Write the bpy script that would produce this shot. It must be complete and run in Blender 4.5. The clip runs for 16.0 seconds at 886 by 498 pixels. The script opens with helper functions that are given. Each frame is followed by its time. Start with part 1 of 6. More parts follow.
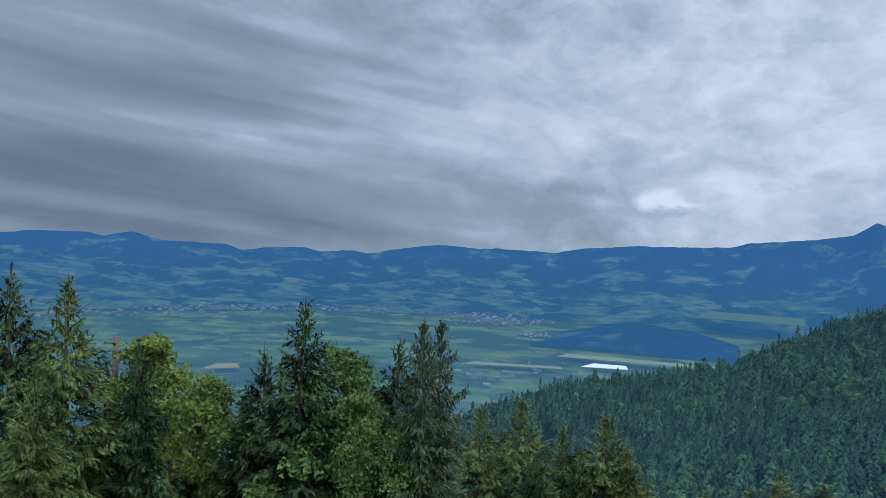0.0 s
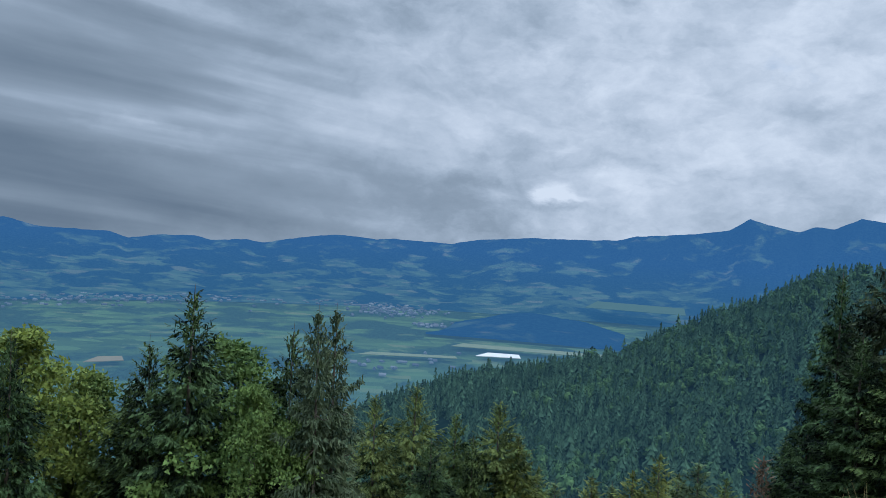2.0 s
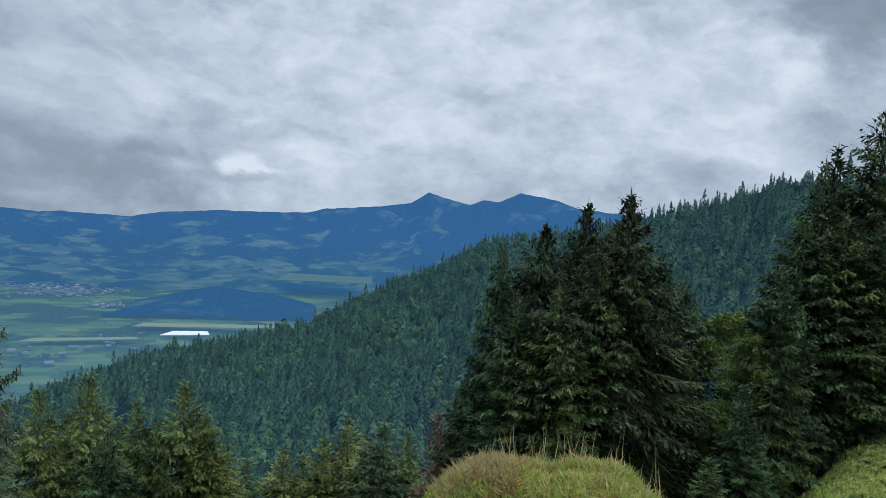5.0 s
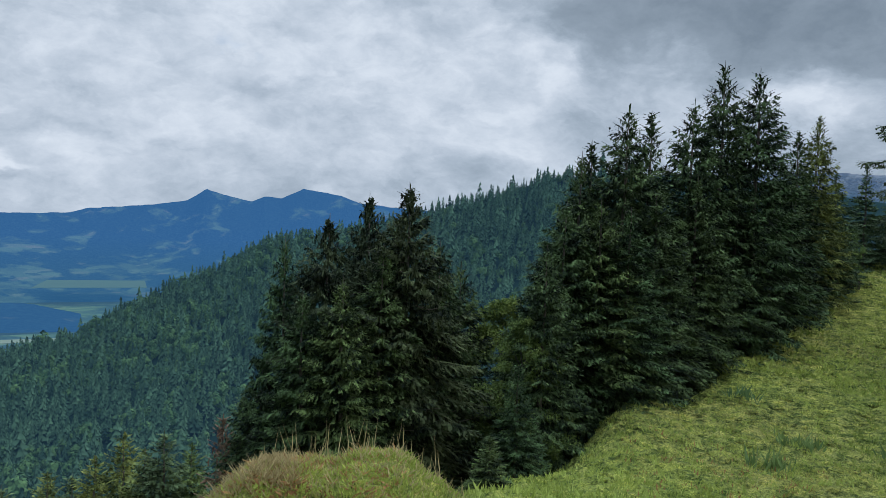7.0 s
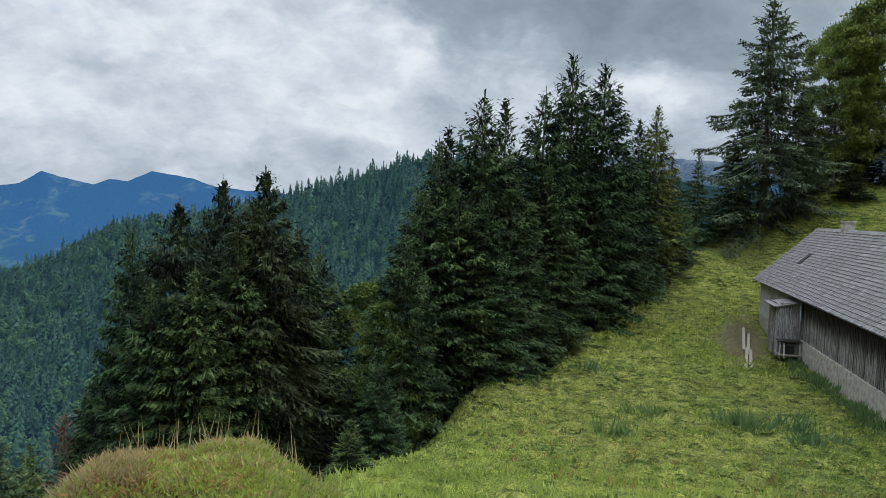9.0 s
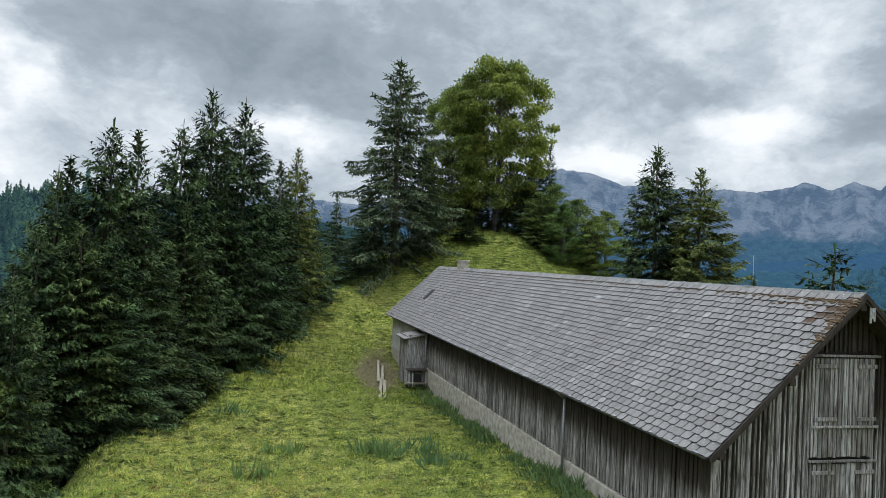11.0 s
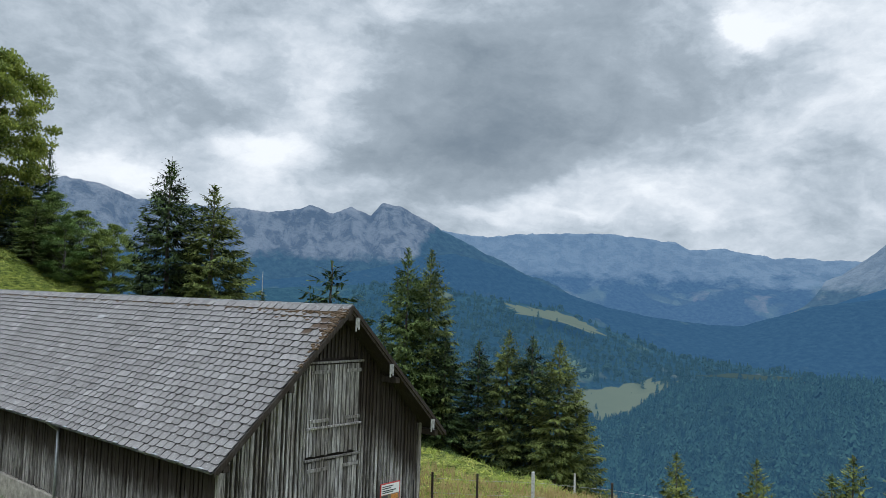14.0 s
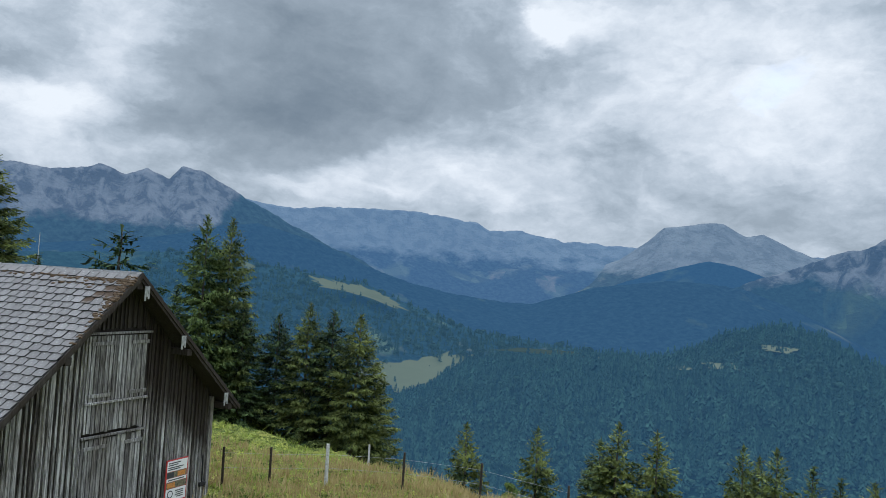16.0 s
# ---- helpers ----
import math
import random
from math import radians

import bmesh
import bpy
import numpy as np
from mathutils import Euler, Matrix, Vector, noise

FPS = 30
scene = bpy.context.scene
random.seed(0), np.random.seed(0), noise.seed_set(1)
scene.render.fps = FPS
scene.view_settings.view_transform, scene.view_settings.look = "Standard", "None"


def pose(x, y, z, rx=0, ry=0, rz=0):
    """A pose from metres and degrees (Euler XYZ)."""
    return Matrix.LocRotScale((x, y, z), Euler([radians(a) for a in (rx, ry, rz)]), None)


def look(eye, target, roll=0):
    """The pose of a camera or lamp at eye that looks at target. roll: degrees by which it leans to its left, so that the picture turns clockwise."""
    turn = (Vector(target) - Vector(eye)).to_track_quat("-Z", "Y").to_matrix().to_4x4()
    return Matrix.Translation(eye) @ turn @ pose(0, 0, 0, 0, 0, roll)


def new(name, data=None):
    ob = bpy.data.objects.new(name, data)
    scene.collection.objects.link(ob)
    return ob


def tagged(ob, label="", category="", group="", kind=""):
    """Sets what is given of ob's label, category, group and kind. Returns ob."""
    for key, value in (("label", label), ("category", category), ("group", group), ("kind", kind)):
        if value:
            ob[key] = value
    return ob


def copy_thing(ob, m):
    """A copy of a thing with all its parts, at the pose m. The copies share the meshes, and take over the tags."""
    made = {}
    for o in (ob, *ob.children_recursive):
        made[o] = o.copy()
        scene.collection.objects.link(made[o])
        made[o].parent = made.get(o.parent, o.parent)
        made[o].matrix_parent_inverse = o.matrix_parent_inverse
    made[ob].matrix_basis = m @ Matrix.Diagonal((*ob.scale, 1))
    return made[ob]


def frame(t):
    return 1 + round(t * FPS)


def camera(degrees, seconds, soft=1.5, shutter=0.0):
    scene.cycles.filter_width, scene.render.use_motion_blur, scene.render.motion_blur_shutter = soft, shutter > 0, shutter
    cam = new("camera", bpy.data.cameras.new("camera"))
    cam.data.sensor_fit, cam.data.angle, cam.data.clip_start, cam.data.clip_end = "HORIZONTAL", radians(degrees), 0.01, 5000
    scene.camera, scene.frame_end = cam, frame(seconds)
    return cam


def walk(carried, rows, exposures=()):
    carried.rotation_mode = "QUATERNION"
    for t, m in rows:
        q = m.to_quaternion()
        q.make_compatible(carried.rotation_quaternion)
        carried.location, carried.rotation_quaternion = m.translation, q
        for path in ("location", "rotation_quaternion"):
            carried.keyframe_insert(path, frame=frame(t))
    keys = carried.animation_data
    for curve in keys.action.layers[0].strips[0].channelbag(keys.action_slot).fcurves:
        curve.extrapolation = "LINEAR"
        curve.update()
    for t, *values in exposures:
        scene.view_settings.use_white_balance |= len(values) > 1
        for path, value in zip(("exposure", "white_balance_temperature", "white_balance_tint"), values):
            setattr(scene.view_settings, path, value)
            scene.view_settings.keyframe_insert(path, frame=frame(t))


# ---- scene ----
# ------------------------------------------------------------ camera
cam = camera(60.65, 16.0, 0.7)
EYE, ARM = 1.65, 0.25
ROWS = [
    (0.0, 4.96, -1.82, -2.63),
    (0.5, 3.15, -1.80, -2.89),
    (1.0, 1.31, -1.71, -3.22),
    (1.5, 0.02, -1.88, -3.33),
    (2.0, -2.80, -2.14, -3.48),
    (2.5, -6.45, -2.48, -3.53),
    (3.0, -14.10, -2.86, -3.53),
    (3.2, -16.21, -3.00, -3.61),
    (5.3, -27.51, -2.72, -3.58),
    (5.5, -28.82, -2.69, -3.44),
    (6.0, -33.71, -2.42, -3.07),
    (6.5, -37.86, -2.33, -2.58),
    (7.0, -42.19, -2.24, -2.59),
    (7.5, -44.74, -2.21, -2.61),
    (8.0, -47.41, -2.36, -2.68),
    (8.2, -48.49, -2.38, -2.65),
    (10.3, -67.00, -2.25, -2.58),
    (10.5, -70.80, -1.42, -2.67),
    (11.0, -79.24, 1.08, -2.55),
    (11.5, -82.66, 1.75, -2.30),
    (12.0, -88.56, 2.37, -1.81),
    (12.5, -97.73, 3.02, -1.34),
    (13.0, -103.57, 3.72, -1.21),
    (13.5, -108.88, 3.96, -1.38),
    (14.0, -114.75, 3.71, -1.83),
    (14.5, -120.67, 3.48, -2.55),
    (15.0, -122.48, 2.96, -2.78),
    (15.5, -125.27, 2.54, -3.27),
    (16.0, -129.44, 2.42, -3.57),]


def eye_at(yaw):
    a, b = radians(-yaw), radians(100)
    return ARM * (math.sin(a) - math.sin(b)), ARM * (math.cos(a) - math.cos(b)), EYE


walk(cam, [(t, pose(*eye_at(yaw), 90 + pitch, roll, yaw)) for t, yaw, pitch, roll in ROWS],
     [(0, -0.15, 5850, 10), (3, -0.13, 5950, 10), (5.5, -0.09, 6200, 10), (8, -0.05, 6350, 10), (10.5, 0.28, 6850, 10), (12.5, 0.42, 6800, 10), (14.5, 0.20, 6600, 10), (16, 0.16, 6450, 10)])

# ------------------------------------------------------------ sky and sun
SUN_AZ, SUN_EL = 136.0, 32.0


def way(az, el):
    a, e = radians(az), radians(el)
    return Vector((math.sin(a) * math.cos(e), math.cos(a) * math.cos(e), math.sin(e)))


def make_world():
    w = bpy.data.worlds.new("sky")
    scene.world = w
    w.use_nodes = True
    nt = w.node_tree
    nt.nodes.clear()
    N, Lk = nt.nodes.new, nt.links.new

    def math_node(op, a, b=None, c=None):
        n = N("ShaderNodeMath")
        n.operation = op
        for i, v in enumerate((a, b, c)):
            if v is None:
                continue
            if isinstance(v, (int, float)):
                n.inputs[i].default_value = v
            else:
                Lk(v, n.inputs[i])
        return n.outputs[0]

    def noise_tex(vec, scale, detail, rough, dist=0.0):
        n = N("ShaderNodeTexNoise")
        n.inputs["Scale"].default_value = scale
        n.inputs["Detail"].default_value = detail
        n.inputs["Roughness"].default_value = rough
        n.inputs["Distortion"].default_value = dist
        Lk(vec, n.inputs["Vector"])
        return n.outputs["Fac"]

    def vec_op(op, a, b, c=None):
        n = N("ShaderNodeVectorMath")
        n.operation = op
        for i, v in enumerate((a, b, c)):
            if v is None:
                continue
            if isinstance(v, (tuple, Vector)):
                n.inputs[i].default_value = v
            else:
                Lk(v, n.inputs[i])
        return n.outputs["Value"] if op == "LENGTH" else n.outputs[0]

    co = N("ShaderNodeTexCoord").outputs["Generated"]
    sep = N("ShaderNodeSeparateXYZ")
    Lk(co, sep.inputs[0])
    x, y, z = sep.outputs
    flat = vec_op("MULTIPLY", co, (1, 1, 1.8))
    # the wind's own shape: every bank of cloud is torn along this swirl
    swirl = N("ShaderNodeTexNoise")
    swirl.inputs["Scale"].default_value, swirl.inputs["Detail"].default_value, swirl.inputs["Roughness"].default_value = 4.2, 7.0, 0.60
    Lk(flat, swirl.inputs["Vector"])
    torn = vec_op("MULTIPLY_ADD", vec_op("SUBTRACT", swirl.outputs["Color"], (0.5, 0.5, 0.5)), (0.17, 0.17, 0.13), co)
    heap = vec_op("MULTIPLY", torn, (1, 1, 1.8))

    def lobe(az, el, width, gain, flatten=1.0):
        """A bank of cloud about one direction: gain at its middle, fading at a ragged edge."""
        off = vec_op("MULTIPLY", vec_op("SUBTRACT", torn, way(az, el)), (1, 1, flatten))
        r = math_node("DIVIDE", vec_op("LENGTH", off, None), math.sin(radians(width)))
        return math_node("MULTIPLY", math_node("POWER", 2.718, math_node("MULTIPLY", math_node("POWER", r, 2.6), -1.0)), gain)

    # long lens-shaped streaks of the northern stratus
    tilt = N("ShaderNodeCombineXYZ")
    Lk(math_node("MULTIPLY", x, 1.5), tilt.inputs[0]), Lk(math_node("MULTIPLY", y, 0.4), tilt.inputs[1])
    Lk(math_node("MULTIPLY", math_node("MULTIPLY_ADD", x, 0.14, z), 15.0), tilt.inputs[2])
    streak = noise_tex(tilt.outputs[0], 1.25, 5, 0.45, 0.45)
    north = lobe(-26, 5, 24, 1.0, 2.2)
    # heaped clouds elsewhere
    big = noise_tex(heap, 2.6, 6, 0.52, 0.3)
    puff = noise_tex(heap, 8.5, 8, 0.60, 0.2)
    fine = noise_tex(flat, 20.0, 6, 0.60, 0.3)
    bil = N("ShaderNodeTexVoronoi")
    bil.feature = "SMOOTH_F1"
    bil.normalize = True
    bil.inputs["Scale"].default_value, bil.inputs["Detail"].default_value = 6.5, 3.0
    bil.inputs["Roughness"].default_value, bil.inputs["Smoothness"].default_value = 0.55, 0.4
    Lk(heap, bil.inputs["Vector"])
    body = math_node("ADD", math_node("MULTIPLY", math_node("SUBTRACT", big, 0.5), 0.75), math_node("MULTIPLY", math_node("SUBTRACT", puff, 0.5), 0.95))
    body = math_node("ADD", body, math_node("MULTIPLY", math_node("SUBTRACT", bil.outputs["Distance"], 0.24), 0.55))
    body = math_node("ADD", body, math_node("MULTIPLY", math_node("SUBTRACT", fine, 0.5), 0.42))
    lens = math_node("ADD", math_node("MULTIPLY", math_node("SUBTRACT", streak, 0.5), 1.9), math_node("MULTIPLY", math_node("SUBTRACT", puff, 0.5), 0.15))
    mix1 = N("ShaderNodeMix")
    Lk(math_node("MINIMUM", math_node("MULTIPLY", north, 1.3), 1.0), mix1.inputs[0])
    Lk(body, mix1.inputs[2]), Lk(lens, mix1.inputs[3])
    # thickness: 0 thin and white, 1 thick and slate grey
    thick = math_node("ADD", mix1.outputs[0], 0.42)
    for az, el, width, gain, fl in LOBES:
        thick = math_node("ADD", thick, lobe(az, el, width, gain, fl))
    thick = math_node("SUBTRACT", thick, math_node("MULTIPLY", math_node("MAXIMUM", math_node("SUBTRACT", thick, 0.66), 0.0), 0.5))
    thick = math_node("MINIMUM", math_node("MAXIMUM", thick, 0.0), 1.0)
    ramp = N("ShaderNodeValToRGB")
    ramp.color_ramp.interpolation = "B_SPLINE"
    el = ramp.color_ramp.elements
    el[0].position, el[0].color = 0.0, (0.80, 0.86, 0.93, 1)
    el[1].position, el[1].color = 1.0, (0.14, 0.19, 0.25, 1)
    for p, c in ((0.22, (0.63, 0.70, 0.79, 1)), (0.48, (0.41, 0.49, 0.58, 1)), (0.76, (0.25, 0.31, 0.375, 1))):
        e = ramp.color_ramp.elements.new(p)
        e.color = c
    Lk(thick, ramp.inputs[0])
    clouds = N("ShaderNodeBackground")
    Lk(ramp.outputs[0], clouds.inputs["Color"])
    # overhead, out of view, the cloud is brightened five times to light the land
    high = N("ShaderNodeMapRange")
    high.interpolation_type = "SMOOTHSTEP"
    high.inputs["From Min"].default_value, high.inputs["From Max"].default_value = 0.38, 0.85
    high.inputs["To Min"].default_value, high.inputs["To Max"].default_value = 0.98, 4.9
    Lk(z, high.inputs["Value"])
    Lk(high.outputs[0], clouds.inputs["Strength"])
    sky = N("ShaderNodeTexSky")
    sky.sky_type = "NISHITA"
    sky.sun_disc = False
    sky.sun_elevation, sky.sun_rotation = radians(SUN_EL), radians(SUN_AZ)
    sky.altitude = 1500
    blue = N("ShaderNodeBackground")
    Lk(sky.outputs[0], blue.inputs["Color"])
    blue.inputs["Strength"].default_value = 0.15
    gap = noise_tex(flat, 5.0, 6, 0.5, 0.2)
    cover = N("ShaderNodeMapRange")
    cover.inputs["From Min"].default_value, cover.inputs["From Max"].default_value = 0.26, 0.46
    Lk(math_node("ADD", gap, math_node("SUBTRACT", 0.27, math_node("ADD", lobe(26, 11.6, 4.5, 0.31, 2.6), lobe(151, 14.5, 5, 0.26, 1.4)))), cover.inputs["Value"])
    ms = N("ShaderNodeMixShader")
    Lk(cover.outputs[0], ms.inputs[0]), Lk(blue.outputs[0], ms.inputs[1]), Lk(clouds.outputs[0], ms.inputs[2])
    out = N("ShaderNodeOutputWorld")
    Lk(ms.outputs[0], out.inputs["Surface"])


# banks and gaps of the cloud: bearing, height, width in degrees, thickness, flattening
LOBES = [
    (-34, 12, 16, 0.30, 1.4), (-25, 8.6, 11, 0.26, 3.0), (-14, 6.3, 7, 0.20, 4.0), (-28, 0.5, 20, 0.40, 4.5), (-34, 4, 12, 0.12, 2.0), (-14, 14, 14, 0.14, 1.5), (-7, 0.8, 14, 0.26, 4.0), (-17, 5, 5, -0.14, 5.0), (-27, 4.2, 7, -0.12, 6.0),
    (3, 8, 12, -0.04, 1.4), (4, 3.1, 3.5, 0.18, 4.5), (17, 11, 11, -0.14, 1.3), (22, 5, 10, -0.06, 2.0), (10.9, 2.5, 1.25, -0.50, 1.3), (12.4, 2.2, 1.2, -0.24, 2.6), (11.5, 1.3, 2.2, 0.12, 5.0),
    (31, 8, 15, -0.16, 1.3), (45, 8, 8, -0.10, 1.5), (50.6, 10.8, 2.4, -0.36, 1.5), (45.5, 13.6, 3.2, -0.30, 1.5), (57, 15.8, 7.5, 0.42, 1.9), (66, 15, 7, 0.34, 1.7), (60, 8, 5, -0.08, 2.0), (67, 8.8, 3.4, -0.40, 1.6), (76, 16, 9, 0.18, 1.3),
    (89, 18, 12, 0.14, 1.3), (82, 11, 8, 0.04, 1.5), (90.5, 8.3, 4.2, -0.38, 2.4), (100.3, 10.4, 3.4, -0.40, 2.0), (104, 10.5, 2.6, -0.30, 1.6), (106, 15.5, 3.6, -0.28, 1.0), (98, 13.5, 4, 0.12, 1.3), (94, 6.3, 8, -0.10, 4.0), (103, 7.8, 7, -0.15, 4.0),
    (115, 13.5, 8.5, 0.36, 1.5), (109, 10.8, 4, 0.20, 2.5), (120, 17, 10, 0.24, 1.4), (127, 16, 8, 0.18, 1.4), (116, 7.8, 4, 0.12, 3.0), (119, 11, 5, 0.12, 2.0),
    (118.4, 6.0, 3.2, -0.24, 3.0), (124, 7.6, 4.2, -0.24, 2.5), (130, 8.2, 5, -0.16, 2.5), (138, 6.3, 8, -0.12, 3.0), (128, 5.6, 5, 0.05, 5.0), (136.2, 18.9, 1.8, -0.70, 1.5), (138.6, 20, 2.8, -0.36, 1.4), (142, 10.5, 4, 0.12, 2.6), (146, 15, 6, -0.18, 1.3), (155.5, 12, 5, -0.30, 1.2), (150, 6.8, 7, 0.10, 3.0), (147, 19, 7, -0.12, 1.4),
]
make_world()
sun = new("sun", bpy.data.lights.new("sun", "SUN"))
sun.data.energy, sun.data.angle, sun.data.color = 1.4, radians(14), (1.0, 0.965, 0.90)
sun.matrix_world = look(way(SUN_AZ, SUN_EL) * 50, (0, 0, 0))


# ------------------------------------------------------------ materials
def material(name):
    m = bpy.data.materials.new(name)
    m.use_nodes = True
    nt = m.node_tree
    return m, nt, nt.nodes["Principled BSDF"]


def add_noise(nt, vec, scale, detail=4, rough=0.55, dist=0.0):
    n = nt.nodes.new("ShaderNodeTexNoise")
    n.inputs["Scale"].default_value, n.inputs["Detail"].default_value = scale, detail
    n.inputs["Roughness"].default_value, n.inputs["Distortion"].default_value = rough, dist
    if vec is not None:
        nt.links.new(vec, n.inputs["Vector"])
    return n.outputs["Fac"]


def add_ramp(nt, fac, stops):
    r = nt.nodes.new("ShaderNodeValToRGB")
    e = r.color_ramp.elements
    e[0].position, e[0].color = stops[0][0], (*stops[0][1], 1)
    e[1].position, e[1].color = stops[-1][0], (*stops[-1][1], 1)
    for p, c in stops[1:-1]:
        e.new(p).color = (*c, 1)
    nt.links.new(fac, r.inputs[0])
    return r.outputs[0]


def add_mix(nt, fac, a, b, mode="MIX"):
    n = nt.nodes.new("ShaderNodeMix")
    n.data_type, n.blend_type = "RGBA", mode
    for sock, v in ((n.inputs[0], fac), (n.inputs[6], a), (n.inputs[7], b)):
        if isinstance(v, (int, float)):
            sock.default_value = v
        elif isinstance(v, tuple):
            sock.default_value = (*v, 1)
        else:
            nt.links.new(v, sock)
    return n.outputs[2]


def add_bump(nt, bsdf, height, strength, distance):
    b = nt.nodes.new("ShaderNodeBump")
    b.inputs["Strength"].default_value, b.inputs["Distance"].default_value = strength, distance
    nt.links.new(height, b.inputs["Height"])
    nt.links.new(b.outputs[0], bsdf.inputs["Normal"])


def coords(nt, kind="Object", scale=(1, 1, 1), rot=(0, 0, 0)):
    t = nt.nodes.new("ShaderNodeTexCoord").outputs[kind]
    m = nt.nodes.new("ShaderNodeMapping")
    m.inputs["Scale"].default_value, m.inputs["Rotation"].default_value = scale, rot
    nt.links.new(t, m.inputs["Vector"])
    return m.outputs[0]


def foliage(name, dark, light, rough=0.6, passing=0.25, size=1.2, shade=0.05, patchy=1.5):
    """Leaves or needles: two greens that change from clump to clump and from leaf to leaf, a little light coming through."""
    m, nt, b = material(name)
    v = coords(nt)
    isl = nt.nodes.new("ShaderNodeNewGeometry").outputs["Random Per Island"]
    clump = add_noise(nt, v, size, 3)
    f = nt.nodes.new("ShaderNodeMath")
    f.operation = "MULTIPLY_ADD"
    nt.links.new(isl, f.inputs[0])
    f.inputs[1].default_value = 0.45
    s = nt.nodes.new("ShaderNodeMath")
    s.operation = "MULTIPLY_ADD"
    nt.links.new(clump, s.inputs[0])
    s.inputs[1].default_value, s.inputs[2].default_value = patchy, 0.28 - 0.5 * patchy
    nt.links.new(s.outputs[0], f.inputs[2])
    fac = f.outputs[0]
    col = add_ramp(nt, fac, [(shade, dark), (0.92, light)])
    rnd = nt.nodes.new("ShaderNodeObjectInfo").outputs["Random"]
    tint = add_ramp(nt, rnd, [(0.0, (0.80, 0.92, 0.95)), (0.5, (1, 1, 1)), (1.0, (1.12, 1.05, 0.85))])
    col = add_mix(nt, 1.0, col, tint, "MULTIPLY")
    nt.links.new(col, b.inputs["Base Color"])
    b.inputs["Roughness"].default_value = rough
    b.inputs["Specular IOR Level"].default_value = 0.12
    if passing:
        t = nt.nodes.new("ShaderNodeBsdfTranslucent")
        nt.links.new(col, t.inputs["Color"])
        mx = nt.nodes.new("ShaderNodeMixShader")
        mx.inputs[0].default_value = passing
        nt.links.new(b.outputs[0], mx.inputs[1]), nt.links.new(t.outputs[0], mx.inputs[2])
        nt.links.new(mx.outputs[0], nt.nodes["Material Output"].inputs["Surface"])
    return m


def make_grass():
    m, nt, b = material("meadow_grass")
    v = coords(nt)
    big, mid, fine = add_noise(nt, v, 0.09, 5, 0.6), add_noise(nt, v, 0.9, 5, 0.65), add_noise(nt, v, 14, 4, 0.7)
    base = add_ramp(nt, mid, [(0.30, (0.158, 0.216, 0.042)), (0.52, (0.285, 0.335, 0.074)), (0.72, (0.415, 0.425, 0.12))])
    straw = add_ramp(nt, big, [(0.42, (0, 0, 0)), (0.68, (1, 1, 1))])
    col = add_mix(nt, straw, base, add_mix(nt, mid, (0.19, 0.225, 0.05), (0.33, 0.295, 0.10)))
    dark = add_ramp(nt, fine, [(0.36, (0.38, 0.44, 0.38)), (0.50, (1.0, 1.0, 1.0)), (0.64, (1.45, 1.38, 1.25))])
    col = add_mix(nt, 1.0, col, dark, "MULTIPLY")
    tuss = add_noise(nt, coords(nt, "Object", (0.8, 0.8, 5.0)), 2.0, 5, 0.64, 0.5)
    col = add_mix(nt, 1.0, col, add_ramp(nt, tuss, [(0.38, (0.34, 0.44, 0.34)), (0.50, (1.0, 1.0, 1.0)), (0.64, (1.5, 1.40, 1.2))]), "MULTIPLY")
    # trodden bare earth before the barn's far end
    dist = nt.nodes.new("ShaderNodeVectorMath")
    dist.operation = "DISTANCE"
    wear = coords(nt, "Object", (1, 1, 0.0))
    sq = nt.nodes.new("ShaderNodeMapping")
    sq.inputs["Location"].default_value = (-44.4, -12.2, 0)
    nt.links.new(wear, sq.inputs["Vector"])
    sq2 = nt.nodes.new("ShaderNodeMapping")
    sq2.vector_type = "TEXTURE"
    sq2.inputs["Rotation"].default_value, sq2.inputs["Scale"].default_value = (0, 0, radians(15)), (11.0, 2.3, 1)
    nt.links.new(sq.outputs[0], sq2.inputs["Vector"])
    nt.links.new(sq2.outputs[0], dist.inputs[0])
    bare = nt.nodes.new("ShaderNodeMath")
    bare.operation = "MULTIPLY_ADD"
    nt.links.new(mid, bare.inputs[0])
    bare.inputs[1].default_value = 0.6
    nt.links.new(dist.outputs["Value"], bare.inputs[2])
    col = add_mix(nt, add_ramp(nt, bare.outputs[0], [(0.72, (1, 1, 1)), (1.0, (0, 0, 0))]), col, add_mix(nt, fine, (0.15, 0.13, 0.06), (0.38, 0.31, 0.17)))
    nt.links.new(col, b.inputs["Base Color"])
    b.inputs["Roughness"].default_value = 0.9
    b.inputs["Specular IOR Level"].default_value = 0.15
    h = nt.nodes.new("ShaderNodeMath")
    h.operation = "MULTIPLY_ADD"
    nt.links.new(tuss, h.inputs[0])
    h.inputs[1].default_value = 3.5
    nt.links.new(fine, h.inputs[2])
    add_bump(nt, b, h.outputs[0], 1.0, 0.30)
    return m


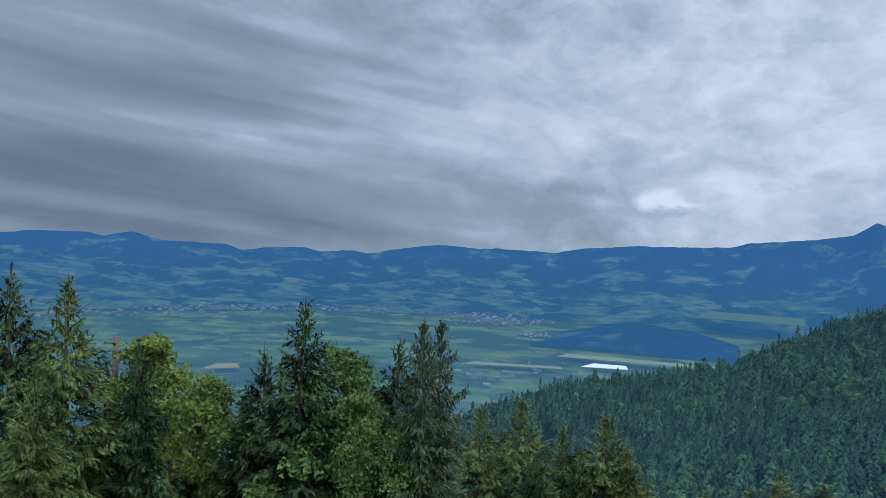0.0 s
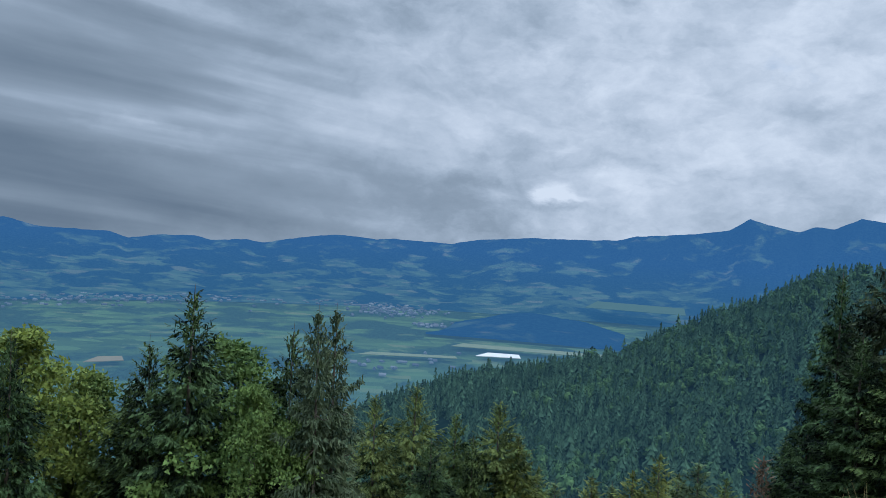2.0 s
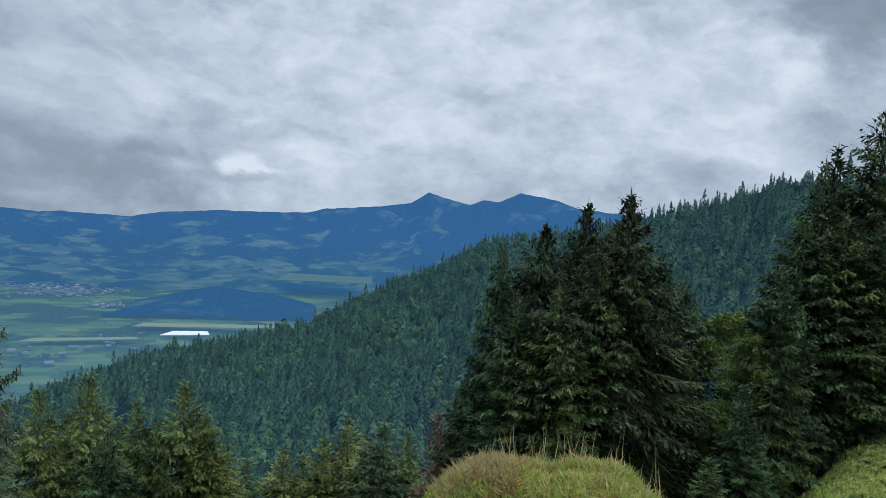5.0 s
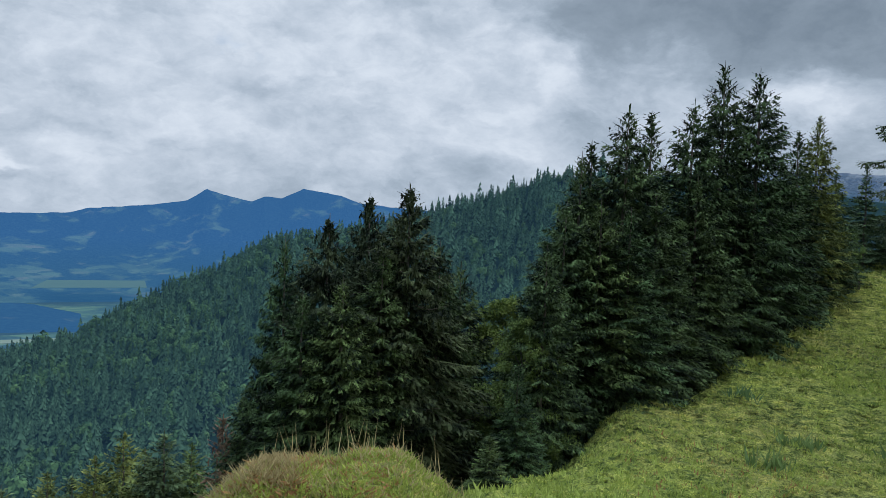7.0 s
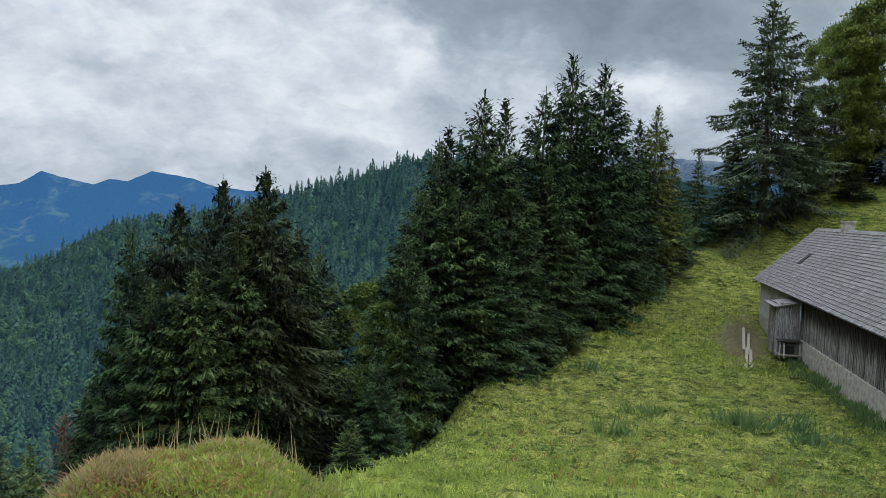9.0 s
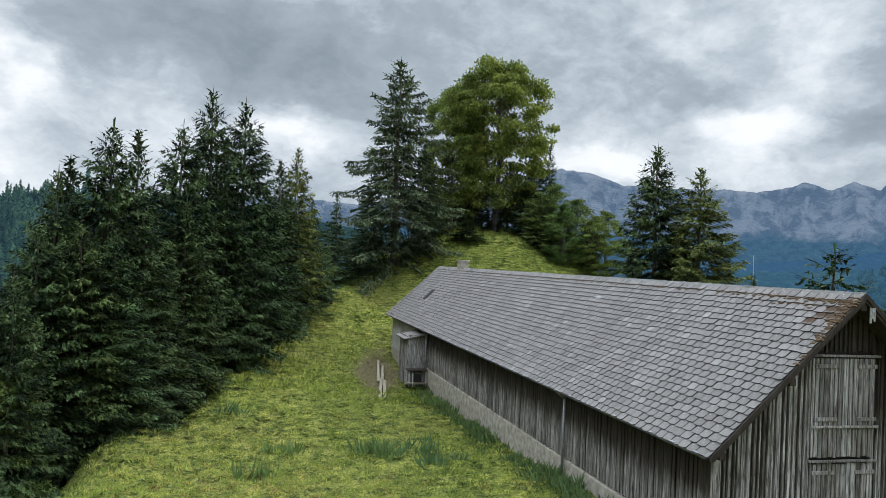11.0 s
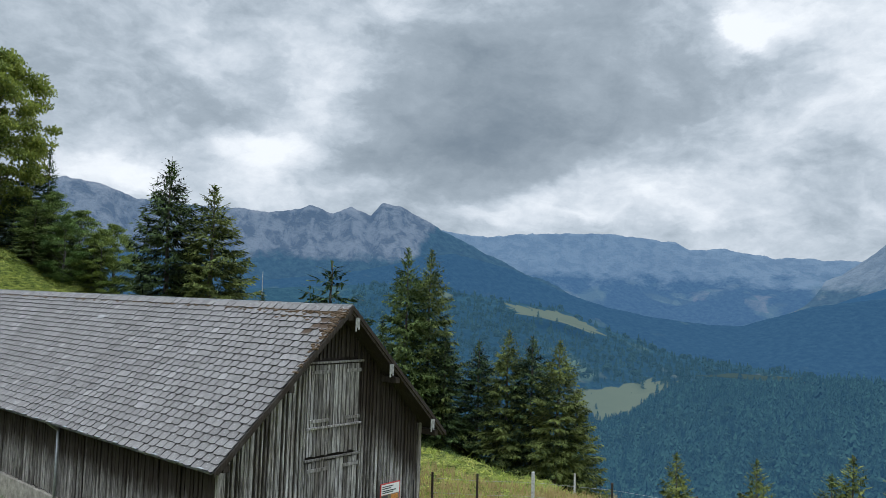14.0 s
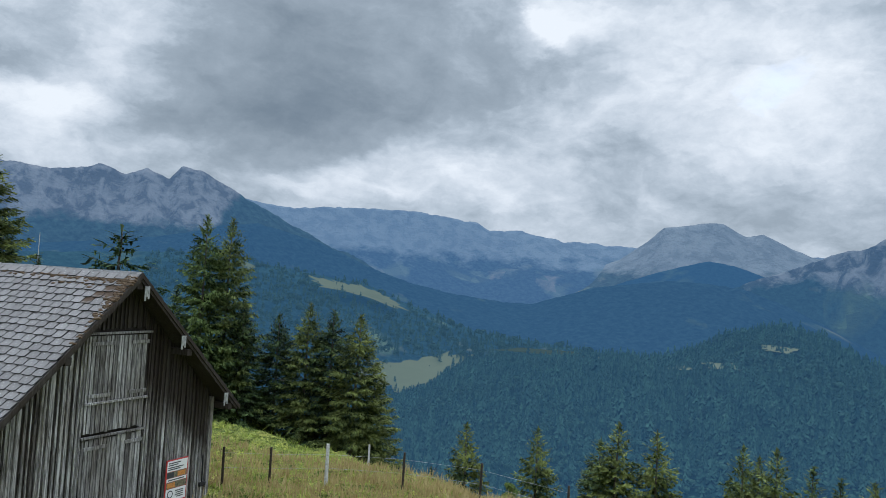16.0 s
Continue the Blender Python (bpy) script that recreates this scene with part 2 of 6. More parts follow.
def make_weathered_wood(name="weathered_board", tone=1.0, brown=0.0, dry=""):
    m, nt, b = material(name)
    v = coords(nt, "Object", (6, 6, 0.40))
    rnd = nt.nodes.new("ShaderNodeObjectInfo").outputs["Random"]
    ad = nt.nodes.new("ShaderNodeVectorMath")
    cm = nt.nodes.new("ShaderNodeCombineXYZ")
    mu = nt.nodes.new("ShaderNodeMath")
    mu.operation = "MULTIPLY"
    nt.links.new(rnd, mu.inputs[0])
    mu.inputs[1].default_value = 40
    nt.links.new(mu.outputs[0], cm.inputs[0]), nt.links.new(mu.outputs[0], cm.inputs[2])
    nt.links.new(v, ad.inputs[0]), nt.links.new(cm.outputs[0], ad.inputs[1])
    grain = add_noise(nt, ad.outputs[0], 4.5, 6, 0.7, 0.5)
    patch = add_noise(nt, coords(nt, "Object", (1.3, 1.3, 0.45)), 1.1, 4, 0.6)
    t = tone
    col = add_ramp(nt, grain, [(0.32, (0.030 * t, 0.028 * t, 0.027 * t)), (0.47, (0.186 * t, 0.176 * t, 0.169 * t)), (0.62, (0.450 * t, 0.434 * t, 0.420 * t))])
    worn = add_ramp(nt, patch, [(0.36, (0.48, 0.43, 0.39)), (0.58, (1, 1, 1))])
    col = add_mix(nt, 0.9, col, worn, "MULTIPLY")
    each = add_ramp(nt, rnd, [(0.0, (0.42, 0.40, 0.39)), (0.25, (0.82, 0.81, 0.80)), (1.0, (1.25, 1.25, 1.25))])
    col = add_mix(nt, 1.0, col, each, "MULTIPLY")
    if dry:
        # gable: unweathered brown near the right verge; wall: brown, with eave shade painted in
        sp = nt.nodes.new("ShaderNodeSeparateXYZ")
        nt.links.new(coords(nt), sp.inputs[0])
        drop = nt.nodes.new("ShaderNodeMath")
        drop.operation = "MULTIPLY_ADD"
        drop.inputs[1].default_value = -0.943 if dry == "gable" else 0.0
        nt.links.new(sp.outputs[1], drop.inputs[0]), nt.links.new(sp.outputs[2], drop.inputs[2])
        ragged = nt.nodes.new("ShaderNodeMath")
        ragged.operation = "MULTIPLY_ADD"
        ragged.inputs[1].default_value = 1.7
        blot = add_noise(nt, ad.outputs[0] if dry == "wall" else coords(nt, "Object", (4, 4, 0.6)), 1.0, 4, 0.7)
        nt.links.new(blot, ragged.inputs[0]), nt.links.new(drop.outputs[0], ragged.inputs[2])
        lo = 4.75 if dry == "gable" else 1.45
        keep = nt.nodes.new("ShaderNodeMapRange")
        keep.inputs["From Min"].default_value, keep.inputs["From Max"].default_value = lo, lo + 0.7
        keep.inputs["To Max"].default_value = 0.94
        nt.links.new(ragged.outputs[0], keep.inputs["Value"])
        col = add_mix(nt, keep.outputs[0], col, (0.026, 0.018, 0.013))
    if brown:
        col = add_mix(nt, brown, col, (0.040, 0.026, 0.018))
    nt.links.new(col, b.inputs["Base Color"])
    b.inputs["Roughness"].default_value = 0.85
    b.inputs["Specular IOR Level"].default_value = 0.25
    add_bump(nt, b, grain, 0.7, 0.008)
    return m


def make_shingle(name="fibre_cement_shingle", moss=0.0):
    m, nt, b = material(name)
    v = coords(nt)
    rnd = nt.nodes.new("ShaderNodeObjectInfo").outputs["Random"]
    isl = nt.nodes.new("ShaderNodeNewGeometry").outputs["Random Per Island"]
    s = nt.nodes.new("ShaderNodeMath")
    s.operation = "ADD"
    nt.links.new(rnd, s.inputs[0]), nt.links.new(isl, s.inputs[1])
    fr = nt.nodes.new("ShaderNodeMath")
    fr.operation = "FRACT"
    nt.links.new(s.outputs[0], fr.inputs[0])
    base = add_ramp(nt, fr.outputs[0], [(0.0, (0.146, 0.134, 0.127)), (0.45, (0.177, 0.163, 0.155)), (0.95, (0.204, 0.189, 0.180)), (1.0, (0.26, 0.243, 0.230))])
    lichen = add_noise(nt, v, 7, 6, 0.7)
    col = add_mix(nt, add_ramp(nt, lichen, [(0.56, (0, 0, 0)), (0.74, (0.75, 0.75, 0.75))]), base, (0.235, 0.226, 0.208))
    fleck = add_noise(nt, v, 16, 3, 0.6)
    col = add_mix(nt, add_ramp(nt, fleck, [(0.66, (0, 0, 0)), (0.70, (0.9, 0.9, 0.9))]), col, (0.50, 0.49, 0.46))
    stain = add_noise(nt, coords(nt, "Object", (0.5, 0.16, 0.16)), 2.2, 4, 0.6)
    col = add_mix(nt, 1.0, col, add_ramp(nt, stain, [(0.3, (0.86, 0.85, 0.84)), (0.65, (1.04, 1.04, 1.04))]), "MULTIPLY")
    if moss:
        mm = add_noise(nt, v, 5, 5, 0.7)
        col = add_mix(nt, add_ramp(nt, mm, [(0.36, (0, 0, 0)), (0.48, (moss, moss, moss))]), col, (0.055, 0.030, 0.014))
    nt.links.new(col, b.inputs["Base Color"])
    b.inputs["Roughness"].default_value = 0.7
    b.inputs["Specular IOR Level"].default_value = 0.25
    add_bump(nt, b, lichen, 0.35, 0.006)
    return m


def make_plain(name, col, rough=0.6, var=0.25, scale=6, metal=0.0, bump=0.0):
    m, nt, b = material(name)
    n = add_noise(nt, coords(nt), scale, 5, 0.6)
    c = add_ramp(nt, n, [(0.3, tuple(v * (1 - var) for v in col)), (0.7, tuple(min(1, v * (1 + var)) for v in col))])
    nt.links.new(c, b.inputs["Base Color"])
    b.inputs["Roughness"].default_value, b.inputs["Metallic"].default_value = rough, metal
    if bump:
        add_bump(nt, b, n, 0.6, bump)
    return m


def add_haze_glow(nt, shader, colour, amount, tint=None):
    """Mixes a bluish emission into a distant surface: aerial haze painted on, with no air there."""
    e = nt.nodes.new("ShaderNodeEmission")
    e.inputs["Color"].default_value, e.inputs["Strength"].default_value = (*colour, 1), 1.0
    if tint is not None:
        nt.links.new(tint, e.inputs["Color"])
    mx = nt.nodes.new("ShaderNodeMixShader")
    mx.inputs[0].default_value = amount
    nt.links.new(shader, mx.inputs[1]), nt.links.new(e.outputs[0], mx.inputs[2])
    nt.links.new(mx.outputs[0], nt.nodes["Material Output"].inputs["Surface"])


def make_distance(name, wood, field, rock, air, amount, rock_low=9999.0, field_amount=0.35, scale=1.0, soft=120.0, low_fields=None, rough_rock=1.0, air_low=None, rock_ends=None):
    """A far mountainside: woods, pastures in patches, rock above a height; the haze before it is painted in as
    emission.
    """
    m, nt, b = material(name)
    v = coords(nt)
    sep = nt.nodes.new("ShaderNodeSeparateXYZ")
    nt.links.new(v, sep.inputs[0])
    big = add_noise(nt, v, 0.0022 * scale, 6, 0.58, 0.4)
    fine = add_noise(nt, v, 0.03 * scale, 5, 0.65)
    woods = add_ramp(nt, fine, [(0.36, tuple(c * 0.5 for c in wood)), (0.5, wood), (0.64, tuple(c * 1.6 for c in wood))])
    f0 = 0.66 - 0.28 * field_amount
    if low_fields:
        lift = nt.nodes.new("ShaderNodeMapRange")
        lift.inputs["From Min"].default_value, lift.inputs["From Max"].default_value = low_fields
        lift.inputs["To Min"].default_value, lift.inputs["To Max"].default_value = 0.14, 0.0
        nt.links.new(sep.outputs[2], lift.inputs["Value"])
        ad = nt.nodes.new("ShaderNodeMath")
        nt.links.new(big, ad.inputs[0]), nt.links.new(lift.outputs[0], ad.inputs[1])
        big = ad.outputs[0]
    mask = add_ramp(nt, big, [(f0, (0, 0, 0)), (f0 + 0.09, (1, 1, 1))])
    vor = nt.nodes.new("ShaderNodeTexVoronoi")
    vor.inputs["Scale"].default_value = 0.0045 * scale
    nt.links.new(coords(nt, "Object", (1, 2.2, 1), (0, 0, 0.5)), vor.inputs["Vector"])
    plots = nt.nodes.new("ShaderNodeSeparateColor")
    nt.links.new(vor.outputs["Color"], plots.inputs[0])
    fields = add_ramp(nt, plots.outputs[0], [(0.0, tuple(c * 0.55 for c in field)), (0.5, field), (0.8, tuple(c * 1.35 for c in field)), (1.0, (field[0] * 2.0, field[1] * 1.35, field[2] * 1.6))])
    col = add_mix(nt, mask, woods, fields)
    if rock_low < 9000:
        sub = nt.nodes.new("ShaderNodeMath")
        sub.operation = "MULTIPLY_ADD"
        nt.links.new(add_noise(nt, v, 0.006, 5, 0.65), sub.inputs[0])
        sub.inputs[1].default_value = 2.2 * soft
        nt.links.new(sep.outputs[2], sub.inputs[2])
        height = sub.outputs[0]
        if rock_ends is not None:
            # the woods climb higher towards the range's southern end
            far = nt.nodes.new("ShaderNodeMapRange")
            far.clamp = True
            far.inputs["From Min"].default_value, far.inputs["From Max"].default_value = rock_ends
            far.inputs["To Min"].default_value, far.inputs["To Max"].default_value = -480.0, 0.0
            nt.links.new(sep.outputs[1], far.inputs["Value"])
            low = nt.nodes.new("ShaderNodeMath")
            nt.links.new(height, low.inputs[0]), nt.links.new(far.outputs[0], low.inputs[1])
            height = low.outputs[0]
        mr = nt.nodes.new("ShaderNodeMapRange")
        mr.inputs["From Min"].default_value, mr.inputs["From Max"].default_value = rock_low + soft, rock_low + 1.45 * soft
        nt.links.new(height, mr.inputs["Value"])
        cracks = add_noise(nt, coords(nt, "Object", (1, 1, 0.40)), 0.013, 9, 0.68, 0.5)
        q = rough_rock
        rk = add_ramp(nt, cracks, [(0.43, tuple(max(0.01, c * (1 - 0.62 * q)) for c in rock)), (0.5, rock), (0.57, tuple(min(1, c * (1 + 0.45 * q)) for c in rock))])
        col = add_mix(nt, mr.outputs[0], col, rk)
    nt.links.new(col, b.inputs["Base Color"])
    b.inputs["Roughness"].default_value = 1.0
    b.inputs["Specular IOR Level"].default_value = 0.0
    add_bump(nt, b, fine, 0.8, 25.0 / scale)
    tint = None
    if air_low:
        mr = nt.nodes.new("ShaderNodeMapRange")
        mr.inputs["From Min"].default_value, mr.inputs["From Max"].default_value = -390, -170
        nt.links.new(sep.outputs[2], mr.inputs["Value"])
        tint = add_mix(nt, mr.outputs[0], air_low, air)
    add_haze_glow(nt, b.outputs[0], air, amount, tint)
    return m


GRASS = make_grass()
BARK = make_plain("spruce_bark", (0.10, 0.082, 0.068), 0.9, 0.45, 9, bump=0.02)
BEECH_BARK = make_plain("beech_bark", (0.075, 0.07, 0.06), 0.85, 0.35, 6, bump=0.01)
NEEDLE = foliage("spruce_needles", (0.004, 0.010, 0.005), (0.100, 0.150, 0.056), 0.8, 0.06, 0.9, shade=0.23, patchy=2.3)
NEEDLE_LIGHT = foliage("light_spruce_needles", (0.016, 0.030, 0.010), (0.205, 0.240, 0.072), 0.8, 0.20, 0.7, shade=0.16, patchy=2.3)
LEAF = foliage("beech_leaves", (0.030, 0.062, 0.019), (0.255, 0.305, 0.074), 0.6, 0.35, 0.8)
LEAF_DEEP = foliage("deep_green_leaves", (0.024, 0.055, 0.017), (0.215, 0.278, 0.074), 0.6, 0.25, 0.8)
DEAD_NEEDLE = foliage("dry_reddish_twigs", (0.10, 0.060, 0.040), (0.20, 0.13, 0.09), 0.8, 0.1, 1.0)
# far trees: haze painted in as blue emission, and as bluish conifer greens
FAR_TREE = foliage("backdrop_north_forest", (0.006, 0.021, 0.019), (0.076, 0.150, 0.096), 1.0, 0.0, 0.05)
add_haze_glow(FAR_TREE.node_tree, FAR_TREE.node_tree.nodes["Principled BSDF"].outputs[0], (0.036, 0.092, 0.165), 0.20)
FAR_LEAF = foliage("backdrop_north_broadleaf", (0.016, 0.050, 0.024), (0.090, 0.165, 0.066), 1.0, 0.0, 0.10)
add_haze_glow(FAR_LEAF.node_tree, FAR_LEAF.node_tree.nodes["Principled BSDF"].outputs[0], (0.036, 0.092, 0.165), 0.20)
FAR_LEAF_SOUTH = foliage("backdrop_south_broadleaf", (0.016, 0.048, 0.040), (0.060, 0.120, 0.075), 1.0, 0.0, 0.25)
add_haze_glow(FAR_LEAF_SOUTH.node_tree, FAR_LEAF_SOUTH.node_tree.nodes["Principled BSDF"].outputs[0], (0.036, 0.106, 0.225), 0.36)
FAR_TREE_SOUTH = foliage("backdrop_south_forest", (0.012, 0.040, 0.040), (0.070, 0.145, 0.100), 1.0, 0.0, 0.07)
add_haze_glow(FAR_TREE_SOUTH.node_tree, FAR_TREE_SOUTH.node_tree.nodes["Principled BSDF"].outputs[0], (0.036, 0.106, 0.225), 0.36)
BLADE = foliage("grass_blades", (0.118, 0.176, 0.034), (0.37, 0.445, 0.115), 0.6, 0.3, 0.5)
STRAW = foliage("dry_grass_stalks", (0.24, 0.18, 0.075), (0.42, 0.34, 0.17), 0.7, 0.2, 2.0)
HERB = foliage("broad_herb_leaves", (0.07, 0.125, 0.05), (0.17, 0.25, 0.10), 0.5, 0.3, 1.5)
# the wall's dry setting paints its upper boards dark under the eave
WOOD, WALL_WOOD, GABLE_WOOD, WOOD_DARK = make_weathered_wood("weathered_board", 1.15), make_weathered_wood("weathered_shaded_wall_board", 1.25, dry="wall"), make_weathered_wood("weathered_gable_board", 1.12, dry="gable"), make_weathered_wood("dark_weathered_wood", 0.22, 0.55)
DOOR_WOOD = make_weathered_wood("weathered_door_board", 0.95)
# near-black backing, so the shade in the board gaps is put into its colour
BACKING = make_weathered_wood("gap_shade_backing", 0.06, 0.3)
SHINGLE, MOSSY = make_shingle(), make_shingle("mossy_shingle", 1.0)
PLASTER = make_plain("old_pale_plaster", (0.40, 0.39, 0.37), 0.9, 0.25, 3, bump=0.02)
STONE = make_plain("lime_washed_stone", (0.35, 0.31, 0.26), 0.9, 0.45, 4, bump=0.06)
ZINC = make_plain("weathered_zinc", (0.30, 0.31, 0.32), 0.5, 0.25, 8, metal=0.6)
WHITE = make_plain("white_paint", (0.75, 0.75, 0.73), 0.5, 0.08, 10)
RED = make_plain("red_paint", (0.50, 0.04, 0.035), 0.5, 0.1, 10)
DARKPRINT = make_plain("dark_print", (0.04, 0.04, 0.045), 0.6, 0.2, 20)
ORANGE = make_plain("orange_print", (0.55, 0.22, 0.05), 0.6, 0.3, 30)
PICTURE = make_plain("printed_photograph", (0.16, 0.14, 0.09), 0.5, 0.8, 30)
OLD_BOARD = make_plain("old_grey_board", (0.27, 0.265, 0.255), 0.85, 0.4, 14)
RUST = foliage("rusty_sorrel", (0.20, 0.10, 0.04), (0.38, 0.22, 0.09), 0.7, 0.2, 2.0)
PALE_WOOD = make_plain("pale_sawn_wood", (0.25, 0.21, 0.155), 0.8, 0.35, 9)
# lighter copy of the greyish needles: the knoll's brightness put into the colour
NEEDLE_HOARY = foliage("brightened_grey_spruce_needles", (0.026, 0.040, 0.024), (0.165, 0.200, 0.105), 0.8, 0.20, 0.7, shade=0.12, patchy=2.0)
NEEDLE_FAR = foliage("far_spruce_needles", (0.012, 0.024, 0.013), (0.130, 0.182, 0.080), 0.8, 0.15, 0.7, shade=0.15, patchy=2.0)
NEEDLE_GREY = foliage("greyish_spruce_needles", (0.003, 0.007, 0.004), (0.078, 0.102, 0.050), 0.8, 0.10, 0.7, shade=0.22, patchy=2.3)
GREY_WOOD = make_plain("silver_grey_wood", (0.42, 0.41, 0.39), 0.85, 0.3, 14)
BLACK = make_plain("near_black", (0.012, 0.012, 0.012), 0.8, 0.2, 5)
rng = np.random.default_rng(7)


# ------------------------------------------------------------ helpers
def mesh_from(name, verts, faces, mat, smooth=False):
    me = bpy.data.meshes.new(name)
    me.from_pydata(verts if isinstance(verts, list) else verts.tolist(), [], faces if isinstance(faces, list) else faces.tolist())
    me.materials.append(mat)
    if smooth:
        me.polygons.foreach_set("use_smooth", [True] * len(me.polygons))
    me.update()
    return me


def bm_mesh(name, bm, mat, smooth=False):
    me = bpy.data.meshes.new(name)
    bm.normal_update()
    bm.to_mesh(me)
    bm.free()
    me.materials.append(mat)
    if smooth:
        me.polygons.foreach_set("use_smooth", [True] * len(me.polygons))
    return me


def child(name, me, parent, label="", m=None):
    ob = new(name, me)
    ob.parent = parent
    if m is not None:
        ob.matrix_local = m
    return tagged(ob, label)


def part(name, bm, mat, parent, label="", smooth=False):
    return child(name, bm_mesh(name, bm, mat, smooth), parent, label)


def box(bm, lo, hi, bevel=0.0, m=None):
    """A box between two corners, edges broken by bevel."""
    c = [(a + b) / 2 for a, b in zip(lo, hi)]
    s = [b - a for a, b in zip(lo, hi)]
    g = bmesh.ops.create_cube(bm, size=1, matrix=(m or Matrix()) @ Matrix.Translation(c) @ Matrix.Diagonal((*s, 1)))
    if bevel:
        edges = list({e for v in g["verts"] for e in v.link_edges})
        bmesh.ops.bevel(bm, geom=edges, offset=bevel, segments=1, affect="EDGES")
    return bm


def rod(bm, a, b, r0, r1, seg=8):
    a, b = Vector(a), Vector(b)
    q = (b - a).to_track_quat("Z", "Y").to_matrix().to_4x4()
    bmesh.ops.create_cone(bm, cap_ends=True, segments=seg, radius1=r0, radius2=r1, depth=(b - a).length, matrix=Matrix.Translation((a + b) / 2) @ q)
    return bm


def thing(name, m, label, category, group="", kind=""):
    ob = new(name)
    ob.matrix_world = m
    ob.empty_display_size = 0.2
    return tagged(ob, label, category, group, kind)


def polar(az, d, z=0.0):
    a = math.radians(az)
    return d * math.sin(a), d * math.cos(a), z


# ------------------------------------------------------------ the lie of the land round the camera
DIST = [0, 3, 6, 10, 15, 20, 25, 30, 40, 50, 60, 70, 80, 100, 150, 300, 600, 1000]
LAND = [
    (-100, "0 0.1 0.2 0.2 0 -1 -3 -6 -12 -20 -27 -34 -40 -52 -75 -140 -260 -400"),
    (-50, "0 -0.3 -1.2 -4 -8 -11 -14 -17 -23 -28 -33 -38 -43 -52 -75 -140 -260 -400"),
    (16, "0 -0.4 -1.6 -4.5 -8 -11.5 -14.5 -17.5 -23 -28 -33 -38 -43 -52 -75 -130 -260 -400"),
    (35, "0 -0.4 -1.4 -3.2 -5.4 -7.6 -9.6 -12 -17 -23 -28 -34 -40 -50 -72 -130 -260 -400"),
    (46, "0 -0.5 -1.5 -2.8 -3.9 -5.3 -8 -11 -17 -23 -28 -34 -40 -50 -72 -130 -260 -400"),
    (57, "0 -0.5 -1.5 -2.8 -4.0 -4.7 -5.0 -5.1 -8 -13 -19 -26 -32 -44 -70 -130 -260 -400"),
    (64, "0 -0.5 -1.5 -2.8 -4.1 -4.9 -5.3 -5.3 -4.6 -4.0 -7 -12 -18 -32 -64 -130 -260 -400"),
    (68, "0 -0.5 -1.5 -2.8 -4.1 -5.0 -5.3 -5.4 -4.9 -3.1 -1.4 -3 -8 -22 -58 -130 -260 -400"),
    (72, "0 -0.5 -1.5 -2.8 -4.1 -5.0 -5.3 -5.5 -5.3 -4.1 -1.1 0.6 -1 -14 -52 -130 -260 -400"),
    (75, "0 -0.5 -1.5 -2.8 -4.1 -4.9 -5.3 -5.5 -5.5 -5.1 -2.2 1.9 2.4 -8 -46 -130 -260 -400"),
    (80, "0 -0.5 -1.5 -2.8 -4.1 -4.8 -5.2 -5.3 -5.3 -5.0 -1.8 4.0 6.0 -4 -42 -130 -260 -400"),
    (84, "0 -0.5 -1.5 -2.8 -4.0 -4.7 -5.0 -5.1 -5.1 -5.0 -2.0 4.2 5.6 -6 -44 -130 -260 -400"),
    (88.5, "0 -0.5 -1.5 -2.8 -4.0 -4.6 -4.9 -5.0 -5.0 -5.0 -3.0 2.0 2.0 -11 -48 -130 -260 -400"),
    (92, "0 -0.5 -1.5 -2.8 -3.9 -4.5 -4.7 -4.9 -5.0 -5.0 -4.2 0.2 -1.2 -15 -52 -130 -260 -400"),
    (97, "0 -0.5 -1.5 -2.8 -3.9 -4.4 -4.6 -4.8 -5.0 -5.0 -5.2 -4.5 -8 -22 -56 -130 -260 -400"),
    (105, "0 -0.5 -1.5 -2.8 -3.8 -4.4 -4.6 -4.7 -5.6 -8 -12 -17 -23 -35 -64 -130 -260 -400"),
    (114, "0 -0.5 -1.5 -2.7 -3.8 -4.4 -4.5 -4.4 -7 -12 -18 -24 -30 -42 -70 -130 -260 -400"),
    (122, "0 -0.5 -1.4 -2.6 -3.7 -4.4 -4.7 -5.3 -9 -14 -19 -25 -31 -43 -72 -130 -260 -400"),
    (128, "0 -0.5 -1.4 -2.5 -3.5 -4.3 -4.8 -6.3 -11 -16 -21 -26 -32 -44 -74 -130 -260 -400"),
    (134, "0 -0.4 -1.3 -2.4 -3.4 -4.2 -5.4 -8 -13 -18 -23 -28 -33 -46 -76 -140 -260 -400"),
    (150, "0 -0.3 -1.0 -2.0 -3.2 -5.0 -7.5 -10 -15 -20 -25 -29 -34 -46 -76 -140 -260 -400"),
    (175, "0 -0.1 -0.4 -1.2 -2.8 -5.0 -7.5 -10 -15 -20 -25 -30 -35 -46 -76 -140 -260 -400"),
    (215, "0 0.2 0.5 0.9 1.5 2.0 2.4 2.4 1 -2 -6 -10 -16 -30 -60 -130 -260 -400"),
    (260, "0 0.1 0.2 0.2 0 -1 -3 -6 -12 -20 -27 -34 -40 -52 -75 -140 -260 -400"),
]
LAND_AZ = np.array([r[0] for r in LAND], float)
LAND_Z = np.array([[float(v) for v in r[1].split()] for r in LAND])


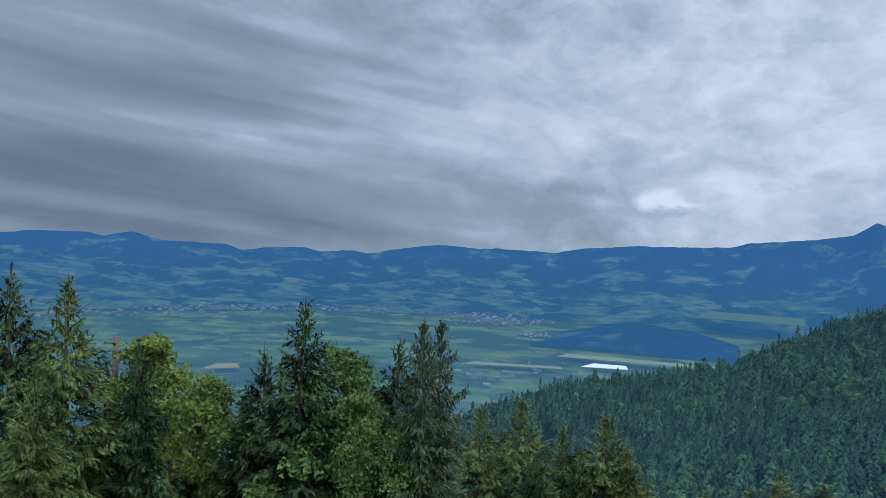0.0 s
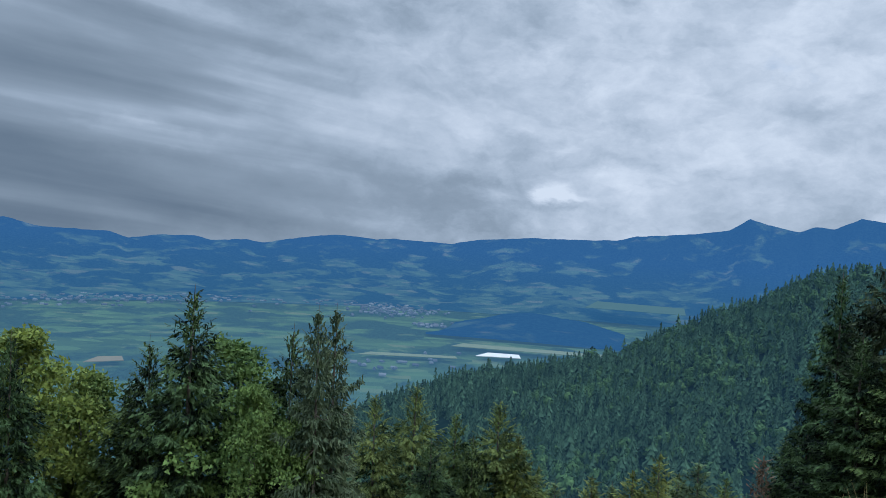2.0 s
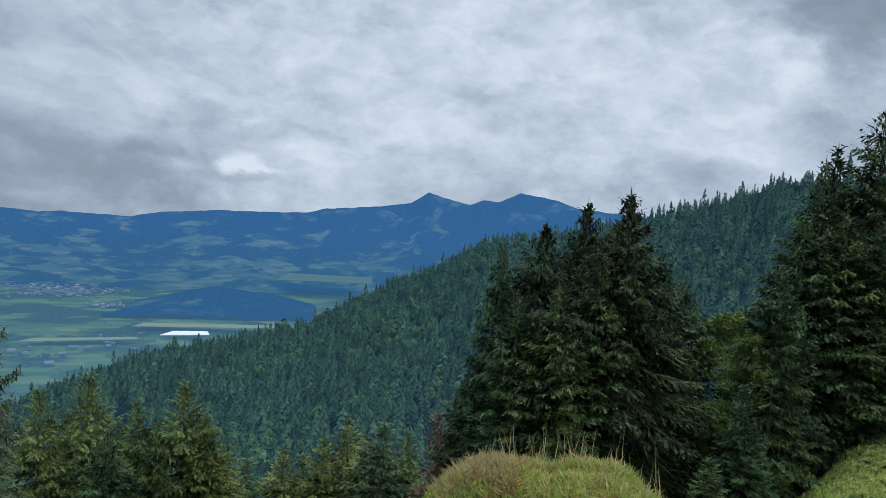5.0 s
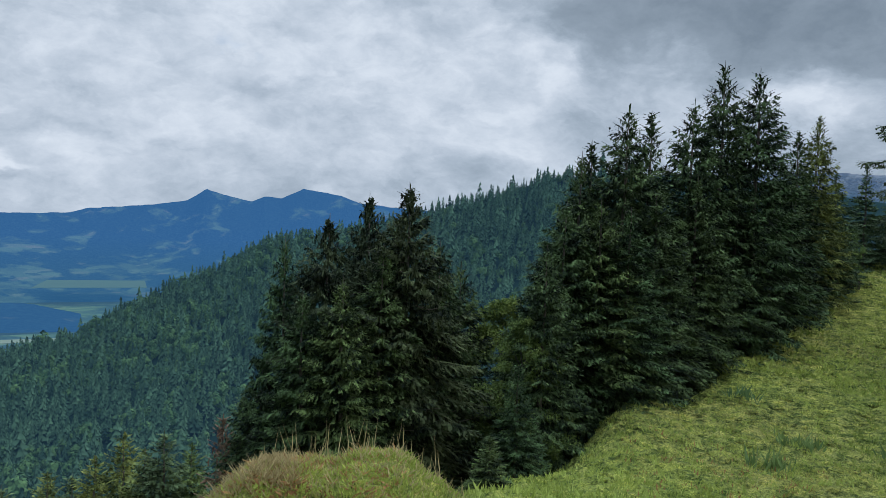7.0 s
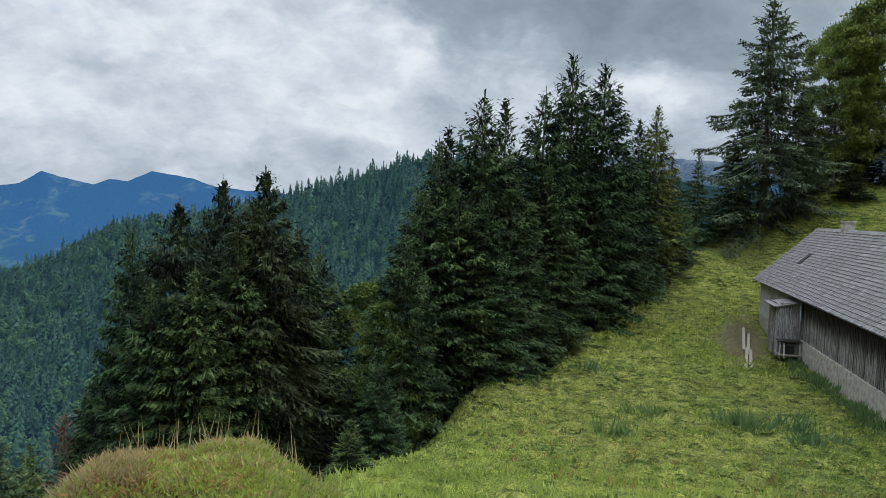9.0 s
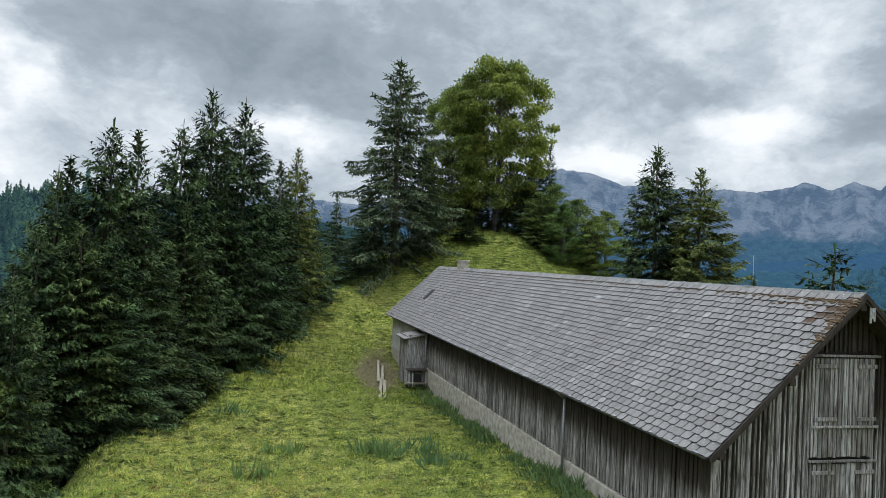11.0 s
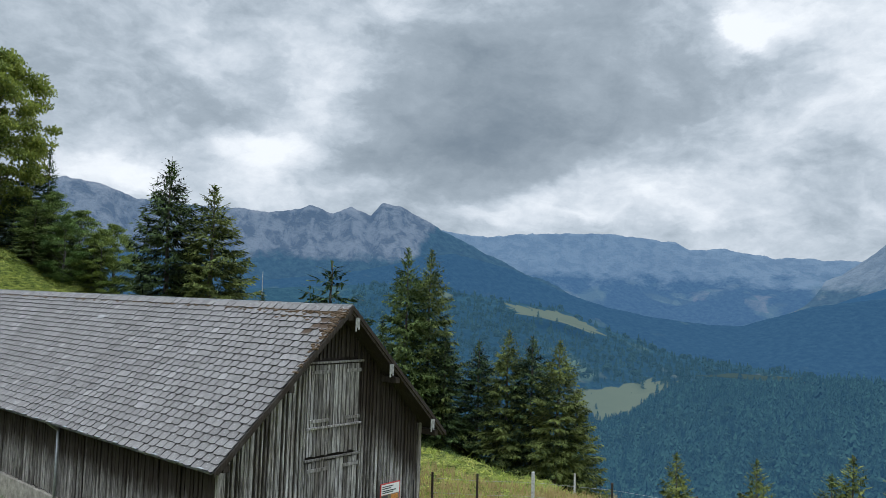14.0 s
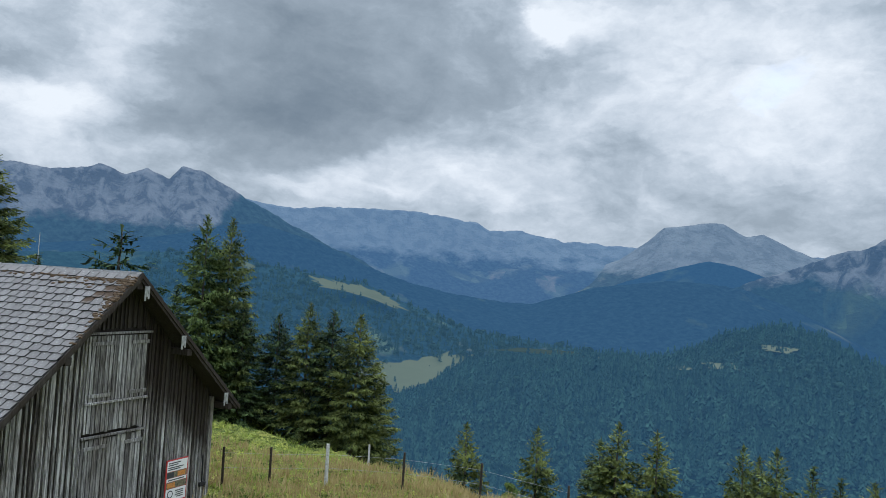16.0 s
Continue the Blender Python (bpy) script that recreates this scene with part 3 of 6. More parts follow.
def land(x, y, rough=True):
    """Height of the ground, for arrays of x and y."""
    x, y = np.asarray(x, float), np.asarray(y, float)
    d = np.hypot(x, y)
    az = (np.degrees(np.arctan2(x, y)) + 100) % 360 - 100
    i = np.clip(np.searchsorted(LAND_AZ, az, side="right") - 1, 0, len(LAND_AZ) - 2)
    f = (az - LAND_AZ[i]) / (LAND_AZ[i + 1] - LAND_AZ[i])
    f = f * f * (3 - 2 * f)
    j = np.clip(np.searchsorted(DIST, d, side="right") - 1, 0, len(DIST) - 2)
    D = np.array(DIST, float)
    g = np.clip((d - D[j]) / (D[j + 1] - D[j]), 0, 1)
    g = 0.5 * g + 0.5 * g * g * (3 - 2 * g)
    z0 = LAND_Z[i, j] * (1 - g) + LAND_Z[i, j + 1] * g
    z1 = LAND_Z[i + 1, j] * (1 - g) + LAND_Z[i + 1, j + 1] * g
    z = z0 * (1 - f) + z1 * f
    # the grassy hump at the edge of the drop
    hx, hy = polar(32.8, 6.4)[:2]
    a = radians(32.8)
    u = ((x - hx) * math.cos(a) - (y - hy) * math.sin(a)) / 1.24
    u = np.where(u > 0, u / 1.3, u)
    v = ((x - hx) * math.sin(a) + (y - hy) * math.cos(a)) / 1.3
    z = z + (1.16 + 0.08 * np.sin(5 * x + 1) * np.sin(4 * y) + 0.03 * np.sin(13 * x) * np.sin(11 * y + 2)) * np.exp(-np.abs(u) ** np.where(u < 0, 6, 3.2) - np.abs(v) ** 4)
    if rough:
        lumps = 0.10 * np.sin(x * 1.9 + 1.3 * np.sin(y * 0.8)) * np.sin(y * 1.6 + np.sin(x * 1.1)) + 0.05 * np.sin(x * 4.7 + y * 2.1) * np.sin(y * 4.1 - x)
        away = 1 - np.exp(-(np.abs(u) / 1.3) ** 4 - (np.abs(v) / 1.3) ** 4)
        z = z + lumps * away * np.clip((d - 2) / 6, 0, 1) * np.clip((130 - d) / 60, 0, 1)
    return z


def build_ground():
    ring = np.concatenate([[0.0], np.geomspace(0.6, 120, 150), np.geomspace(126, 1000, 26), [1400, 2200, 3200, 4200, 4900]])
    az = np.radians(np.arange(0, 360, 0.75))
    A, D = np.meshgrid(az, ring[1:], indexing="ij")
    X, Y = D * np.sin(A), D * np.cos(A)
    Z = land(X, Y) - np.clip((D - 900) / 300, 0, 1) * 45
    n, k = A.shape
    verts = np.concatenate([[[0, 0, 0.0]], np.stack([X, Y, Z], -1).reshape(-1, 3)])
    idx = np.arange(n * k).reshape(n, k) + 1
    nx = np.roll(idx, -1, axis=0)
    quads = np.stack([idx[:, :-1], idx[:, 1:], nx[:, 1:], nx[:, :-1]], -1).reshape(-1, 4)
    faces = quads.tolist() + [[0, int(a), int(b)] for a, b in zip(idx[:, 0], nx[:, 0])]
    ob = new("ground", mesh_from("ground", verts, faces, GRASS, True))
    tagged(ob, "sloping green alpine meadow ground running down to the valley", "ground", kind="structure")


build_ground()
SHADE_MAT = make_plain("painted_stand_shade", (0.032, 0.024, 0.015), 1.0, 0.5, 3, bump=0.05)


def build_shade_mat(name, azs, near, deep):
    """Shade under a stand of spruces, painted as a thin dark brown mat with a ragged edge."""
    az = np.arange(azs[0], azs[-1] + 0.01, 0.4)
    a = np.radians(az)[:, None]
    d = np.interp(az, azs, near)[:, None] + 0.35 * np.sin(az * 5.1)[:, None] + 0.25 * np.sin(az * 11.3 + 1)[:, None] + np.linspace(0, deep, 26)[None, :]
    x, y = d * np.sin(a), d * np.cos(a)
    z = land(x, y) + 0.05
    z[:, 0] -= 0.12
    n, k = x.shape
    idx = np.arange(n * k).reshape(n, k)
    quads = np.stack([idx[:-1, :-1], idx[:-1, 1:], idx[1:, 1:], idx[1:, :-1]], -1).reshape(-1, 4)
    ob = new(name, mesh_from(name, np.stack([x, y, z], -1).reshape(-1, 3), quads, SHADE_MAT, True))
    tagged(ob, "dark brown ground mat painting the shade under the spruces", "ground", kind="structure")


build_shade_mat("forest_ground", [47, 49.6, 52, 55.6, 58.3, 61, 63, 66, 69, 71], [26, 26.4, 29.6, 30.2, 34.2, 37.5, 40.6, 46.6, 54, 58], 14)
build_shade_mat("forest_ground", [28, 31.9, 35, 37.3, 41.6, 45], [24.5, 23.2, 22.6, 23.4, 25, 26], 9)


# ------------------------------------------------------------ distance: valley floor, ranges and forest slopes
def fbm(x, y, seed, octaves=5, gain=0.5):
    """Smooth pseudo-random relief between about -1 and 1, ridged, for arrays."""
    r = np.random.default_rng(seed)
    out, amp, tot = np.zeros_like(x), 1.0, 0.0
    for o in range(octaves):
        s = 0.0
        for _ in range(3):
            a = r.uniform(0, 2 * np.pi)
            s = s + np.sin((x * np.cos(a) + y * np.sin(a)) * r.uniform(0.8, 1.3) * 2 ** o + r.uniform(0, 6.28) + 1.2 * np.sin((x * np.sin(a) - y * np.cos(a)) * 0.7 * 2 ** o + r.uniform(0, 6.28)))
        out += amp * s / 3
        tot += amp
        amp *= gain
    return out / tot


def slope_strip(name, mat, label, crest, foot, az0, az1, step=0.12, rows=40, relief=0.06, wave=400.0, curve=1.0, seed=1, jag=0.0, category="mountain"):
    """A mountainside from a foot line up to a crest line; crest and foot give height angle and distance for a bearing. Gullies and spurs run down it."""
    az = np.arange(az0, az1 + step, step)
    ce, cd = crest(az)
    fe, fd = foot(az)
    s = np.linspace(0, 1, rows)[None, :]
    zc, zf = (EYE + cd * np.tan(np.radians(ce)))[:, None], (EYE + fd * np.tan(np.radians(fe)))[:, None]
    d = fd[:, None] + (cd - fd)[:, None] * s
    z = zf + (zc - zf) * s ** curve
    a = np.radians(az)[:, None]
    x, y = d * np.sin(a), d * np.cos(a)
    span = np.abs(cd - fd)[:, None] + np.abs(zc - zf)
    edge = np.sin(np.pi * np.clip(s, 0, 1)) ** 0.7
    g = fbm(x / wave, y / wave, seed) * (0.3 + 0.7 * edge)
    gully = fbm(np.radians(az)[:, None] * cd[:, None] / (wave * 0.45) + 0 * s, s * 1.2 + 0 * x, seed + 5, 4)
    push = relief * span * (0.6 * g + 0.7 * gully * edge)
    x, y = x + push * np.sin(a), y + push * np.cos(a)
    z = z + relief * 0.35 * (zc - zf) * g * edge
    if jag:
        z[:, -1] += jag * fbm(az * 3.1, az * 0.7, seed + 9, 5, 0.6)
        z[:, -2] += 0.5 * jag * fbm(az * 3.1, az * 0.7, seed + 9, 5, 0.6)
    # the far side falls away behind the crest
    xb, yb, zb = x[:, -1:] * 1.015, y[:, -1:] * 1.015, z[:, -1:] - 0.06 * cd[:, None]
    X, Y, Z = np.hstack([x, xb]), np.hstack([y, yb]), np.hstack([z, zb])
    n, k = X.shape
    idx = np.arange(n * k).reshape(n, k)
    quads = np.stack([idx[:-1, :-1], idx[1:, :-1], idx[1:, 1:], idx[:-1, 1:]], -1).reshape(-1, 4)
    ob = new(name, mesh_from(name, np.stack([X, Y, Z], -1).reshape(-1, 3), quads, mat, True))
    return tagged(ob, label, category, kind="structure")


def line(pairs, dist):
    xs, ys = [p[0] for p in pairs], [p[1] for p in pairs]
    if isinstance(dist, (int, float)):
        return lambda az: (np.interp(az, xs, ys), np.full_like(az, float(dist)))
    return lambda az: (np.interp(az, xs, ys), np.interp(az, [p[0] for p in dist], [p[1] for p in dist]))


# haze colours and amounts, painted into each far surface as emission
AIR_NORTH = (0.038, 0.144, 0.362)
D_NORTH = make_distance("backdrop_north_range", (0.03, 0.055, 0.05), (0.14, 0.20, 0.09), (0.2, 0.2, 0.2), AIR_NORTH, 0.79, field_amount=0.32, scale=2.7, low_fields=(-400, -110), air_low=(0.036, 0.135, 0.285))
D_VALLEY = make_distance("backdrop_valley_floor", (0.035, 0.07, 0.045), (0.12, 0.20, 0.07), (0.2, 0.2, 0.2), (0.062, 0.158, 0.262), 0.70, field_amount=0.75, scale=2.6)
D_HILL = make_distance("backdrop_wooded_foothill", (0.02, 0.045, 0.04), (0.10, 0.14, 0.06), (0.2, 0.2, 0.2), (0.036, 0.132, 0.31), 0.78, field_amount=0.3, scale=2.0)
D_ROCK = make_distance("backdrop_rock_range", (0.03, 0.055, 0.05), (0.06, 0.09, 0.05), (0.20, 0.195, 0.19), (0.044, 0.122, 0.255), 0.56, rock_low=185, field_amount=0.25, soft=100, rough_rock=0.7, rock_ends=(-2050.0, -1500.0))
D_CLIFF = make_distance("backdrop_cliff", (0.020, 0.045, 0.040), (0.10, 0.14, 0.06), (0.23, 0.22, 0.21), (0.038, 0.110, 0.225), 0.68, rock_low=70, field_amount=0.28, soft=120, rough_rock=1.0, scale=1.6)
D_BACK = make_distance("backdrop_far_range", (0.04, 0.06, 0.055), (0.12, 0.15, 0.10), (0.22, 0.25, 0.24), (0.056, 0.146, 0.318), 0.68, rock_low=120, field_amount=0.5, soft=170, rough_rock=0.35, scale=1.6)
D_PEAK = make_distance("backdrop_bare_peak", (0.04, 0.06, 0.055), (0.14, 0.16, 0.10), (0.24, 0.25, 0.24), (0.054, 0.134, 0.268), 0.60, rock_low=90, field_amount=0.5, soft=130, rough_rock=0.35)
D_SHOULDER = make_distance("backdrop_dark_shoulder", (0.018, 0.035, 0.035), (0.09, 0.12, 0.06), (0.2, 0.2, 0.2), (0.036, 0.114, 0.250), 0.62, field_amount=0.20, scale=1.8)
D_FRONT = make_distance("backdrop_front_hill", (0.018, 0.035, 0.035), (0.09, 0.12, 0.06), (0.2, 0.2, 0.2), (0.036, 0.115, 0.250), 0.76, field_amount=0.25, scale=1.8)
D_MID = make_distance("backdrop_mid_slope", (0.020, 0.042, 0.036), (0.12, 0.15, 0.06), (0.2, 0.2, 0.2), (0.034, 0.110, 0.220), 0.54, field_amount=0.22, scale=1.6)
# the hillside floors glow faintly blue too, to paint haze over them
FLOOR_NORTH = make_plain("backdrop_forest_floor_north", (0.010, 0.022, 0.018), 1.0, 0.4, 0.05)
add_haze_glow(FLOOR_NORTH.node_tree, FLOOR_NORTH.node_tree.nodes["Principled BSDF"].outputs[0], (0.036, 0.092, 0.165), 0.20)
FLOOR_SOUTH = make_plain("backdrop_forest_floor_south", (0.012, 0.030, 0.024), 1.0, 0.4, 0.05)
add_haze_glow(FLOOR_SOUTH.node_tree, FLOOR_SOUTH.node_tree.nodes["Principled BSDF"].outputs[0], (0.036, 0.106, 0.225), 0.36)
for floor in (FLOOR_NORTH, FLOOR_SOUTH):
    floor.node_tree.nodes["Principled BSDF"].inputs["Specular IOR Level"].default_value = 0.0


def build_distance():
    # valley floor, one sheet under the northern ranges
    az = np.radians(np.arange(-60, 40.5, 0.5))
    d = np.concatenate([np.linspace(1150, 4000, 60), [4400, 4850]])
    A, Dd = np.meshgrid(az, d, indexing="ij")
    Z = -396 + 10 * fbm(Dd * np.sin(A) / 500, Dd * np.cos(A) / 500, 3)
    n, k = A.shape
    idx = np.arange(n * k).reshape(n, k)
    quads = np.stack([idx[:-1, :-1], idx[1:, :-1], idx[1:, 1:], idx[:-1, 1:]], -1).reshape(-1, 4)
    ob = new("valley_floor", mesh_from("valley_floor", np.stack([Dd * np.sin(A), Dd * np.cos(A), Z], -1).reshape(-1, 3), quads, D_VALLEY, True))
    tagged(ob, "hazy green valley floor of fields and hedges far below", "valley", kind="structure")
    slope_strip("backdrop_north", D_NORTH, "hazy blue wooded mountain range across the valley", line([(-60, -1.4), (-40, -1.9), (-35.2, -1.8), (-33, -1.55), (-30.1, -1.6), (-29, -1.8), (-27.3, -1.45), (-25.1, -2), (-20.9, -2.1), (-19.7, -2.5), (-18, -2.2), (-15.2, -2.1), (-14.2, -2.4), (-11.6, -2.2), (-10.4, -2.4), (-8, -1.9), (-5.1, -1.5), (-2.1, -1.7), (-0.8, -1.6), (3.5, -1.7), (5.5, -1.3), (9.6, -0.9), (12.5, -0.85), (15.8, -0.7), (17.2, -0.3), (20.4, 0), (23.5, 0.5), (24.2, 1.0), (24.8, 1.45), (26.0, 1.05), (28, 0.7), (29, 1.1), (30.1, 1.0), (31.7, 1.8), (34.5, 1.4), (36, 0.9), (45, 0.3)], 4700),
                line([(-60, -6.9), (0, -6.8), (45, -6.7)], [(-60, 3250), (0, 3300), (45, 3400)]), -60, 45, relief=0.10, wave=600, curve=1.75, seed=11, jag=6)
    slope_strip("backdrop_foothill", D_HILL, "dark wooded foothill in the valley with painted haze", line([(2, -8.0), (6, -7.2), (8, -6.7), (10, -6.5), (14, -6.9), (17, -7.6), (20, -8.4)], 3000), line([(2, -8.6), (20, -8.8)], 2560), 2, 20, rows=14, relief=0.1, wave=300, seed=21, jag=4)
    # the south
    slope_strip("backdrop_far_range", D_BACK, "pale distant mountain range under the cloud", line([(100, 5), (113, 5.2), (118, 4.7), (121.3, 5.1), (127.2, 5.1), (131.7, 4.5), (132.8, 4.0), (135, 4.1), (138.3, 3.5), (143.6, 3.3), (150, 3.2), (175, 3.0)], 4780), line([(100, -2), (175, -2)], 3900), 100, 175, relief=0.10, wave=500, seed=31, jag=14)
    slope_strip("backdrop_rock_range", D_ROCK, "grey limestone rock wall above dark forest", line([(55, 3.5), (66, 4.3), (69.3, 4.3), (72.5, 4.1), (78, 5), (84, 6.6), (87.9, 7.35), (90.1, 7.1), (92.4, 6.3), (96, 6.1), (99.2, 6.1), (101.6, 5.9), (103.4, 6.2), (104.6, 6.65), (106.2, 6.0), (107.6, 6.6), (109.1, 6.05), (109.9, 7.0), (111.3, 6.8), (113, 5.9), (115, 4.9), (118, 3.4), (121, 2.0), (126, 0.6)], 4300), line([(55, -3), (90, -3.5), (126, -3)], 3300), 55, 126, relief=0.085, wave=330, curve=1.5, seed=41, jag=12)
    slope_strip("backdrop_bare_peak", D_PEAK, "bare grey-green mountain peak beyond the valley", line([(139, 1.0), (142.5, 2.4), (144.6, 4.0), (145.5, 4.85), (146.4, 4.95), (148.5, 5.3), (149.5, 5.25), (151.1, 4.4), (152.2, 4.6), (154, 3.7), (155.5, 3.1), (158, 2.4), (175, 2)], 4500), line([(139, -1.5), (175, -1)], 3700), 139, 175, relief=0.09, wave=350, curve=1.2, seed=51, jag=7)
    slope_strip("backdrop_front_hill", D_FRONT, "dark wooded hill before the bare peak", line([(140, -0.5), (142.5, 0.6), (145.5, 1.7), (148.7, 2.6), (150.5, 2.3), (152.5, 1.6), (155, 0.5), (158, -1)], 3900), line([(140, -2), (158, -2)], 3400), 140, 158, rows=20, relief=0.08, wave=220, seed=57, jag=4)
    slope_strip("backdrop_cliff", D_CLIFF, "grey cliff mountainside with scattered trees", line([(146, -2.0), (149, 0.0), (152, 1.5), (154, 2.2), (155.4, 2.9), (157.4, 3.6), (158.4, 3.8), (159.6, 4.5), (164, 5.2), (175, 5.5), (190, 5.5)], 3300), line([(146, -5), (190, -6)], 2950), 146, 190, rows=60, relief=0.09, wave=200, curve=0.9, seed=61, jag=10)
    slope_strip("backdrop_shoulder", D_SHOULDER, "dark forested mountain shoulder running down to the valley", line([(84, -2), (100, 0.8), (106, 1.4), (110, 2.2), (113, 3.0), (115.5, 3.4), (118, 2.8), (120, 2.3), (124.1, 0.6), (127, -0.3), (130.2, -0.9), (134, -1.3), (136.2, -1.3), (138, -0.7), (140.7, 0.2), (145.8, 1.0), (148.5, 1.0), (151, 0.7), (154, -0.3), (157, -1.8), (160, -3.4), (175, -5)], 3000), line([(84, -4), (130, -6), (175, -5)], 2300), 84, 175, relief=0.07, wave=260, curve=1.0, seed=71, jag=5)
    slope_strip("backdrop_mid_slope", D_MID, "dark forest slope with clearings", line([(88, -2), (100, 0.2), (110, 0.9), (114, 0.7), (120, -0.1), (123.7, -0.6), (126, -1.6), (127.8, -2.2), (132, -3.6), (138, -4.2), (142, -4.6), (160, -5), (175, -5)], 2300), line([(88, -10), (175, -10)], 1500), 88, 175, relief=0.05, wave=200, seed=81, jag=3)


build_distance()


def hill_north(az):
    """The wooded hillside across the gully: crest height angle and foot, by bearing."""
    return np.interp(az, [-20, -10, -1.9, 4.7, 11.6, 16.2, 19.4, 22.3, 25.6, 29.6, 32.6, 36.3, 41.6, 45.8, 50, 60, 75, 90], [-19, -17, -14.4, -11.8, -10.4, -9.3, -7.6, -5.9, -4.5, -2.1, -1.9, -0.9, 0.5, 1.8, 3.4, 4.0, 2.0, -4])


def hill_south(az):
    return np.interp(az, [100, 112, 118, 125, 129, 131.5, 138.4, 146.5, 150, 153.5, 156, 160, 175], [-10.2, -10.0, -9.9, -9.3, -7.9, -5.7, -4.9, -4.6, -2.7, -1.7, -2.2, -4.2, -6])


def hill_point(az, s, crest_el, crest_d, foot_el, foot_d, seed):
    zc, zf = EYE + crest_d * np.tan(np.radians(crest_el)), EYE + foot_d * np.tan(np.radians(foot_el))
    d = foot_d + (crest_d - foot_d) * s
    z = zf + (zc - zf) * s
    a = np.radians(az)
    x, y = d * np.sin(a), d * np.cos(a)
    z = z + 7 * fbm(x / 70, y / 70, seed, 3) * np.sin(np.pi * s)
    return x, y, z


def build_hill(name, label, mat, crest, az0, az1, crest_d, foot_el, foot_d, seed):
    az, s = np.arange(az0, az1 + 0.5, 0.5), np.linspace(-0.15, 1, 40)
    A, S = np.meshgrid(az, s, indexing="ij")
    X, Y, Z = hill_point(A, S, crest(A), crest_d, foot_el, foot_d, seed)
    X, Y, Z = np.hstack([X, X[:, -1:] * 1.1]), np.hstack([Y, Y[:, -1:] * 1.1]), np.hstack([Z, Z[:, -1:] - 60])
    n, k = X.shape
    idx = np.arange(n * k).reshape(n, k)
    quads = np.stack([idx[:-1, :-1], idx[1:, :-1], idx[1:, 1:], idx[:-1, 1:]], -1).reshape(-1, 4)
    ob = new(name, mesh_from(name, np.stack([X, Y, Z], -1).reshape(-1, 3), quads, mat, True))
    tagged(ob, label, "hillside", kind="structure")


def small_tree(kind, r, fine):
    """A far tree one metre high: ragged tiers for a conifer, a lumpy crown of leafy facets for a broadleaf. Few faces."""
    v, f = [], []
    if kind == "conifer":
        # a stem with boughs stacked round it, each a steep drooping spray
        n, levels = (40, 9) if fine else (28, 8)
        for k in range(levels + 1):
            v.append((r.uniform(-0.006, 0.006), r.uniform(-0.006, 0.006), 0.10 + 0.92 * k / levels))
        for k in range(levels):
            v.append((0.022 * (1 - k / levels), 0.02 * (1 - k / levels), v[k][2]))
            f.append((k, len(v) - 1, k + 1))
        for i in range(n):
            t = (i + r.uniform(0, 1)) / n
            k = min(levels, int(t * levels) + 1)
            z = v[k][2] - r.uniform(0.12, 0.19)
            rad = (0.215 * (1 - t) ** 0.85 + 0.018) * r.uniform(0.75, 1.2)
            a = i * 2.4 + r.uniform(-0.3, 0.3)
            c, q = np.array([math.cos(a), math.sin(a)]), np.array([-math.sin(a), math.cos(a)])
            w = (0.028 + 0.38 * rad) * r.uniform(0.8, 1.2)
            b = len(v)
            v += [(*(c * rad + q * w), z), (*(c * rad * 0.9 - q * w), z + r.uniform(-0.03, 0.03))]
            f += [(k, b, b + 1)]
    else:
        # a crown of leafy sprays about a lumpy round form
        ph = r.uniform(0, 6.28, 3)
        for i in range(124):
            d = r.normal(0, 1, 3)
            d[2] = d[2] * 0.8 + 0.35
            d /= np.linalg.norm(d)
            lump = 0.84 + 0.16 * math.sin(4.1 * d[0] + ph[0]) * math.sin(3.7 * d[1] + ph[1]) + 0.12 * math.sin(5.3 * d[2] + 3 * d[0] + ph[2]) + r.uniform(-0.10, 0.10)
            p = np.array([0.40, 0.40, 0.45]) * d * lump + np.array([0, 0, 0.52])
            e = np.cross(d, r.normal(0, 1, 3))
            e /= np.linalg.norm(e)
            g = np.cross(d, e)
            b = len(v)
            for k in range(3):
                an = 2.094 * k + r.uniform(-0.4, 0.4)
                v.append(tuple(p + (e * math.cos(an) + g * math.sin(an)) * r.uniform(0.07, 0.125) + d * r.uniform(-0.05, 0.05)))
            f += [(b, b + 1, b + 2)]
    return np.array(v), np.array(f)


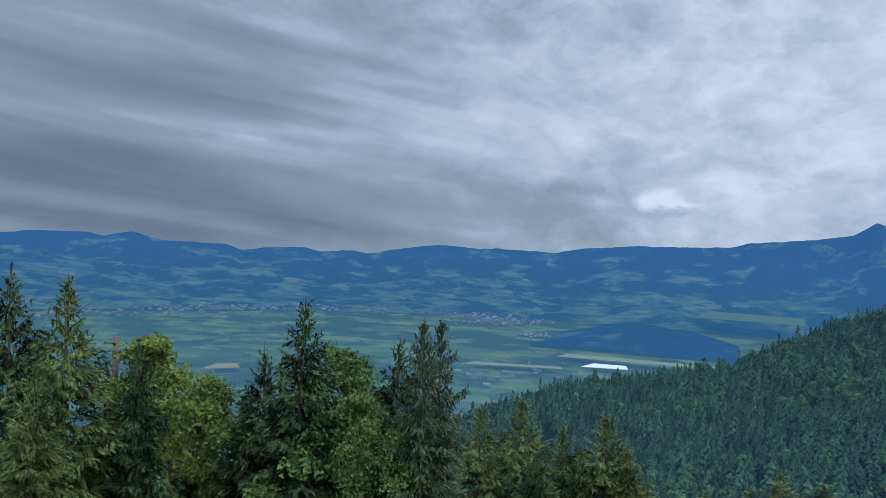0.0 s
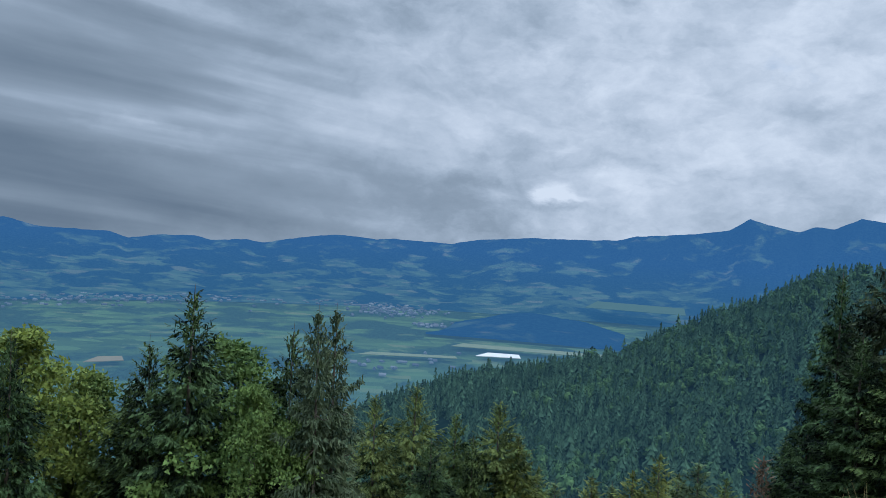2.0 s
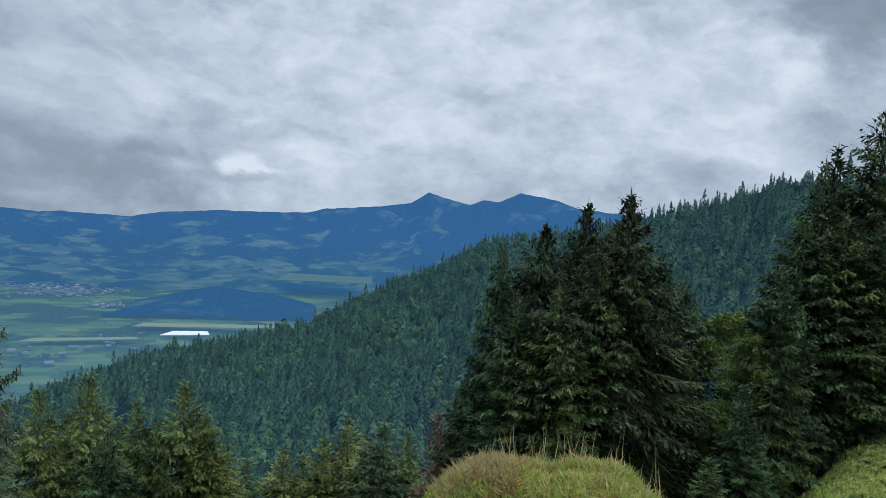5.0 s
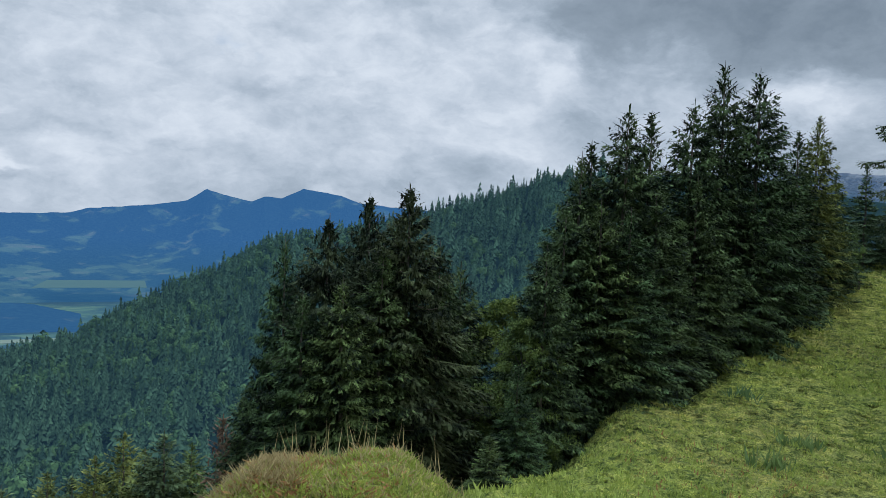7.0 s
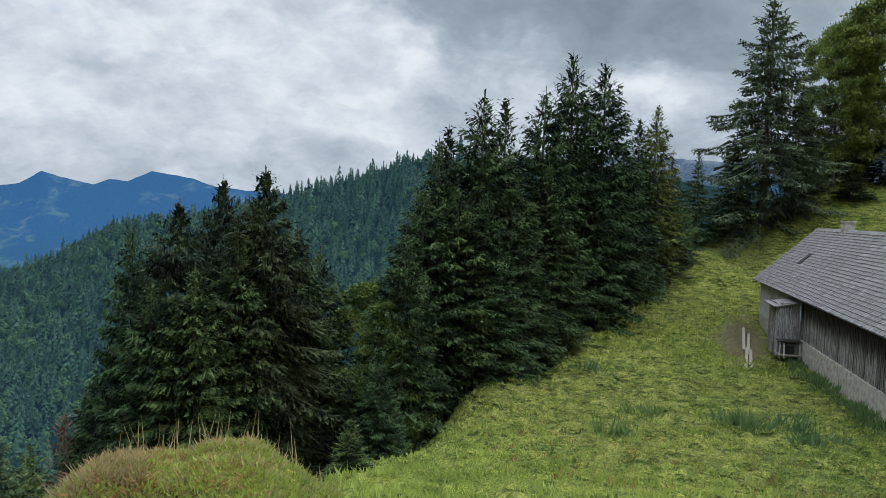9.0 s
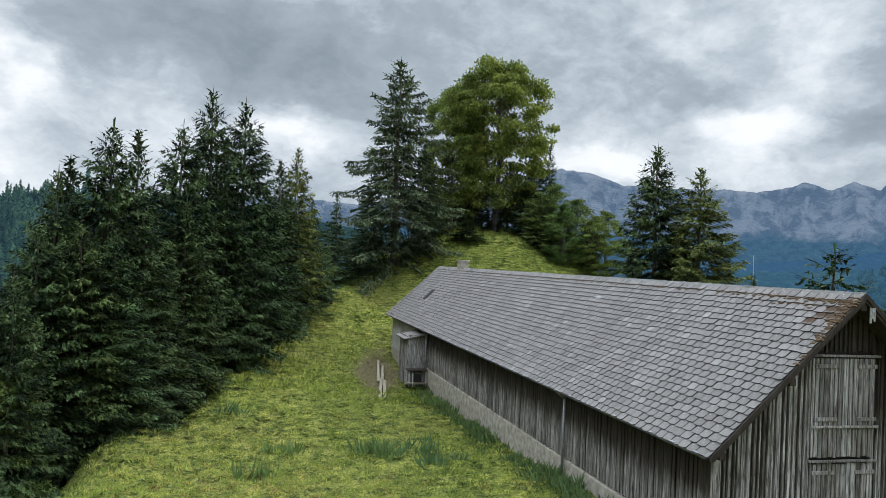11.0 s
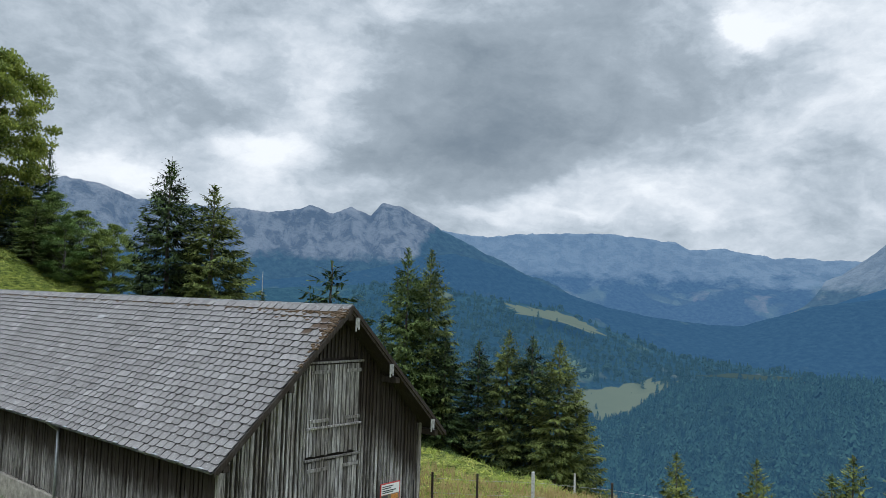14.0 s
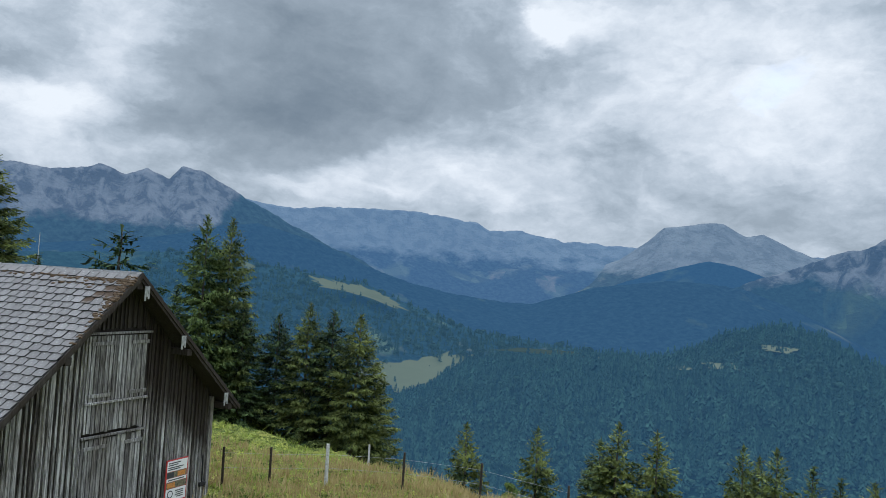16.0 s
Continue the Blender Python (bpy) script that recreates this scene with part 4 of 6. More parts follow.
def scatter(name, label, mat, pts, heights, widths, kinds, seed, near=0.0, leaf=None):
    """One mesh of many small trees: stuff."""
    r = np.random.default_rng(seed)
    protos = [small_tree(k, r, fine) for fine in (False, True) for k in ["conifer"] * 6 + ["broad"] * 3]
    V, F, base = [], [], 0
    pick = np.where(kinds, 6 + r.integers(0, 3, len(pts)), r.integers(0, 6, len(pts)))
    pick = pick + 9 * (np.hypot(pts[:, 0], pts[:, 1]) < near)
    spin = r.uniform(0, 6.283, len(pts))
    mats = []
    for p in range(18):
        m = pick == p
        if not m.any():
            continue
        v, f = protos[p]
        c, s = np.cos(spin[m])[:, None], np.sin(spin[m])[:, None]
        h, w = heights[m][:, None], widths[m][:, None]
        x = (v[None, :, 0] * c - v[None, :, 1] * s) * w + pts[m][:, 0:1]
        y = (v[None, :, 0] * s + v[None, :, 1] * c) * w + pts[m][:, 1:2]
        z = v[None, :, 2] * h + pts[m][:, 2:3]
        V.append(np.stack([x, y, z], -1).reshape(-1, 3))
        F.append((f[None] + (np.arange(m.sum()) * len(v))[:, None, None]).reshape(-1, 3) + base)
        mats.append(np.full(m.sum() * len(f), 1 if p % 9 > 5 else 0))
        base += m.sum() * len(v)
    ob = new(name, mesh_from(name, np.concatenate(V), np.concatenate(F), mat))
    if leaf:
        ob.data.materials.append(leaf)
        ob.data.polygons.foreach_set("material_index", np.concatenate(mats).tolist())
    return tagged(ob, label, "forest", kind="stuff")


def grow_forest(name, label, mat, crest, az0, az1, crest_d, foot_el, foot_d, seed, spacing, size, clear, near=0.0, leafy=0.36, leaf=None):
    """Trees all over a hillside at about even spacing, but for its clearings."""
    r = np.random.default_rng(seed)
    count = int(radians(az1 - az0) / 2 * (crest_d ** 2 - foot_d ** 2) / spacing ** 2)
    d = np.sqrt(r.uniform(foot_d ** 2, crest_d ** 2, count))
    az = r.uniform(az0, az1, count)
    s = (d - foot_d) / (crest_d - foot_d)
    x, y, z = hill_point(az, s, crest(az), crest_d, foot_el, foot_d, 5)
    keep = np.ones(count, bool)
    for ca, cs, wa, ws in clear:
        keep &= ((az - ca) / wa) ** 2 + ((s - cs) / ws) ** 2 > 1
    patch = fbm(x / 90, y / 90, seed + 3, 3)
    broad = (patch + r.normal(0, 0.28, count)) > leafy
    h = size * np.exp(r.normal(0, 0.27, count)) * np.where(broad, 0.62, 1.0)
    w = h * np.where(broad, r.uniform(0.9, 1.25, count), r.uniform(0.85, 1.2, count))
    pts = np.stack([x, y, z - 0.3], -1)
    scatter(name, label, mat, pts[keep], h[keep], w[keep], broad[keep], seed + 1, near, leaf)


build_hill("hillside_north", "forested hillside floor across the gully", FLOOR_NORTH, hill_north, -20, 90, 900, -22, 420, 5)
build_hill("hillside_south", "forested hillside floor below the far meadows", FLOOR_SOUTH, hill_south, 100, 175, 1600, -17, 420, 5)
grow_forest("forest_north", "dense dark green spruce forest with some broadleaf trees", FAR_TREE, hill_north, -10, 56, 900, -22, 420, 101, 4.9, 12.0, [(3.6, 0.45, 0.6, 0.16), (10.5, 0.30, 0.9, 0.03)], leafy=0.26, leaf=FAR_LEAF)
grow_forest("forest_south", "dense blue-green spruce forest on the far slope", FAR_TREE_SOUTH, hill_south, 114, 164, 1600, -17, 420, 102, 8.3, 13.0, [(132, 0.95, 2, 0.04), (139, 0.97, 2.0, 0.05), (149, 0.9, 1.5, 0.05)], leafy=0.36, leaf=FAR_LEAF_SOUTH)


# ------------------------------------------------------------ near trees
def blades(base, tip, width, side, slim=False):
    """Rhombic leaves, or slim pointed sprays, from base to tip, for arrays of points; side turns each flat face."""
    ax = tip - base
    n = np.cross(ax, side)
    n /= np.linalg.norm(n, axis=1, keepdims=True) + 1e-9
    w = width[:, None] * 0.5
    if slim:
        # every other one broadens towards its end like a fan of twigs
        fan = (np.arange(len(base)) % 2 == 1)[:, None]
        a = np.where(fan, base, base + n * w)
        b = np.where(fan, tip + n * w * 0.8, tip)
        c = np.where(fan, tip - ax * 0.12 - n * w * 0.8, base - n * w)
        v = np.stack([a, b, c], 1).reshape(-1, 3)
        return v, np.arange(len(base) * 3).reshape(-1, 3)
    mid = base + ax * 0.42
    v = np.stack([base, mid + n * w, tip, mid - n * w], 1).reshape(-1, 3)
    return v, np.arange(len(base) * 4).reshape(-1, 4)


def tapered(points, radii, seg=7):
    """A round limb through points."""
    pts, v, f = np.array(points, float), [], []
    for i, (p, r) in enumerate(zip(pts, radii)):
        t = pts[min(i + 1, len(pts) - 1)] - pts[max(i - 1, 0)]
        t /= np.linalg.norm(t) + 1e-9
        a = np.cross(t, (0.3, 0.9, 0.2))
        a /= np.linalg.norm(a) + 1e-9
        b = np.cross(t, a)
        for k in range(seg):
            w = 6.2832 * k / seg
            v.append(p + r * (a * math.cos(w) + b * math.sin(w)))
    for i in range(len(pts) - 1):
        for k in range(seg):
            q = i * seg + k
            q2 = i * seg + (k + 1) % seg
            f.append((q, q2, q2 + seg, q + seg))
    return v, f


def spruce_meshes(seed, H=16.0, R=2.6, fill=1.0, hang=0.5, bare=0.05, mat=None, shape=0.85, step=0.50, wide=1.0, boughs=5, ragged=0.25, droop=0.0):
    """A spruce: stacked whorls of boughs, each a drooping fan of branchlets with an upturned tip, and hanging twigs."""
    r = np.random.default_rng(seed)
    B, T, Wd, S = [], [], [], []
    up = np.array([0, 0, 1.0])
    tv, tf = tapered([(0.04 * H * 0.05 * math.sin(i), 0.03 * math.cos(i * 1.7), H * i / 10) for i in range(11)], [0.20 * (1 - i / 10) ** 0.9 * H / 16 + 0.004 for i in range(11)])
    if hang > 0.7:
        # bare grey dead twigs low on the stem
        for k in range(26):
            a, zt, ln = r.uniform(0, 6.283), r.uniform(0.12, 0.8) * H, r.uniform(0.5, 0.95)
            q = R * (1 - zt / H) ** shape * ln
            v2, f2 = tapered([(0, 0, zt), (q * 0.6 * math.cos(a), q * 0.6 * math.sin(a), zt - 0.12 * q), (q * math.cos(a + 0.15), q * math.sin(a + 0.15), zt + 0.02 * q)], [0.035, 0.022, 0.006], 4)
            b0 = len(tv)
            tv = tv + v2
            tf = tf + [tuple(b0 + i for i in face) for face in f2]
    z, turn = bare * H + 0.15, 0.0
    while z < 0.978 * H:
        t = z / H
        env = R * min(max(0.0, 1 - t) ** shape, 1.42 * (1 - t)) * (0.80 + 0.20 * min(1, t / 0.10)) + 0.03
        turn += r.uniform(0.4, 0.9)
        for k in range(boughs + int(r.random() < 0.5)):
            a = turn + 6.283 * k / boughs + r.normal(0, 0.22)
            L = env * (1 + ragged * r.uniform(-1.1, 0.45))
            out, side = np.array([math.cos(a), math.sin(a), 0]), np.array([-math.sin(a), math.cos(a), 0])
            rise = 0.60 * max(0.0, t - 0.5) / 0.5 - (0.42 + droop) * (1 - t) * r.uniform(0.5, 1.3)
            zz = z + r.uniform(-0.16, 0.16) * step / 0.5

            def along(s):
                return out[None] * (L * s)[:, None] + up[None] * (zz + rise * L * s - 0.16 * (1 - t) * L * s ** 2 + 0.24 * L * s ** 4)[:, None]

            # branchlets off both sides, shorter towards the tip
            n = max(3, int((3 + 5.2 * L) * fill))
            s = np.repeat((np.arange(n) + 0.6) / n, 2)
            s = np.clip(0.16 + 0.84 * s + r.normal(0, 0.02, 2 * n), 0.05, 1.0)
            sg = np.tile([1.0, -1.0], n)
            ln = (0.10 + 0.40 * L * (1 - s) ** 0.75 * (0.55 + 0.45 * s)) * r.uniform(0.65, 1.25, 2 * n) * min(1.0, 0.35 + 0.6 * L) + 0.10 * min(1.0, L)
            d = out[None] * r.uniform(0.55, 1.0, 2 * n)[:, None] + side[None] * (sg * r.uniform(0.5, 1.0, 2 * n))[:, None] - up[None] * r.uniform(0.05, 0.55, 2 * n)[:, None]
            d /= np.linalg.norm(d, axis=1, keepdims=True)
            c = along(s)
            e = c + d * ln[:, None]
            flat = up[None] + 0.35 * r.normal(0, 1, (2 * n, 3))
            B.append(c), T.append(e), Wd.append(np.clip(0.18 * ln, 0.05, 0.12)), S.append(flat)
            # sprays along the branchlets
            for q in (0.25, 0.5, 0.75, 1.0):
                m = ln > 0.28
                c2 = c[m] + d[m] * (ln[m] * q)[:, None]
                k2 = len(c2)
                d2 = d[m] + side[None] * (-sg[m] * r.uniform(0.0, 1.0, k2))[:, None] + out[None] * r.uniform(0, 0.8, k2)[:, None] + up[None] * r.uniform(-0.9, 0.15, k2)[:, None]
                d2 /= np.linalg.norm(d2, axis=1, keepdims=True)
                B.append(c2), T.append(c2 + d2 * r.uniform(0.13, 0.30, k2)[:, None]), Wd.append(r.uniform(0.08, 0.15, k2)), S.append(up[None] + 0.6 * r.normal(0, 1, (k2, 3)))
            # twigs that hang from it
            k2 = int(n * hang * 2.2)
            if k2:
                s = 0.15 + 0.85 * r.random(k2)
                c = along(s) + side[None] * (r.uniform(-1, 1, k2) * 0.22 * L * (1 - s) ** 0.75)[:, None]
                d = np.stack([r.normal(0, 0.20, k2), r.normal(0, 0.20, k2), -np.ones(k2)], 1)
                ln = r.uniform(0.18, 0.60, k2) * min(1.0, 0.35 + L / 2.5)
                B.append(c), T.append(c + d * ln[:, None]), Wd.append(r.uniform(0.06, 0.11, k2)), S.append(r.normal(0, 1, (k2, 3)))
            # the bough's own spine and tip
            s = np.array([0.0, 0.45, 0.86])
            e = along(np.array([0.5, 0.92, 1.0]))
            e[2] += out * 0.20 + up * 0.05
            B.append(along(s)), T.append(e), Wd.append(np.array([0.12, 0.14, 0.14])), S.append(np.tile(up, (3, 1)))
        # the shaded inner foliage round the stem
        k2 = 12
        a = r.uniform(0, 6.283, k2)
        q = env * r.uniform(0.05, 0.50, k2)
        c = np.stack([q * np.cos(a), q * np.sin(a), z + r.uniform(-0.3, 0.3, k2)], 1)
        d = np.stack([np.cos(a), np.sin(a), r.uniform(-1.2, -0.1, k2)], 1) * (0.12 + 0.20 * env * r.uniform(0.5, 1.0, k2))[:, None]
        B.append(c), T.append(c + d), Wd.append(0.06 + 0.09 * env * r.uniform(0.6, 1.2, k2)), S.append(up[None] + 0.8 * r.normal(0, 1, (k2, 3)))
        z += step * (0.55 + 0.45 * (1 - t)) * r.uniform(0.8, 1.2)
    # leader
    B.append(np.array([[0, 0, 0.93 * H]])), T.append(np.array([[0, 0, H * 1.0]])), Wd.append(np.array([0.12])), S.append(np.array([[1.0, 0, 0]]))
    v, f = blades(np.concatenate(B), np.concatenate(T), np.concatenate(Wd) * wide, np.concatenate(S), True)
    return mesh_from("trunk", [tuple(p) for p in tv], tf, BARK, True), mesh_from("crown", v, f, mat or NEEDLE)


def beech_meshes(seed, H=14.0, R=4.2, low=0.2, clumps=90, leaves=150, leaf=0.24, mat=None, high=1.0):
    """A broadleaf tree: forked trunk, limbs, and leaves in layered clumps with gaps between."""
    r = np.random.default_rng(seed)
    V, F = [], []

    def limb(points, radii):
        v, f = tapered(points, radii, 6)
        b = len(V)
        V.extend(tuple(p) for p in v)
        F.extend(tuple(b + i for i in q) for q in f)

    limb([(0.1 * math.sin(i * 1.3), 0.1 * math.cos(i), H * 0.75 * i / 7) for i in range(8)], [0.30 * (1 - i / 8.5) * H / 14 for i in range(8)])
    C, Q = [], []
    for k in range(clumps):
        t = r.uniform(low, 1.0)
        env = R * (math.sin(math.pi * min(1.0, 0.16 + 0.83 * ((t - low) / (1 - low)) ** high)) ** (0.55 if high > 1 else 0.85))
        a = r.uniform(0, 6.283)
        q = env * r.uniform(0.35, 1.0) ** 0.6
        c = np.array([q * math.cos(a), q * math.sin(a), H * t * 0.97 - 0.3 + r.normal(0, 0.2)])
        if r.random() < 0.28:
            z0 = max(0.15 * H, c[2] - 0.55 * q - 0.6)
            s = np.array([0, 0, min(z0, 0.72 * H)])
            mid = s * 0.45 + c * 0.55 + np.array([0, 0, 0.15 * q])
            limb([s, mid, c], [0.035 + 0.006 * q, 0.022, 0.010])
        size = r.uniform(0.5, 1.0) * R / 4.2
        n = int(leaves * r.uniform(0.7, 1.3))
        p = r.normal(0, 1, (n, 3))
        p /= np.linalg.norm(p, axis=1, keepdims=True)
        p *= (r.random(n) ** 0.45)[:, None] * size * np.array([1.15, 1.15, 0.52])
        C.append(c + p)
        Q.append(p)
    c, p = np.concatenate(C), np.concatenate(Q)
    n = len(c)
    d = r.normal(0, 1, (n, 3)) + np.array([0, 0, -0.35])
    d /= np.linalg.norm(d, axis=1, keepdims=True)
    ln = leaf * r.uniform(0.7, 1.3, n)
    v, f = blades(c, c + d * ln[:, None], ln * 0.9, np.array([0, 0, 1.0])[None] + 0.7 * r.normal(0, 1, (n, 3)), True)
    return mesh_from("trunk", V, F, BEECH_BARK, True), mesh_from("crown", v, f, mat or LEAF)


def tree_kind(name, meshes, label, category, group=""):
    """The first of a kind, kept low under the hill's back as one of the trees there; the rest are copies."""
    ob = thing(name, Matrix(), label, category, group)
    child("trunk", meshes[0], ob)
    child("crown", meshes[1], ob)
    return ob


SPRUCES = {
    "full": (16.0, 3.7, tree_kind("spruce_tree", spruce_meshes(1, 16, 4.2, 1.0, 0.5, 0.06, shape=0.74, step=0.52), "tall dark green spruce with dense drooping boughs", "tree", "spruces round the meadow")),
    "dense": (16.0, 3.4, tree_kind("spruce_tree", spruce_meshes(2, 16, 3.9, 1.0, 0.5, 0.06, shape=0.80, step=0.54), "dark green spruce with thick layered boughs", "tree", "spruces round the meadow")),
    "slim": (14.0, 2.3, tree_kind("spruce_tree", spruce_meshes(3, 14, 2.7, 1.1, 0.4, 0.03, shape=0.85, step=0.48), "slender dark green spruce with a pointed top", "tree", "spruces round the meadow")),
    "light": (15.0, 3.2, tree_kind("spruce_tree", spruce_meshes(4, 15, 3.9, 1.0, 0.4, 0.02, mat=NEEDLE_LIGHT, shape=0.80, step=0.52), "fresh green spruce with layered boughs in the light", "tree", "spruces round the meadow")),
    "shaggy": (18.0, 4.3, tree_kind("spruce_tree", spruce_meshes(5, 18, 5.0, 0.85, 1.9, 0.06, mat=NEEDLE_GREY, shape=0.62, step=0.58, boughs=6, ragged=0.45, droop=0.40), "old shaggy spruce with thin hanging twigs", "tree", "spruces round the meadow")),
    "hoary": (18.0, 4.3, tree_kind("spruce_tree", spruce_meshes(25, 18, 4.8, 0.85, 1.9, 0.015, mat=NEEDLE_HOARY, shape=0.62, step=0.66, boughs=5, ragged=0.55, droop=0.35), "old pale grey spruce with thin drooping boughs", "tree", "spruces round the meadow")),
    "young": (5.0, 1.3, tree_kind("young_spruce", spruce_meshes(6, 5, 1.3, 1.6, 0.3, 0.03, shape=0.9, step=0.30), "small young spruce at the meadow's edge", "tree", "young spruces")),
    "far_light": (15.0, 3.9, tree_kind("spruce_tree", spruce_meshes(14, 15, 3.7, 0.7, 0.3, 0.02, mat=NEEDLE_LIGHT, shape=0.82, step=0.66, wide=1.5), "fresh green spruce standing on the slope below", "tree", "spruces on the slope")),
    "far_dense": (16.0, 3.9, tree_kind("spruce_tree", spruce_meshes(15, 16, 3.8, 0.7, 0.3, 0.02, mat=NEEDLE_FAR, shape=0.80, step=0.68, wide=1.5), "dark green spruce standing on the slope below", "tree", "spruces on the slope")),
    "far_slim": (14.0, 2.7, tree_kind("spruce_tree", spruce_meshes(16, 14, 2.7, 0.75, 0.3, 0.02, mat=NEEDLE_FAR, shape=0.88, step=0.62, wide=1.5), "slender dark spruce standing farther off", "tree", "spruces on the slope")),
    "sparse": (9.0, 2.4, tree_kind("spruce_tree", spruce_meshes(9, 9, 2.6, 1.1, 0.35, 0.02, shape=0.75, step=0.70, boughs=5, ragged=0.4), "young spruce with a few wide level boughs", "tree", "spruces round the meadow")),
    "dry": (8.0, 1.9, tree_kind("dry_spruce", spruce_meshes(8, 8, 1.9, 0.8, 0.4, 0.05, mat=DEAD_NEEDLE, shape=0.9, step=0.5), "dying spruce with dry reddish needles", "tree")),
}
BEECHES = {
    "big": (14.0, 4.6, tree_kind("beech_tree", beech_meshes(11, 14, 5.0, 0.14, 205, 260, 0.21, high=1.5), "large broad beech in green summer leaf", "tree", "broadleaf trees")),
    "round": (10.0, 3.2, tree_kind("broadleaf_tree", beech_meshes(12, 10, 3.2, 0.05, 120, 270, 0.12, LEAF_DEEP), "rounded broadleaf tree in bright green leaf", "tree", "broadleaf trees")),
}
used = set()


def plant(kind, az, d, top_el, width=1.0, base=None):
    """Stands a tree at a bearing and distance so that its top reaches a height angle; width is against its kind's own breadth."""
    if d > 53 and "far_" + kind in SPRUCES:
        kind = "far_" + kind
    H, R, proto = SPRUCES.get(kind) or BEECHES[kind]
    x, y, _ = polar(az, d)
    g = float(land(x, y)) - 0.15 if base is None else base
    h = EYE + d * math.tan(radians(top_el)) - g
    k = h / H
    m = Matrix.LocRotScale((x, y, g), Euler((rng.normal(0, 0.012), rng.normal(0, 0.012), rng.uniform(0, 6.28))), (width * k ** 0.5, width * k ** 0.5, k))
    if kind in used:
        k = proto.scale
        return copy_thing(proto, m @ Matrix.Diagonal((1 / k.x, 1 / k.y, 1 / k.z, 1)))
    used.add(kind)
    proto.matrix_world = m
    return proto


# north edge, below the camera
for row in [("full", -34.6, 27, -3.6, 0.85), ("light", -31.6, 25, -4.3, 1.0), ("slim", -28.6, 30, -10.5, 1.1), ("dense", -26.6, 25, -8.8, 0.75), ("light", -33.4, 22, -10, 0.8), ("full", -37.5, 30, -6, 1.0), ("light", -22.8, 31, -12.2, 0.9),
            ("full", -17.8, 26, -9.0, 0.80), ("dense", -15.5, 25, -5.5, 0.95), ("full", -8.3, 26, -7.9, 0.70), ("hoary", -6.0, 24, -6.6, 0.62), ("hoary", -4.8, 25, -6.5, 0.68), ("slim", -19.6, 27, -12.5, 1.1), ("dense", -12.0, 27, -12, 1.0),
            ("light", 1.0, 44, -12.3, 1.3), ("light", 4.6, 46, -14.0, 1.2), ("light", 7.9, 44, -12.9, 1.4), ("full", 6.0, 42, -15.6, 0.7), ("light", 9.3, 43, -15.3, 1.2), ("light", -1.4, 42, -13.0, 1.1), ("dense", 2.6, 40, -16, 1.2),
            ("light", 14.9, 60, -17.6, 1.5), ("light", 17.7, 62, -17.0, 1.5), ("light", 19.5, 66, -15.5, 1.5), ("dense", 22.3, 58, -15.5, 1.5), ("light", 24.3, 60, -16.5, 1.4), ("dense", 12.0, 64, -18.2, 1.4), ("light", 10.8, 56, -17.4, 1.2), ("light", 20.9, 62, -16.6, 1.4), ("dense", 16.3, 64, -17.9, 1.3)]:
    plant(*row)
plant("round", -25.4, 28, -7.6, 1.1)
plant("round", -22.0, 29, -10.8, 0.95)
plant("round", -12.6, 26, -8.6, 1.1)
plant("round", -10.5, 24, -11.5, 0.75)
# dark group behind the hump
for row in [("dense", 30.7, 27, -1.6, 0.72), ("shaggy", 33.4, 26, 0.1, 0.9), ("shaggy", 36.3, 28, 1.9, 0.85), ("shaggy", 39.3, 26, 2.7, 1.0), ("dense", 41.6, 27, -1.5, 0.9), ("full", 43.3, 29, -3.0, 0.9), ("dense", 37.3, 25, -2.0, 1.0), ("full", 34.8, 24, -4.5, 0.95), ("dense", 31.9, 24.5, -5.5, 0.9), ("full", 28.6, 27, -10.2, 0.8), ("slim", 27.2, 28, -13.2, 1.0)]:
    plant(*row)
plant("dry", 26.3, 27, -14.6, 0.9)
plant("round", 46.6, 30, -5.0, 0.95)
plant("round", 48.2, 27, -6.5, 0.7)
plant("young", 45.8, 18.2, -15.8, 1.0)
plant("slim", 48.0, 24, -10.5, 0.9)
# wood along the meadow
for row in [("dense", 49.6, 27, -1.5, 1.04), ("full", 50.9, 30, 2.0, 1.17), ("dense", 52.1, 33, 5.5, 1.10), ("slim", 52.8, 35, 6.3, 1.56), ("full", 55.0, 34, 9.0, 1.23), ("slim", 57.0, 38, 8.5, 1.56), ("dense", 57.6, 34, 3.5, 1.30), ("full", 59.8, 40, 9.4, 1.17), ("dense", 61.9, 42, 12.0, 1.17), ("full", 64.2, 44, 11.4, 1.23),
            ("full", 53.6, 30.5, 2.2, 1.17), ("dense", 55.6, 31, 1.5, 1.23), ("full", 60.4, 38, 4.0, 1.17), ("slim", 66.8, 50, 7.2, 1.43), ("light", 67.8, 52, 8.2, 1.04), ("dense", 65.8, 48, 5.5, 1.17), ("slim", 69.3, 58, 4.3, 1.56), ("slim", 71.1, 64, 4.9, 1.17), ("dense", 69.6, 56, 1.4, 1.04), ("full", 68.3, 54, 3.4, 1.10), ("dense", 63.0, 42, 4.5, 1.17), ("dense", 58.3, 36, 0.5, 1.17)]:
    plant(*row[:4], row[4] * 0.86)
plant("round", 70.2, 60, 0.9, 0.55)
plant("young", 72.3, 66, 1.2, 1.3)
# the knoll
plant("hoary", 75.4, 68, 15.3, 1.5)
plant("hoary", 77.4, 71, 9.0, 0.8)
plant("dense", 73.4, 67, 6.0, 0.9)
plant("big", 83.0, 76, 15.7, 0.95)
plant("big", 79.6, 75, 13.6, 0.62)
